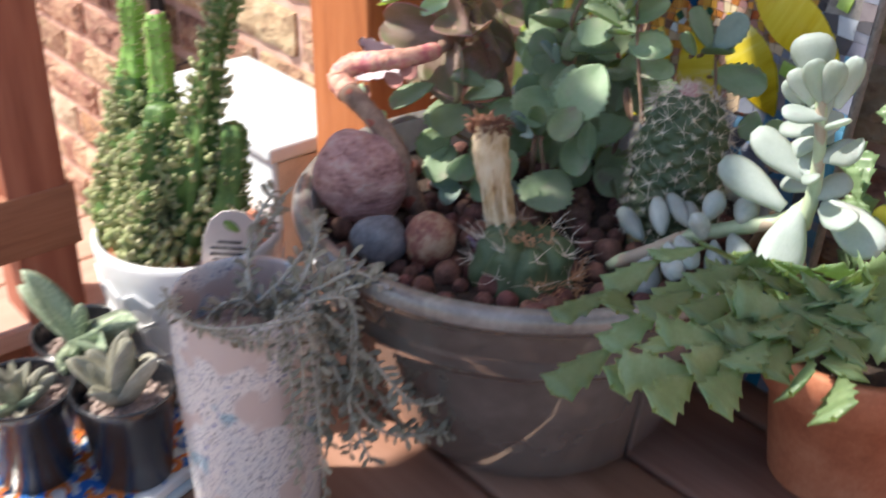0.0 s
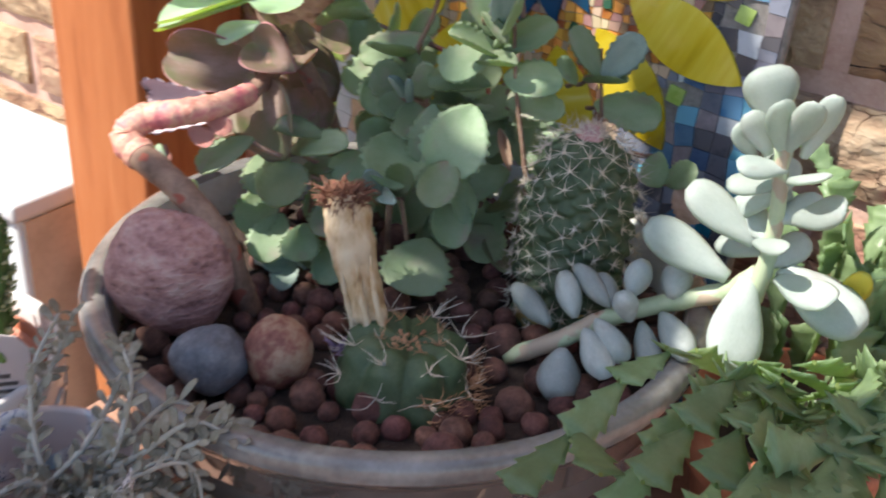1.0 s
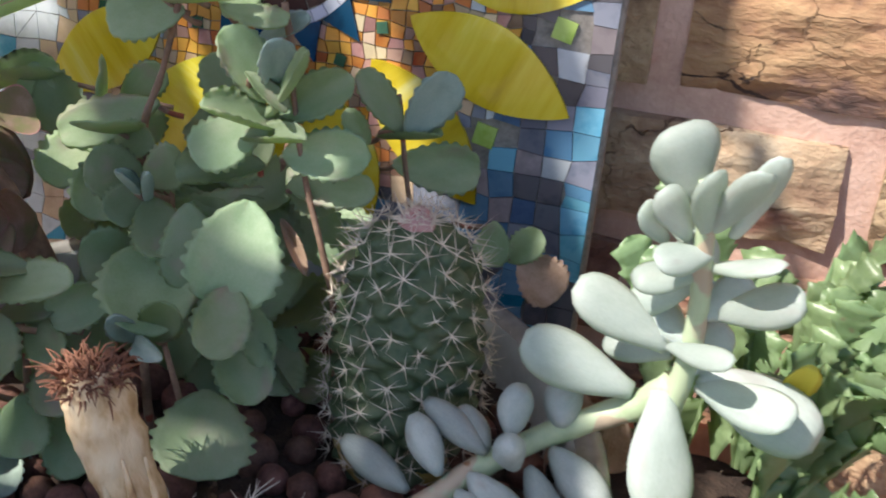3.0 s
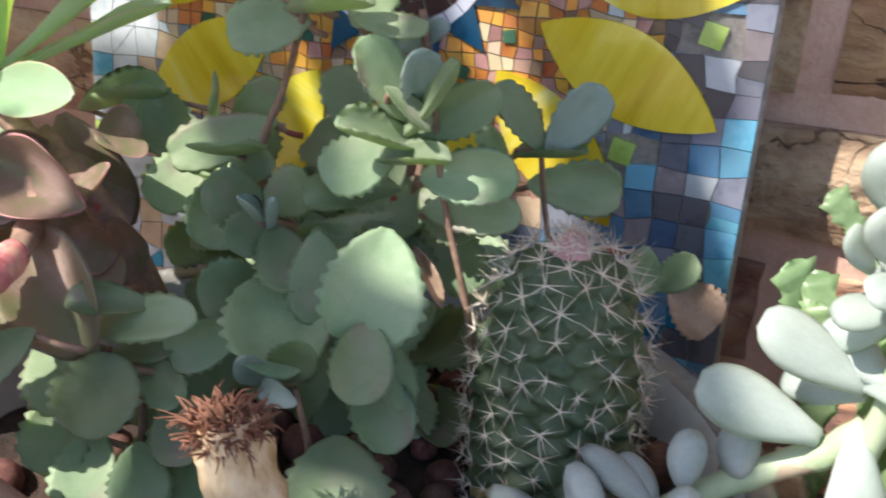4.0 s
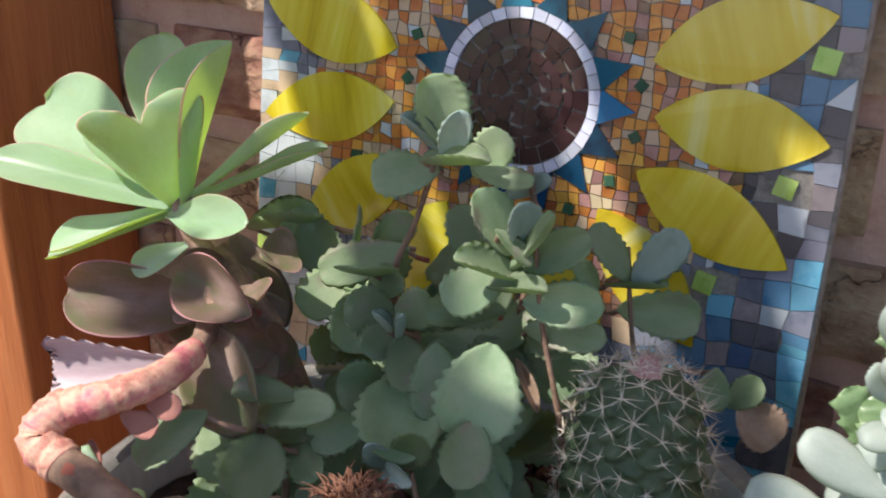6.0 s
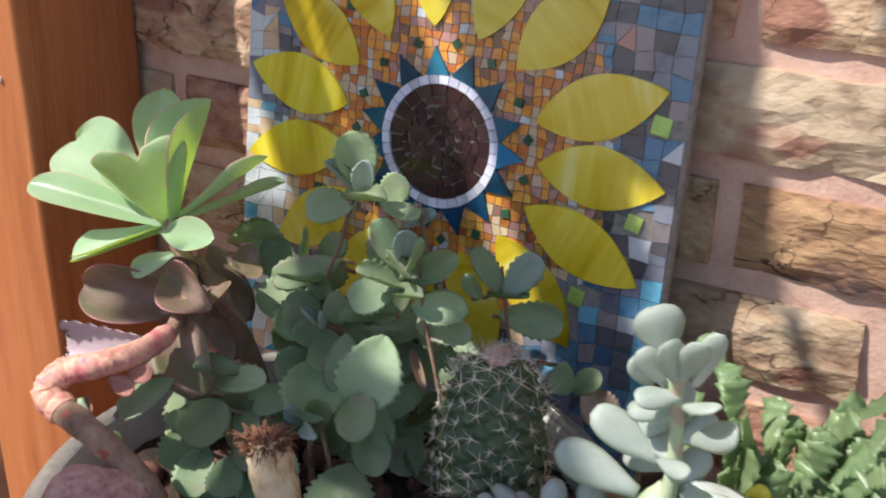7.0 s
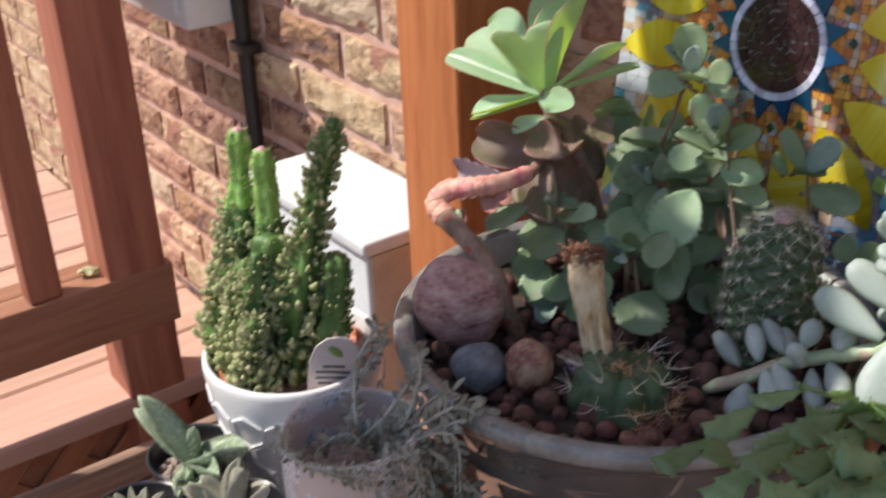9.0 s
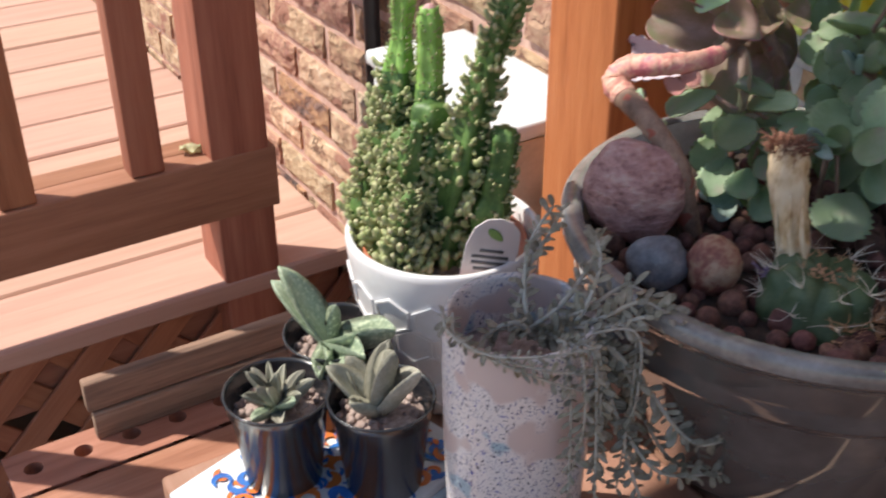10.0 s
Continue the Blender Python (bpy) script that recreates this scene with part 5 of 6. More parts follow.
T_WHITE = glaze("white_mirror_glass", (0.32, 0.36, 0.41), (0.45, 0.49, 0.54), 0.14)
GROUT = material("grey_grout", tones((0.17, 0.155, 0.145), (0.25, 0.23, 0.215), (0.32, 0.295, 0.275)), scale=200, rough=0.95, bump=0.6, fine=700, distance=0.001)
panel = thing("mosaic_panel", "rectangular glass mosaic panel with a yellow sunflower, leaning on the wall", "mosaic", pose(0.2725, -0.0335, 0.316, -8, 0, 0))
FX, FZ = -0.001, 0.0066      # middle of the flower on the panel
PW, PB, PT = 0.1478, 0.285, 0.27
part("board", box_bm(2 * PW, 0.01, PB + PT, 0.0015, 1, (0, 0.0052, (PT - PB) / 2)), GROUT, panel, "grey grouted backing board")
rm = random.Random(91)


def tessera(points, mat, name="tessera", thick=0.0011, lift=0.0):
    """One flat piece of glass from its outline in the panel's plane, front to -y."""
    n = len(points)
    v = [(x, -thick - lift, z) for x, z in points] + [(x, 0.0002, z) for x, z in points]
    f = [tuple(range(n))] + [((k + 1) % n, k, n + k, n + (k + 1) % n) for k in range(n)]
    me = mesh_of(name, v, f, False, [mat])
    bm = bmesh.new()
    bm.from_mesh(me)
    bmesh.ops.recalc_face_normals(bm, faces=list(bm.faces))
    bm.to_mesh(me)
    bm.free()
    return part(name, me, None, panel)


# petals, fifteen almond shapes
PETALS = []
for k, deg in enumerate((-1, 20.5, 47.3, 71.5, 97, 123.5, 147.5, 169, 192, 217, 241, 265, 289, 313.2, 336.3)):
    a = radians(deg)
    r0, r1 = 0.0672 + rm.uniform(-0.002, 0.003), 0.1425 + rm.uniform(-0.002, 0.003)
    w = 0.0174 + rm.uniform(-0.0008, 0.0008)
    PETALS.append((a, r0, r1, w))
    L_ = r1 - r0
    pts = []
    for q in range(25):
        t = q / 24
        pts.append((t * L_, w * math.sin(math.pi * t ** 0.95) ** 0.85 if 0 < t < 1 else 0.0))
    outline = pts + [(x, -y) for x, y in pts[-2:0:-1]]
    n = len(outline)
    v = [(x, -0.0028 + 0.0006 * (abs(y) / w) ** 2, y) for x, y in outline] + [(x, 0.0002, y) for x, y in outline]
    f = [tuple(range(n))[::-1]] + [(i, (i + 1) % n, n + (i + 1) % n, n + i) for i in range(n)]
    me = mesh_of("petal", v, f, False, [PETAL])
    bm = bmesh.new()
    bm.from_mesh(me)
    bmesh.ops.recalc_face_normals(bm, faces=list(bm.faces))
    bm.to_mesh(me)
    bm.free()
    part("petal", me, None, panel, "yellow streaked glass petal", pose(FX + r0 * math.cos(a), 0, FZ + r0 * math.sin(a), 0, -math.degrees(a), 0))


def in_petal(x, z, grow=0.0):
    for a, r0, r1, w in PETALS:
        u = x * math.cos(a) + z * math.sin(a)
        s = -x * math.sin(a) + z * math.cos(a)
        t = (u - r0 + grow) / (r1 - r0 + 2 * grow)
        if 0 < t < 1 and abs(s) < (w + grow) * math.sin(math.pi * t ** 0.95) ** 0.85:
            return True
    return False


def polar(r, a):
    return FX + r * math.cos(a), FZ + r * math.sin(a)


# dark centre: an outer course of squarish pieces round broken ones
for ra, rb_, n, loose in ((0.0, 0.0045, 3, 0.001), (0.0052, 0.0102, 7, 0.0012), (0.0109, 0.0158, 12, 0.0012), (0.0165, 0.0212, 16, 0.0011), (0.0219, 0.0262, 20, 0.0009), (0.0269, 0.034, 19, 0.0004)):
    o = rm.uniform(0, 1)
    for k in range(n):
        a0, a1 = 6.283185 * (k + o) / n, 6.283185 * (k + o + 0.9) / n
        j = lambda: rm.uniform(-loose, loose)
        pts = [(x + j(), z + j()) for x, z in (polar(ra, a0), polar(rb_, a0), polar(rb_, (a0 + a1) / 2), polar(rb_, a1), polar(ra, a1))]
        if ra == 0:
            pts = pts[:-1]
        o_ = tessera(pts, T_BROWN, "centre_piece")
        o_.rotation_euler = (radians(rm.uniform(-1.2, 1.2)), 0, radians(rm.uniform(-1.2, 1.2)))
for k in range(34):
    a0, a1 = 6.283185 * k / 34, 6.283185 * (k + 0.93) / 34
    tessera([polar(r, a) for r, a in ((0.0346, a0), (0.0398, a0), (0.0398, a1), (0.0346, a1))], T_RING, "ring_piece", 0.0022)
for k, (a, r0, r1, w) in enumerate(PETALS):
    tessera([polar(0.0404, a - 0.2), polar(0.0565, a), polar(0.0404, a + 0.2)], T_DEEP if k in (0, 4) else T_OCEAN if k in (1, 7) else T_TEAL, "triangle_piece", 0.0024)
    b = a + radians(12)
    tessera([polar(0.0555, b), polar(0.059, b + 0.06), polar(0.0625, b), polar(0.059, b - 0.06)], T_GREEN, "green_piece", 0.0023)

# field of small irregular tesserae between wandering joints; the nearest are single parts, the rest one joined part
field = {}
count = 0
STEP = 0.0112
rows_n, cols_n = int((PB + PT - 0.003) / STEP), int((2 * PW - 0.003) / STEP)
corners = {}


def corner(i, j):
    """A joint crossing on the half-step grid, moved about; those on the border stay."""
    if (i, j) not in corners:
        x = -PW + 0.0015 + i * (PW - 0.0015) / cols_n
        z = -PB + 0.0015 + j * (PB + PT - 0.003) / (2 * rows_n)
        k = 0.0011 if (i % 2 or j % 2) else 0.0017
        corners[i, j] = (x + (rm.uniform(-k, k) if 0 < i < 2 * cols_n else 0), z + (rm.uniform(-k, k) if 0 < j < 2 * rows_n else 0))
    return corners[i, j]


def tint(x, z, rad, q):
    """Which glass lies here: warm bits round the flower, pale left edge, blue and white right edge, slate field."""
    if rad < 0.112 + 0.016 * noise.noise((x * 40, z * 40, 0)):
        if x < -0.05:
            return T_TAN if q < 0.45 else T_ORANGE if q < 0.68 else T_WHITE if q < 0.76 else T_RUST if q < 0.97 else T_GREEN
        if rad > 0.088:
            return T_UMBER if q < 0.34 else T_PINK if q < 0.56 else T_TAN if q < 0.74 else T_ORANGE if q < 0.86 else T_RUST if q < 0.95 else T_WHITE
        return T_ORANGE if q < 0.46 else T_RUST if q < 0.62 else T_PINK if q < 0.76 else T_TAN if q < 0.88 else T_UMBER if q < 0.965 else T_WHITE
    if x < -PW + 0.024 and z < 0.07:
        return T_WHITE if q < 0.5 else T_TAN if q < 0.64 else T_SLATE if q < 0.84 else T_SKY if q < 0.94 else T_LIME
    if x < -0.07 and z < 0:
        return T_WHITE if q < 0.4 else T_TAN if q < 0.75 else T_SLATE if q < 0.92 else T_DEEP
    if x > 0.115 and z < -0.1:
        return T_BLUE if q < 0.4 else T_SLATE if q < 0.62 else T_OCEAN if q < 0.8 else T_SKY if q < 0.88 else T_BLACK
    if x > PW - 0.02 and z < -0.03:
        return T_SKY if q < 0.4 else T_WHITE if q < 0.62 else T_BLACK if q < 0.78 else T_SLATE
    return T_SLATE if q < 0.36 else T_MAUVE if q < 0.5 else T_BLUE if q < 0.72 else T_BLACK if q < 0.93 else T_PINK if q < 0.96 else T_WHITE if q < 0.975 else T_SKY


# a few lime squares set on their corners
LIMES = ((0.133, 0.039), (0.125, -0.0165), (0.097, -0.066), (-0.118, 0.118), (0.09, 0.15), (0.02, 0.2), (-0.06, 0.185))
for lx, lz in LIMES:
    w = rm.uniform(0.0062, 0.0072)
    tessera([(lx + w * math.cos(b), lz + w * math.sin(b)) for b in (w * 90 + 1.5708 * q for q in range(4))], T_LIME, "lime_piece", lift=0.0004)
for r in range(rows_n):
    for c in range(cols_n):
        i, j = 2 * c, 2 * r
        mx_, mz_ = corner(i + 1, j + 1)
        near = math.hypot(mx_ - FX, mz_ - FZ) < 0.118
        big = [(corner(i, j), corner(i + 2, j), corner(i + 2, j + 2), corner(i, j + 2))]
        if near:
            cells = [(corner(i + u, j + v), corner(i + u + 1, j + v), corner(i + u + 1, j + v + 1), corner(i + u, j + v + 1)) for u in (0, 1) for v in (0, 1)]
        elif rm.random() < 0.2:
            cells = [(corner(i, j), corner(i + 2, j), corner(i + 2, j + 1), corner(i, j + 1)), (corner(i, j + 1), corner(i + 2, j + 1), corner(i + 2, j + 2), corner(i, j + 2))]
        elif rm.random() < 0.08:
            cells = [(corner(i, j), corner(i + 2, j), corner(i + 2, j + 2)), (corner(i, j), corner(i + 2, j + 2), corner(i, j + 2))]
        else:
            cells = big
        for cell in cells:
            x, z = sum(p[0] for p in cell) / len(cell), sum(p[1] for p in cell) / len(cell)
            s = STEP / 2 if near else STEP
            rad = math.hypot(x - FX, z - FZ)
            if rad < 0.0405 or in_petal(x - FX, z - FZ, -s * 0.55) or any(abs(x - lx) + abs(z - lz) < 0.0112 for lx, lz in LIMES):
                continue
            k = 0.91 if near else 0.965
            pts = [(x + (px - x) * k, z + (pz - z) * k) for px, pz in cell]
            mat = tint(x, z, rad, rm.random())
            if count < 260 and (0.045 < rad < 0.1 or (x > 0.1 and -0.11 < z < 0.02)):
                tessera(pts, mat)
                count += 1
            else:
                _, fv, ff = field.setdefault(mat.name, (mat, [], []))
                b, n = len(fv), len(pts)
                tip_ = rm.uniform(0.0005, 0.0009)
                fv += [(px, -tip_ - rm.uniform(0, 0.0002), pz) for px, pz in pts] + [(px, 0.0002, pz) for px, pz in pts]
                ff += [tuple(b + q for q in range(n))] + [(b + (q + 1) % n, b + q, b + n + q, b + n + (q + 1) % n) for q in range(n)]
all_v, all_f, all_m, mats = [], [], [], []
for mat, fv, ff in field.values():
    b = len(all_v)
    all_v += fv
    all_f += [tuple(b + i for i in g) for g in ff]
    all_m += [len(mats)] * len(ff)
    mats.append(mat)
me = mesh_of("tesserae", all_v, all_f, False, mats)
me.polygons.foreach_set("material_index", all_m)
tagged(part("tesserae", me, None, panel, "small blue, grey and orange glass pieces"), kind="stuff")


# ---- holiday cactus in a terracotta pot ----
FROND = material("green_flat_stem_segments", tones((0.135, 0.21, 0.105), (0.2, 0.29, 0.15), (0.285, 0.385, 0.215)), scale=2.2, rough=0.36, bump=0.35, fine=18,
                 distance=0.0008, vary=0.26, through_light=0.3, glow=(0.58, 0.78, 0.28), spots=[((0.25, 0.17, 0.13), 2.6, 0.73)])
tpot = thing("terracotta_pot", "terracotta flower pot on the bench beside the glazed bowl", "pot", pose(0.487, -0.105, TABLE))
part("shell", lathe_bm([(0, 0), (0.038, 0), (0.04, 0.003), (0.049, 0.072), (0.055, 0.0725), (0.0575, 0.1), (0.0565, 0.102), (0.0515, 0.102), (0.05, 0.094), (0.048, 0.09)], 64, 0.01), TERRACOTTA, tpot)
part("soil", lathe_bm([(0.0, 0.094), (0.03, 0.0935), (0.0498, 0.09)], 40, 0.05), SOIL, tpot, "dark soil")
hol = thing("holiday_cactus", "spreading green holiday cactus with flat toothed stem segments", "plant")


def segment_mesh(seed):
    """A flat toothed stem segment along +x, one long."""
    v, f = [], []
    outline = [(0.0, 0.07), (0.14, 0.14), (0.3, 0.25), (0.4, 0.35), (0.41, 0.26), (0.52, 0.32), (0.66, 0.45), (0.67, 0.33), (0.78, 0.37), (0.93, 0.48), (0.93, 0.3), (0.97, 0.22), (1.0, 0.05)]
    for s in (1, -1):
        for x, w in outline:
            w *= 0.6
            for j, q in enumerate((-1, -0.5, 0, 0.5, 1)):
                th = (0.035 if q == 0 else 0.022 if abs(q) < 0.9 else 0.004)
                v.append((x, q * w, s * th + 0.06 * x * x + 0.1 * w * q * q + 0.02 * noise.noise((x * 3, q, seed))))
    n = len(outline) * 5
    for s in range(2):
        for i in range(len(outline) - 1):
            for j in range(4):
                a = s * n + i * 5 + j
                q = (a, a + 5, a + 6, a + 1)
                f.append(q if s == 0 else q[::-1])
    for i in range(len(outline) - 1):
        for j in (0, 4):
            a = i * 5 + j
            f.append((a, a + 5, a + 5 + n, a + n) if j else (a + n, a + 5 + n, a + 5, a))
    return mesh_of("segment", v, f, True, [FROND])


seg_shapes = [segment_mesh(k * 2.3) for k in range(4)]
rf = random.Random(41)
HEART = Vector((0.487, -0.105, 0.135))


def frond(tip, lift):
    """A chain of segments from the pot's middle over an arch to the tip."""
    t = Vector(tip)
    flat = t - HEART
    start = HEART + Vector((flat.x, flat.y, 0)).normalized() * 0.03
    mid = (start + t) / 2 + Vector((rf.uniform(-0.01, 0.01), rf.uniform(-0.01, 0.01), lift + max(0.0, 0.2 - (start.z + t.z) / 2)))
    if t.y < -0.2:
        mid.z = max(mid.z, 0.218)
    line = spline([start, mid, t], 10)
    dist = [0.0]
    for a, b in zip(line, line[1:]):
        dist.append(dist[-1] + (b - a).length)
    count = max(3, round(dist[-1] / 0.032))

    def at(s):
        for i in range(len(line) - 1):
            if dist[i + 1] >= s:
                return line[i].lerp(line[i + 1], (s - dist[i]) / max(1e-6, dist[i + 1] - dist[i]))
        return line[-1]
    for k in range(count):
        a, b = at(dist[-1] * k / count), at(dist[-1] * (k + 1) / count)
        d = b - a
        up = Vector((rf.uniform(-0.9, 0.9), -0.35 + rf.uniform(-0.7, 0.7), 1.0))
        if k >= count - 2:
            up = up + Vector((0.2, -0.5, 0))
        part("segment", rf.choice(seg_shapes), None, hol, at=leaf_at(a, d, up, d.length * 1.12, rf.uniform(0.82, 1.02), 1))
        if k >= 1 and rf.random() < 0.28:
            s = Vector((d.y, -d.x, rf.uniform(-0.01, 0.005))) * rf.choice((-1, 1)) + d * 0.9
            part("segment", rf.choice(seg_shapes), None, hol, at=leaf_at(b - d * 0.1, s, up, d.length * rf.uniform(0.75, 1.0), rf.uniform(0.95, 1.2), 1))


frond((0.458, -0.335, 0.221), 0.030)
frond((0.491, -0.370, 0.216), 0.030)
frond((0.525, -0.375, 0.240), 0.030)
frond((0.495, -0.320, 0.235), 0.030)
frond((0.553, -0.385, 0.250), 0.030)
frond((0.531, -0.330, 0.242), 0.030)
frond((0.566, -0.370, 0.252), 0.030)
frond((0.562, -0.330, 0.245), 0.030)
frond((0.544, -0.280, 0.241), 0.030)
frond((0.582, -0.340, 0.252), 0.030)
frond((0.576, -0.300, 0.247), 0.030)
frond((0.599, -0.340, 0.251), 0.030)
frond((0.482, -0.090, 0.229), 0.020)
frond((0.509, -0.120, 0.227), 0.020)
frond((0.504, -0.070, 0.222), 0.020)
frond((0.533, -0.100, 0.217), 0.020)
frond((0.528, -0.040, 0.230), 0.020)
frond((0.544, -0.060, 0.220), 0.020)
frond((0.562, -0.080, 0.217), 0.020)
frond((0.505, -0.130, 0.211), 0.020)
frond((0.550, -0.120, 0.219), 0.020)
frond((0.531, -0.130, 0.217), 0.020)
frond((0.574, -0.100, 0.213), 0.020)
frond((0.522, -0.080, 0.230), 0.020)
frond((0.566, -0.050, 0.216), 0.020)
frond((0.44, -0.075, 0.23), 0.014)
frond((0.45, -0.072, 0.226), 0.016)
frond((0.452, -0.085, 0.222), 0.02)
frond((0.465, -0.06, 0.24), 0.02)

for k in range(16):
    frond((rf.uniform(0.492, 0.585), rf.uniform(-0.14, -0.03), rf.uniform(0.185, 0.238)), rf.uniform(0.012, 0.026))

YELLOW_LEAF = material("yellow_dying_leaf", tones((0.6, 0.55, 0.06), (0.7, 0.66, 0.12)), scale=50, rough=0.5, bump=0.1, through_light=0.35)
part("yellow_leaf", leaf_mesh("yellow_leaf", YELLOW_LEAF, 0.022, 0.012, 0.001, 0.2, 0.1, 0, 0, "round", 8, 6, 2), None, hol, "yellowed dying leaf", leaf_at((0.505, -0.15, 0.222), (0.2, -0.1, 1), (0.3, -1, 0.2)))

# ---- white pot with tall knobbly cactus ----
wpot = thing("white_pot", "white ceramic pot with a raised honeycomb pattern", "pot", pose(0.146, -0.3625, TABLE))
part("shell", lathe_bm([(0, 0), (0.038, 0), (0.042, 0.004), (0.0475, 0.02), (0.0545, 0.06), (0.0592, 0.09), (0.0612, 0.106), (0.0624, 0.117), (0.062, 0.121), (0.0606, 0.1225), (0.0588, 0.1222), (0.0576, 0.12), (0.057, 0.11), (0.0545, 0.09), (0, 0.088)], 96), WHITE_CERAMIC, wpot)
# honeycomb ridges, one raised hexagon a cell
for row in range(4):
    zc = 0.0245 + row * 0.0208
    rr = 0.0475 + (zc - 0.02) * 0.175 if zc < 0.06 else 0.0545 + (zc - 0.06) * 0.157
    for k in range(14):
        a0 = 6.283185 * (k + 0.5 * (row % 2)) / 14
        hb = bmesh.new()
        pts_o, pts_i = [], []
        for q in range(6):
            ang = math.pi / 6 + q * math.pi / 3
            for store, s, lift in ((pts_o, 1.0, 0.0), (pts_i, 0.87, 0.0)):
                u, w = 0.0137 * s * math.cos(ang), 0.0137 * s * math.sin(ang)
                z = zc + w
                r = 0.0475 + (z - 0.02) * 0.175 if z < 0.06 else 0.0545 + (z - 0.06) * 0.157
                a = a0 + u / rr
                store.append((hb.verts.new(((r - 0.001) * math.cos(a), (r - 0.001) * math.sin(a), z)), hb.verts.new(((r + 0.0014) * math.cos(a), (r + 0.0014) * math.sin(a), z))))
        for q in range(6):
            n = (q + 1) % 6
            hb.faces.new((pts_o[q][1], pts_o[n][1], pts_i[n][1], pts_i[q][1]))
            hb.faces.new((pts_o[q][0], pts_o[n][0], pts_o[n][1], pts_o[q][1]))
            hb.faces.new((pts_i[n][0], pts_i[q][0], pts_i[q][1], pts_i[n][1]))
        bmesh.ops.recalc_face_normals(hb, faces=list(hb.faces))
        part("honeycomb_ridge", bm_mesh("honeycomb_ridge", hb, WHITE_CERAMIC, False), None, wpot)
ipot = thing("nursery_pot", "orange plastic nursery pot inside the white ceramic pot", "pot", pose(0.1465, -0.362, TABLE + 0.089))
part("shell", lathe_bm([(0.042, 0.0), (0.0495, 0.018), (0.0525, 0.0182), (0.0528, 0.0245), (0.0512, 0.0245), (0.0505, 0.018), (0.049, 0.012)], 56), ORANGE_PLASTIC, ipot)
part("soil", lathe_bm([(0.0, 0.018), (0.03, 0.017), (0.0493, 0.0125)], 40, 0.1), PALE_SOIL, ipot, "pale gritty soil")
KNOBBY = material("knobbly_green_cactus_skin", tones((0.05, 0.11, 0.03), (0.09, 0.175, 0.045), (0.16, 0.275, 0.075)), scale=70, rough=0.5, bump=0.3, fine=400, distance=0.0008, through_light=0.08, spots=[((0.3, 0.26, 0.13), 60, 0.68)])
KNOB_TIP = material("olive_cactus_knob", tones((0.2, 0.26, 0.09), (0.34, 0.36, 0.17), (0.52, 0.46, 0.3)), scale=200, rough=0.6, bump=0.2, vary=0.1)
col = thing("column_cactus", "cluster of tall knobbly green column cactus stems", "cactus")
rw = random.Random(51)


TIP_GREEN = material("smooth_light_green_cactus_tip", tones((0.18, 0.36, 0.07), (0.27, 0.48, 0.11), (0.35, 0.55, 0.17)), scale=70, rough=0.45, bump=0.2, fine=400, distance=0.0006, through_light=0.15, spots=[((0.55, 0.55, 0.4), 210, 0.68)])


def column(points, radius, knob=0.005, count=90, ribs=5, top=0.5, light=False):
    """One lumpy stem with flat ribs and rows of small knobs on them."""
    line = spline(points, 10)
    bm = bmesh.new()
    kn = bmesh.new()
    n = len(line)
    rings = []
    ph = rw.uniform(0, 6)
    for i, p in enumerate(line):
        d = (line[min(i + 1, n - 1)] - line[max(i - 1, 0)]).normalized()
        u = d.cross(Vector((0.3, 1, 0.1))).normalized()
        v = d.cross(u)
        t = i / (n - 1)
        r = radius * (0.9 + 0.6 * noise.noise((t * 5 + ph, ph, 0))) * (1 - (1 - top) * t ** 2) * (1 if t < 0.96 else 0.78)
        ring = []
        for k in range(20):
            a = 6.283185 * k / 20
            q = r * (0.68 + 0.42 * abs(math.cos(a * ribs / 2 + ph)))
            ring.append(bm.verts.new(p + (u * math.cos(a) + v * math.sin(a)) * q))
        rings.append(ring)
        if i and i < n - 1:
            for k in range(ribs):
                for _ in range(2 if rw.random() < min(1.0, 2.2 * count / (n * ribs)) else 1):
                    a = (2 * math.pi * k - 2 * ph) / ribs + rw.uniform(-0.6, 0.6)
                    o = (u * math.cos(a) + v * math.sin(a))
                    l = knob * rw.choice((0.7, 1.0, 1.3, 1.6, 2.0)) * (1 - 0.75 * t)
                    if light and t > 0.6:
                        l = 0.0019
                    b0 = p + o * r * 0.9 + d * rw.uniform(-0.003, 0.003)
                    tube_bm([b0, b0 + o * l * 0.75 + Vector((0, 0, 0.0006)), b0 + o * l * 1.15 + Vector((0, 0, l * 0.7))], [l * 0.28, l * 0.3, l * 0.2], 6, 2, bm=kn)
    for a, b in zip(rings, rings[1:]):
        for k in range(20):
            f = bm.faces.new((a[k], a[(k + 1) % 20], b[(k + 1) % 20], b[k]))
            f.material_index = 1 if light and rings.index(a) > 0.58 * n else 0
    bm.faces.new(rings[-1]).material_index = 1 if light else 0
    s = part("stem", bm, KNOBBY, col)
    s.data.materials.append(TIP_GREEN)
    tagged(part("knob_coat", kn, KNOB_TIP, s, "small olive knobs along the ribs"), kind="stuff")
    if light:
        part("tip", lathe_bm([(0.0, 0.0022), (0.002, 0.0018), (0.004, 0.0), (0.005, -0.003)], 16, 0.3, seed=ph), CROWN, s, "pinkish growing tip", Matrix.Translation(line[-1]))


column([(0.128, -0.385, 0.135), (0.122, -0.382, 0.18), (0.112, -0.375, 0.23), (0.107, -0.368, 0.268), (0.106, -0.365, 0.298)], 0.0125, 0.0055, 130, top=0.82, light=True)
column([(0.14, -0.375, 0.135), (0.135, -0.368, 0.2), (0.13, -0.362, 0.25), (0.127, -0.36, 0.289)], 0.0105, 0.004, 70, top=0.85, light=True)
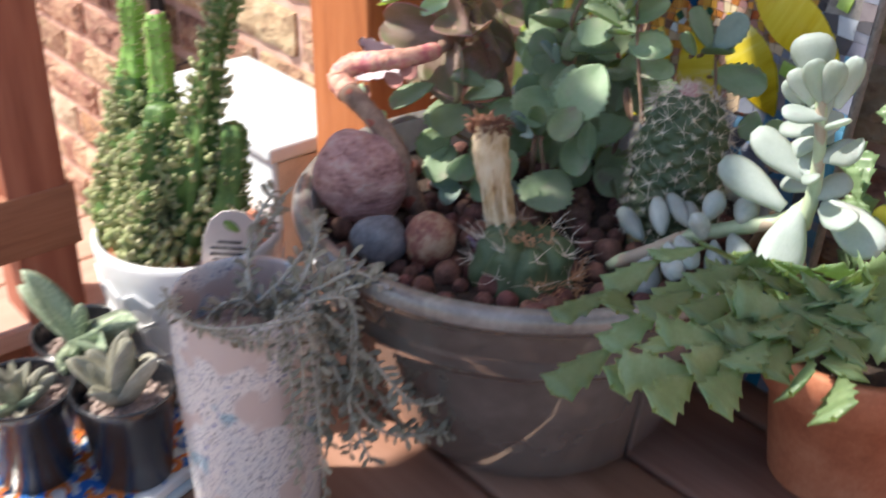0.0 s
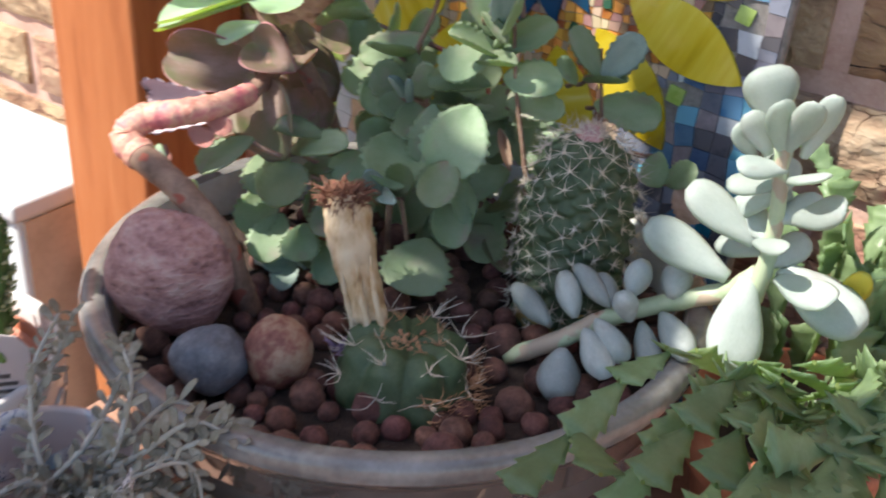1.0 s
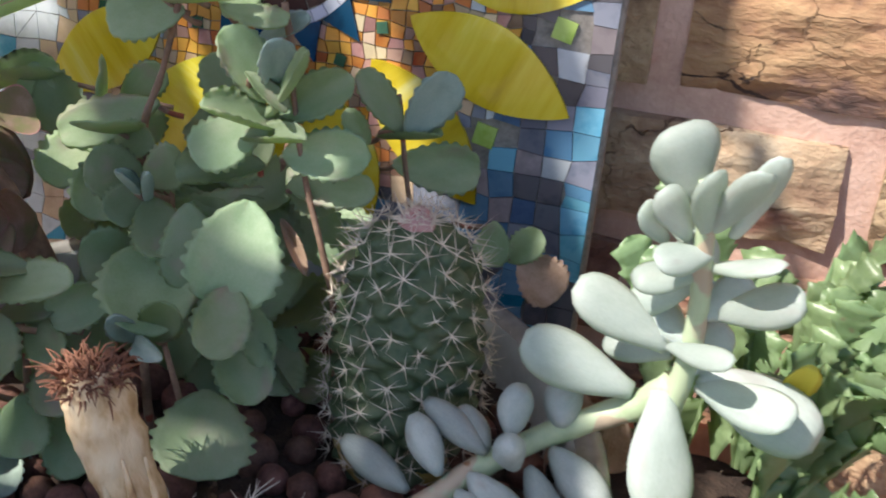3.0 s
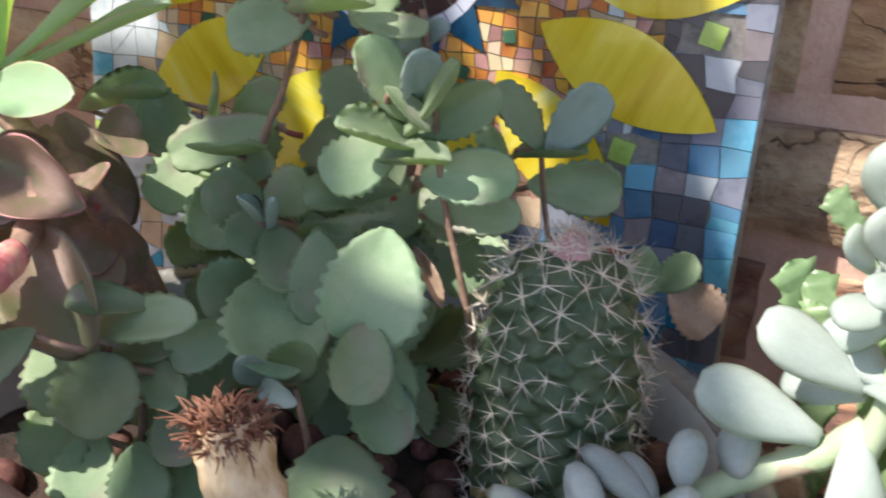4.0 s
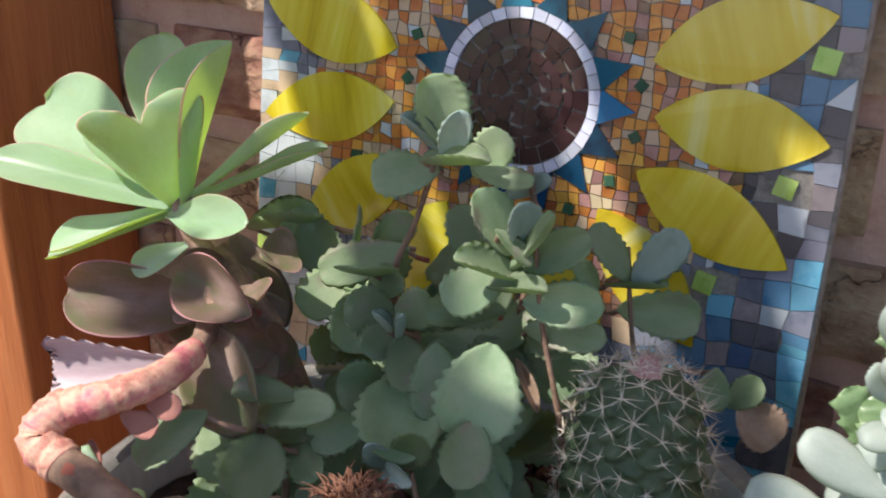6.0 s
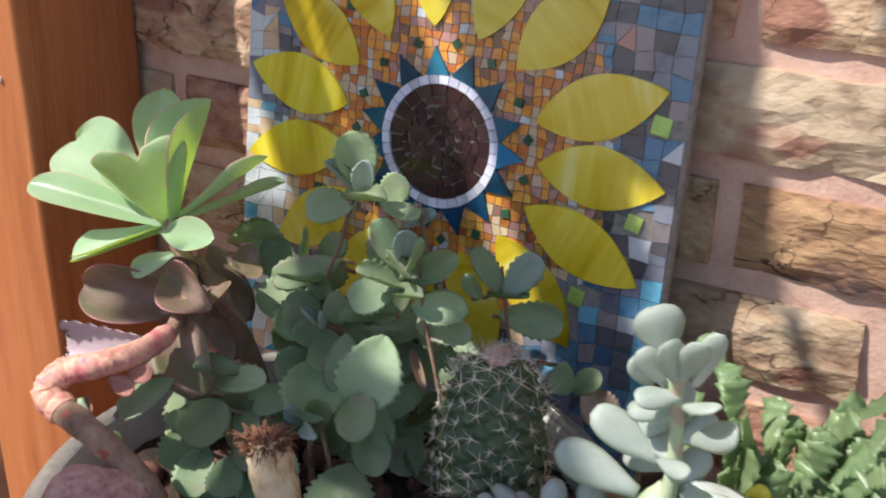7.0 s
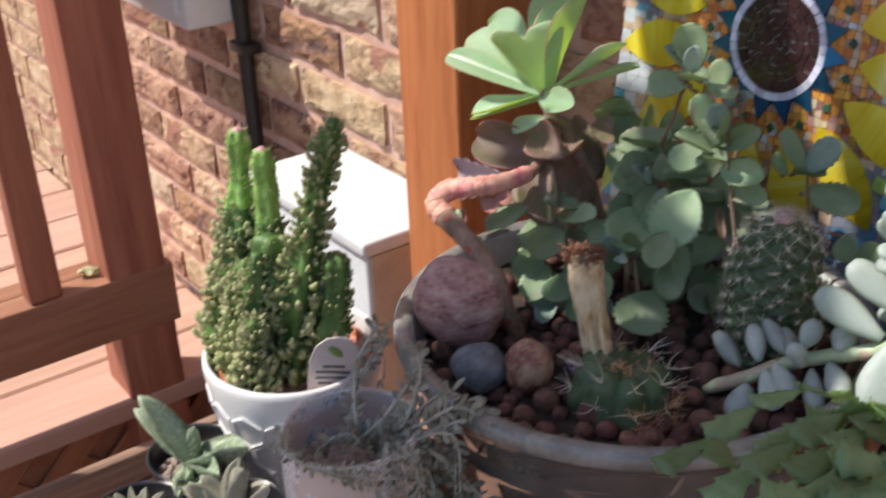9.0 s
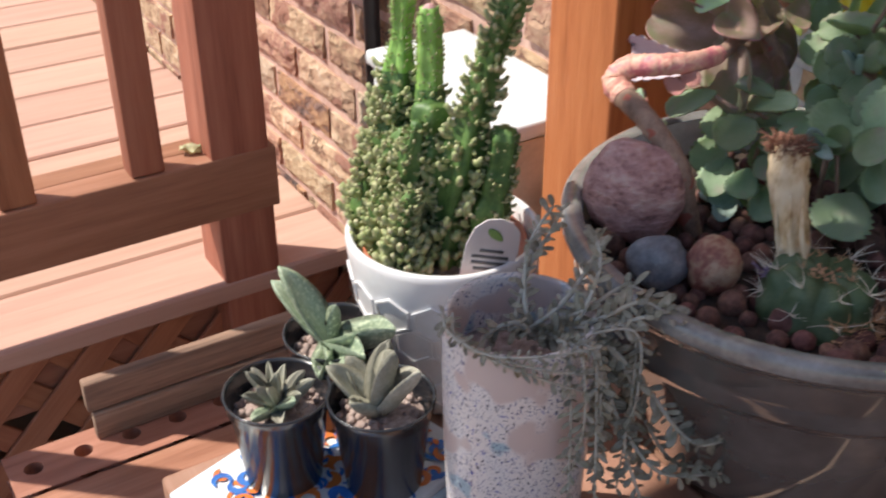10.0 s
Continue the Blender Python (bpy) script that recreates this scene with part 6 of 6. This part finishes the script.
column([(0.16, -0.37, 0.135), (0.161, -0.365, 0.18), (0.167, -0.357, 0.225), (0.175, -0.35, 0.268), (0.188, -0.346, 0.302), (0.196, -0.344, 0.325)], 0.014, 0.0055, 140, top=0.3)
column([(0.15, -0.392, 0.135), (0.149, -0.393, 0.16), (0.15, -0.389, 0.2), (0.153, -0.384, 0.232)], 0.009, 0.0055, 120)
column([(0.137, -0.395, 0.135), (0.133, -0.397, 0.165), (0.134, -0.392, 0.2), (0.138, -0.386, 0.222)], 0.009, 0.005, 110)
column([(0.118, -0.372, 0.135), (0.104, -0.372, 0.17), (0.094, -0.372, 0.205), (0.091, -0.37, 0.228)], 0.0105, 0.0055, 90, top=0.7)
column([(0.172, -0.355, 0.14), (0.18, -0.35, 0.18), (0.186, -0.347, 0.21), (0.188, -0.346, 0.232)], 0.0115, 0.003, 50, top=0.8)
column([(0.15, -0.375, 0.18), (0.147, -0.372, 0.21), (0.144, -0.37, 0.238)], 0.0125, 0.0035, 40, top=0.9)
column([(0.16, -0.398, 0.135), (0.162, -0.401, 0.15), (0.163, -0.4, 0.175), (0.165, -0.396, 0.195)], 0.008, 0.0065, 120)
column([(0.12, -0.395, 0.135), (0.112, -0.398, 0.155), (0.11, -0.396, 0.185), (0.113, -0.392, 0.205)], 0.009, 0.006, 110)
column([(0.142, -0.38, 0.16), (0.12, -0.385, 0.19), (0.118, -0.384, 0.22), (0.12, -0.38, 0.236)], 0.0095, 0.0065, 110, top=0.8)
lab = thing("plant_label", "rounded white plastic plant label stuck in the pot", "label")
LM = leaf_at((0.195, -0.366, 0.136), (0.2, 0.14, 1), (0.92, -0.42, -0.1), 1.12)
bm = bmesh.new()
outline = [(0.0, -0.013), (0.026, -0.0145), (0.037, -0.0125), (0.043, -0.007), (0.0445, 0.0), (0.043, 0.007), (0.037, 0.0125), (0.026, 0.0145), (0.0, 0.013)]
lo, hi = [bm.verts.new((x, y, -0.0004)) for x, y in outline], [bm.verts.new((x, y, 0.0004)) for x, y in outline]
bm.faces.new(hi), bm.faces.new(lo[::-1])
for k in range(len(outline)):
    bm.faces.new((lo[k], lo[(k + 1) % 9], hi[(k + 1) % 9], hi[k]))
bmesh.ops.recalc_face_normals(bm, faces=list(bm.faces))
plate = part("plate", bm_mesh("plate", bm, LABEL, False), None, lab, at=LM)
for x, w in ((0.0235, 0.013), (0.0195, 0.02), (0.0155, 0.019), (0.0115, 0.015)):
    part("print_bar", box_bm(0.0018, w, 0.0003, 0, centre=(x, 0, 0.0007)), INK, plate, "grey line of print")
part("printed_leaf", leaf_mesh("printed_leaf", INK_GREEN, 0.011, 0.0052, 0.0004, 0, 0, 0, 0, "oval", 8, 4, 1), None, plate, "green printed leaf mark", leaf_at((0.031, -0.004, 0.0008), (0.6, 0.8, 0), (0, 0, 1)))

# ---- speckled cylinder pot with a trailing plant ----
spot = thing("speckled_pot", "tall white ceramic pot speckled dark blue", "pot", pose(0.287, -0.4035, TABLE, 0, 0, 20))
bm = lathe_bm([(0, 0), (0.0335, 0), (0.0362, 0.003), (0.0375, 0.02), (0.0395, 0.07), (0.0402, 0.12), (0.0398, 0.149), (0.0388, 0.1525), (0.0372, 0.153), (0.0362, 0.1505), (0.0365, 0.12), (0.036, 0.1), (0, 0.1)], 80, 0.008)
part("shell", bm, SPECKLE, spot)
part("soil", lathe_bm([(0.0, 0.125), (0.02, 0.124), (0.0362, 0.121)], 32, 0.1), PALE_SOIL, spot, "pale soil")
SILVER = material("silvery_grey_green_leaf", tones((0.24, 0.225, 0.165), (0.335, 0.31, 0.24), (0.45, 0.415, 0.34)), scale=2, rough=0.75, bump=0.3, fine=20, distance=0.0004, vary=0.22, through_light=0.2)
SILVER_STEM = material("woolly_grey_stem", tones((0.34, 0.33, 0.28), (0.46, 0.45, 0.39)), scale=150, rough=0.9, bump=0.4)
trail = thing("trailing_plant", "trailing grey-green plant with small woolly paired leaves", "plant")
sil = [leaf_mesh("leaf", SILVER, 1.0, w, 0.06, 0.2, u, 0, 0, "round", 7, 4, s) for w, u, s in ((0.36, 0.05, 1), (0.3, -0.15, 2), (0.45, 0.15, 3))]
rt = random.Random(61)


def trailer(points, leaf=0.0098, gap=0.0034, r=0.0012):
    part("stem", tube_bm(points, [r * 1.2, r, r * 0.7], 6, 6), SILVER_STEM, trail, "thin woolly stem")
    line = spline(points, 12)
    run = 0.0
    for i in range(1, len(line)):
        run += (line[i] - line[i - 1]).length
        if run > gap:
            run = 0
            d = (line[i] - line[i - 1]).normalized()
            s = d.cross(Vector((rt.uniform(-1, 1), rt.uniform(-1, 1), rt.uniform(-1, 1)))).normalized()
            for q in (1, -1):
                way = s * q + d * rt.uniform(0.3, 0.9)
                part("leaf", rt.choice(sil), None, trail, at=leaf_at(line[i], way, Vector((0.3, -0.5, 1)) + s * 0.2, leaf * rt.uniform(0.55, 1.1), 1, 1))


trailer([(0.278, -0.402, 0.165), (0.264, -0.382, 0.190), (0.254, -0.362, 0.200), (0.245, -0.346, 0.208)], 0.009)
trailer([(0.284, -0.403, 0.165), (0.294, -0.382, 0.185), (0.276, -0.346, 0.195), (0.270, -0.339, 0.200)], 0.009)
trailer([(0.287, -0.398, 0.165), (0.305, -0.375, 0.185), (0.307, -0.347, 0.190), (0.343, -0.342, 0.180)], 0.011)
trailer([(0.287, -0.398, 0.165), (0.315, -0.375, 0.180), (0.330, -0.354, 0.188), (0.331, -0.340, 0.190)], 0.011)
trailer([(0.287, -0.398, 0.165), (0.314, -0.382, 0.175), (0.322, -0.374, 0.140), (0.330, -0.382, 0.090)])
trailer([(0.287, -0.398, 0.165), (0.314, -0.380, 0.178), (0.332, -0.364, 0.150), (0.339, -0.372, 0.120), (0.350, -0.366, 0.085)])
trailer([(0.285, -0.396, 0.165), (0.317, -0.377, 0.175), (0.335, -0.359, 0.150), (0.355, -0.337, 0.115), (0.358, -0.296, 0.110)])
trailer([(0.285, -0.396, 0.165), (0.316, -0.381, 0.172), (0.332, -0.371, 0.130), (0.350, -0.355, 0.100), (0.357, -0.315, 0.085)])
trailer([(0.293, -0.396, 0.170), (0.317, -0.380, 0.175), (0.318, -0.353, 0.130), (0.322, -0.343, 0.080)])
trailer([(0.293, -0.396, 0.170), (0.314, -0.381, 0.180), (0.317, -0.358, 0.145), (0.331, -0.327, 0.080), (0.344, -0.293, 0.075)])
trailer([(0.293, -0.396, 0.170), (0.315, -0.377, 0.185), (0.323, -0.354, 0.192), (0.344, -0.345, 0.185)], 0.011)
trailer([(0.293, -0.396, 0.170), (0.312, -0.386, 0.178), (0.317, -0.368, 0.150), (0.311, -0.363, 0.110)])
trailer([(0.290, -0.395, 0.165), (0.287, -0.407, 0.178), (0.282, -0.423, 0.170), (0.277, -0.434, 0.140)], 0.009)
trailer([(0.289, -0.397, 0.165), (0.274, -0.392, 0.185), (0.256, -0.376, 0.200), (0.252, -0.359, 0.215)], 0.009)
trailer([(0.292, -0.393, 0.165), (0.309, -0.383, 0.185), (0.294, -0.359, 0.200), (0.276, -0.349, 0.208)], 0.009)
trailer([(0.292, -0.393, 0.165), (0.286, -0.401, 0.172), (0.280, -0.415, 0.172)], 0.01)
trailer([(0.292, -0.396, 0.168), (0.309, -0.390, 0.175), (0.318, -0.378, 0.168)], 0.016)


for k in range(3):
    z = 0.185 - 0.003 * k
    a = rt.uniform(-0.004, 0.004)
    trailer([(0.266 + a, -0.435 + a, z), (0.29, -0.446 + a, z + 0.003), (0.314, -0.437 + a, z + 0.001), (0.329 + a, -0.414, z - 0.004 * k), (0.335 + a, -0.392, z - 0.01 * k)], 0.0065, 0.0045, 0.0008)
for k in range(6):
    x, y = 0.322 + rt.uniform(-0.004, 0.012), -0.395 + rt.uniform(-0.012, 0.03)
    trailer([(0.312, -0.398, 0.178), (x, y, 0.183), (x + 0.009, y - 0.002, 0.15), (x + 0.01 + rt.uniform(-0.006, 0.008), y - 0.004, 0.1 + rt.uniform(-0.025, 0.03))], 0.0075, 0.0042, 0.0008)


# ---- three small nursery pots with gasterias ----
GAST = material("spotted_gasteria_leaf", tones((0.18, 0.235, 0.16), (0.26, 0.325, 0.225), (0.35, 0.41, 0.3)), scale=2.5, rough=0.45, bump=0.3, fine=20, distance=0.0008,
                vary=0.2, spots=[((0.48, 0.54, 0.38), 16, 0.56)])
DULL = material("dull_grey_green_leaf", tones((0.2, 0.195, 0.155), (0.29, 0.28, 0.22), (0.39, 0.375, 0.31)), scale=2.5, rough=0.6, bump=0.3, fine=20, distance=0.0008, vary=0.25)
pot_profile = [(0, 0), (0.0215, 0), (0.0225, 0.0015), (0.0285, 0.055), (0.0302, 0.0555), (0.0308, 0.0625), (0.0315, 0.064), (0.0302, 0.0645), (0.0294, 0.062), (0.028, 0.054), (0.0265, 0.048)]
rg = random.Random(71)
TRAY = TABLE + 0.012
tongue = [leaf_mesh("leaf", m_, 1.0, 1.0, 0.13, c, u, 0, 0, "tongue", 12, 6, s) for m_, c, u, s in ((GAST, 0.2, 0.12, 1), (GAST, 0.3, 0.2, 2), (DULL, 0.25, 0.1, 3), (DULL, 0.3, 0.25, 4))]


def nursery(x, y, label, plant_name, plant_label, leaves):
    p = thing("nursery_pot", label, "pot", pose(x, y, TRAY, 0, 0, rg.uniform(0, 90)), group="small nursery pots")
    part("shell", lathe_bm(pot_profile, 40), BLACK_POT, p)
    part("soil", lathe_bm([(0.0, 0.0525), (0.015, 0.0515), (0.0262, 0.048)], 28, 0.15), PALE_SOIL, p, "pale gritty soil")
    g = thing(plant_name, plant_label, "plant", pose(x, y, TRAY + 0.05))
    for way, size, width, k in leaves:
        d = Vector(way).normalized()
        up = Vector((-d.x * 0.4, -d.y * 0.4, 1.0)) + Vector((0, -0.3, 0))
        part("leaf", tongue[k], None, g, at=leaf_at(d * 0.003, d, up, size * 1.06, width / size, 1))
    grit = bmesh.new()
    for k in range(90):
        a, q = rg.uniform(0, 6.28), 0.025 * math.sqrt(rg.random())
        bmesh.ops.create_icosphere(grit, subdivisions=1, radius=rg.uniform(0.001, 0.0034), matrix=pose(q * math.cos(a), q * math.sin(a), 0.0515, rg.uniform(0, 90)))
    tagged(part("grit", grit, PALE_SOIL, p, "coarse grit"), kind="stuff")


nursery(0.187, -0.5, "small black plastic nursery pot on the patterned tile", "haworthia", "small withered grey-green rosette in gritty soil",
        [((0.3, -0.6, 0.9), 0.026, 0.01, 2), ((0.8, 0.1, 0.6), 0.025, 0.011, 0), ((0.6, -0.8, 0.35), 0.027, 0.01, 0), ((-0.5, 0.5, 0.8), 0.022, 0.008, 2), ((-0.8, -0.2, 0.5), 0.024, 0.009, 3), ((0.1, 0.8, 0.9), 0.024, 0.009, 2), ((-0.3, -0.9, 0.4), 0.02, 0.009, 3), ((0.9, -0.3, 0.25), 0.024, 0.011, 2), ((-0.2, 0.3, 1), 0.02, 0.008, 3), ((0.5, -0.4, 1), 0.024, 0.007, 2), ((-0.6, -0.6, 0.8), 0.026, 0.006, 3), ((0.4, 0.7, 0.5), 0.026, 0.007, 3), ((-0.9, 0.2, 0.9), 0.024, 0.006, 2), ((0.9, 0.5, 0.7), 0.022, 0.007, 3)])
nursery(0.223, -0.452, "small black plastic nursery pot beside the speckled pot", "gasteria", "gasteria with broad upright grey-green leaves",
        [((0.25, 0.15, 1.0), 0.046, 0.022, 2), ((-0.15, 0.3, 1.0), 0.042, 0.02, 2), ((-0.5, -0.5, 0.45), 0.038, 0.02, 3), ((0.5, 0.35, 0.8), 0.042, 0.02, 2), ((-0.75, -0.2, 0.6), 0.034, 0.018, 3), ((0.1, -0.5, 0.3), 0.026, 0.016, 3)])
nursery(0.152, -0.446, "small black plastic nursery pot behind two others", "gasteria", "gasteria with long spotted tongue leaves spread sideways",
        [((-0.45, -0.35, 0.75), 0.058, 0.022, 0), ((-0.62, -0.35, 0.5), 0.052, 0.02, 0), ((0.75, 0.3, 0.4), 0.058, 0.02, 1), ((0.85, -0.05, 0.3), 0.055, 0.017, 1), ((0.85, -0.3, 0.22), 0.052, 0.015, 0), ((0.8, -0.55, 0.12), 0.045, 0.014, 1), ((0.15, 0.2, 1), 0.03, 0.012, 1)])

# patterned tile under the small pots, on a pale blue tray
CORNER = pose(0.166, -0.549, 0, 0, 0, 17)
tray = thing("tray", "pale blue enamelled tray at the bench corner", "tray", CORNER)
rail_board("base", -0.012, 0.114, -0.012, 0.139, TABLE + 0.0005, TABLE + 0.005, TABLE_BLUE, tray, 0.002)
tile = thing("patterned_tile", "square white tile with orange and blue swirls", "tile", CORNER)
rail_board("body", 0.0, 0.11, 0.0, 0.135, TABLE + 0.0055, TRAY, TILE_WHITE, tile, 0.0015)
rp = random.Random(81)
for k in range(200):
    cx, cy = 0.005 + 0.1 * rp.random(), 0.005 + 0.125 * rp.random()
    a0, R0 = rp.uniform(0, 6.28), rp.uniform(0.003, 0.0065)
    bm = bmesh.new()
    n = 12
    sweep = rp.uniform(2.5, 4.8)
    w = rp.uniform(0.0014, 0.003)
    vin, vout = [], []
    for q in range(n + 1):
        a = a0 + sweep * q / n
        ww = w * math.sin(math.pi * (0.1 + 0.8 * q / n))
        for store, r in ((vin, R0 - ww), (vout, R0 + ww)):
            store.append(bm.verts.new((min(max(cx + r * math.cos(a), 0.0015), 0.1085), min(max(cy + r * math.sin(a), 0.0015), 0.1335), TRAY + 0.0003 + 0.00001 * k)))
    for q in range(n):
        bm.faces.new((vin[q], vout[q], vout[q + 1], vin[q + 1]))
    part("swirl", bm_mesh("swirl", bm, TILE_ORANGE if k % 2 else TILE_BLUE, False), None, tile)

# ---- old boards below the deck edge ----
crate = thing("old_boards", "weathered boards of an old crate lying by the deck", "boards")
rail_board("lath", -0.512, -0.494, -0.49, -0.17, -0.395, -0.352, OLD_WOOD, crate, 0.003)
rail_board("lath", -0.508, -0.492, -0.485, -0.1, -0.4395, -0.399, OLD_WOOD, crate, 0.003)
drilled = thing("drilled_board", "reddish-brown board with a row of round holes", "board")
bm = bmesh.new()


def holed_cell(bm, x0, x1, y0, y1, cx, cy, r, z1, z0, n=16):
    """A plate cell with a round hole through it."""
    for z, flip in ((z1, False), (z0, True)):
        inner = [bm.verts.new((cx + r * math.cos(6.283185 * k / n), cy + r * math.sin(6.283185 * k / n), z)) for k in range(n)]
        outer = []
        for k in range(n):
            c, s = math.cos(6.283185 * k / n), math.sin(6.283185 * k / n)
            q = 1 / max(abs(c), abs(s))
            outer.append(bm.verts.new(((x0 + x1) / 2 + c * q * (x1 - x0) / 2, (y0 + y1) / 2 + s * q * (y1 - y0) / 2, z)))
        for k in range(n):
            f = (inner[k], outer[k], outer[(k + 1) % n], inner[(k + 1) % n])
            bm.faces.new(f[::-1] if flip else f)
        if not flip:
            top = inner
    low_ = [bm.verts.new((v.co.x, v.co.y, z0)) for v in top]
    for k in range(n):
        bm.faces.new((top[k], top[(k + 1) % n], low_[(k + 1) % n], low_[k]))


for k in range(8):
    y = -0.6 + 0.062 * k
    holed_cell(bm, -0.521, -0.44, y, y + 0.062, -0.484, y + 0.031, 0.012, -0.44, -0.475)
bmesh.ops.remove_doubles(bm, verts=list(bm.verts), dist=1e-4)
part("plate", bm_mesh("plate", bm, STAIN_Y, False), None, drilled)
rail_board("edge", -0.4395, -0.22, -0.6, -0.1, -0.478, -0.444, STAIN_Y, drilled, 0.004)


# ---- bricks of the wall, last ----
def brick_mesh(name, length, mat, seed):
    """One rough-faced brick: front to -y, uneven face and edges."""
    nx, nz = 12, 5
    h = COURSE - JOINT
    v, f = [], []
    for j in range(nz + 1):
        for i in range(nx + 1):
            e = 0.0035 if i in (0, nx) or j in (0, nz) else 0.0
            x = (i / nx - 0.5) * (length - JOINT)
            z = (j / nz - 0.5) * h
            v.append((x + 0.0022 * noise.noise((i, j, seed)), e + 0.0034 * noise.noise((i * 0.55, j * 0.8, seed + 9.5)) + 0.002 * noise.noise((i * 1.3, j * 1.7, seed + 3.5)), z + 0.0018 * noise.noise((i, j + 40, seed))))
    for j in range(nz):
        for i in range(nx):
            a = j * (nx + 1) + i
            f.append((a, a + 1, a + nx + 2, a + nx + 1))
    n = len(v)
    rim = [i for i in range(nx + 1)] + [(j + 1) * (nx + 1) - 1 for j in range(1, nz + 1)] + [nz * (nx + 1) + i for i in range(nx - 1, -1, -1)] + [j * (nx + 1) for j in range(nz - 1, 0, -1)]
    for i in rim:
        v.append((v[i][0], 0.03, v[i][2]))
    m = len(rim)
    for k in range(m):
        f.append((rim[(k + 1) % m], rim[k], n + k, n + (k + 1) % m))
    return mesh_of(name, v, f, False, [mat])


rb = random.Random(5)
shapes = [brick_mesh("brick", BRICK_L, BRICK_RED if k % 5 in (1, 3) else BRICK, k * 7.7) for k in range(9)]
burnt = [brick_mesh("brick", BRICK_L, BRICK_BURNT, 80 + k * 5.3) for k in range(2)]
pale = [brick_mesh("brick", BRICK_L, BRICK_PALE, 95 + k * 5.3) for k in range(2)]
far_v, far_f = [], []
k0, k1 = math.ceil((WALL_Z0 - BED) / COURSE) + 1, math.floor((WALL_Z1 - BED) / COURSE)
for c in range(k0, k1):
    zc = BED + c * COURSE - (COURSE - JOINT) / 2
    first = 0.436 + (0.0 if c % 2 else 0.092) + BRICK_L / 2
    n0 = math.ceil((WALL_X0 + 0.11 - first) / BRICK_L)
    n1 = math.floor((WALL_X1 - 0.11 - first) / BRICK_L)
    for n in range(n0, n1 + 1):
        x = first + n * BRICK_L + rb.uniform(-0.002, 0.002)
        me = rb.choice(shapes)
        if (7 * c + 5 * n - 7) % 13 == 0:
            me = burnt[n % 2]
        elif (5 * c + 3 * n - 7) % 11 == 0:
            me = pale[n % 2]
        y = rb.uniform(-0.0015, 0.002)
        if -1.25 < x < 0.95 and -0.55 < zc < 0.72:
            o = new("brick", me)
            o.parent = wall_north
            o.matrix_basis = pose(x, y, zc + rb.uniform(-0.001, 0.001), 0, rb.uniform(-0.4, 0.4), rb.uniform(-0.5, 0.5))
        else:
            h, l = (COURSE - JOINT) / 2, (BRICK_L - JOINT) / 2
            b = len(far_v)
            far_v += [(x - l, y, zc - h), (x + l, y, zc - h), (x + l, y, zc + h), (x - l, y, zc + h), (x - l, 0.02, zc - h), (x + l, 0.02, zc - h), (x + l, 0.02, zc + h), (x - l, 0.02, zc + h)]
            far_f += [tuple(b + q for q in f) for f in ((0, 1, 2, 3), (0, 4, 5, 1), (1, 5, 6, 2), (2, 6, 7, 3), (3, 7, 4, 0))]
rest = new("bricks_far", mesh_of("bricks_far", far_v, far_f, False, [BRICK]))
rest.parent = wall_north
tagged(rest, "further bricks of the same wall", kind="stuff")
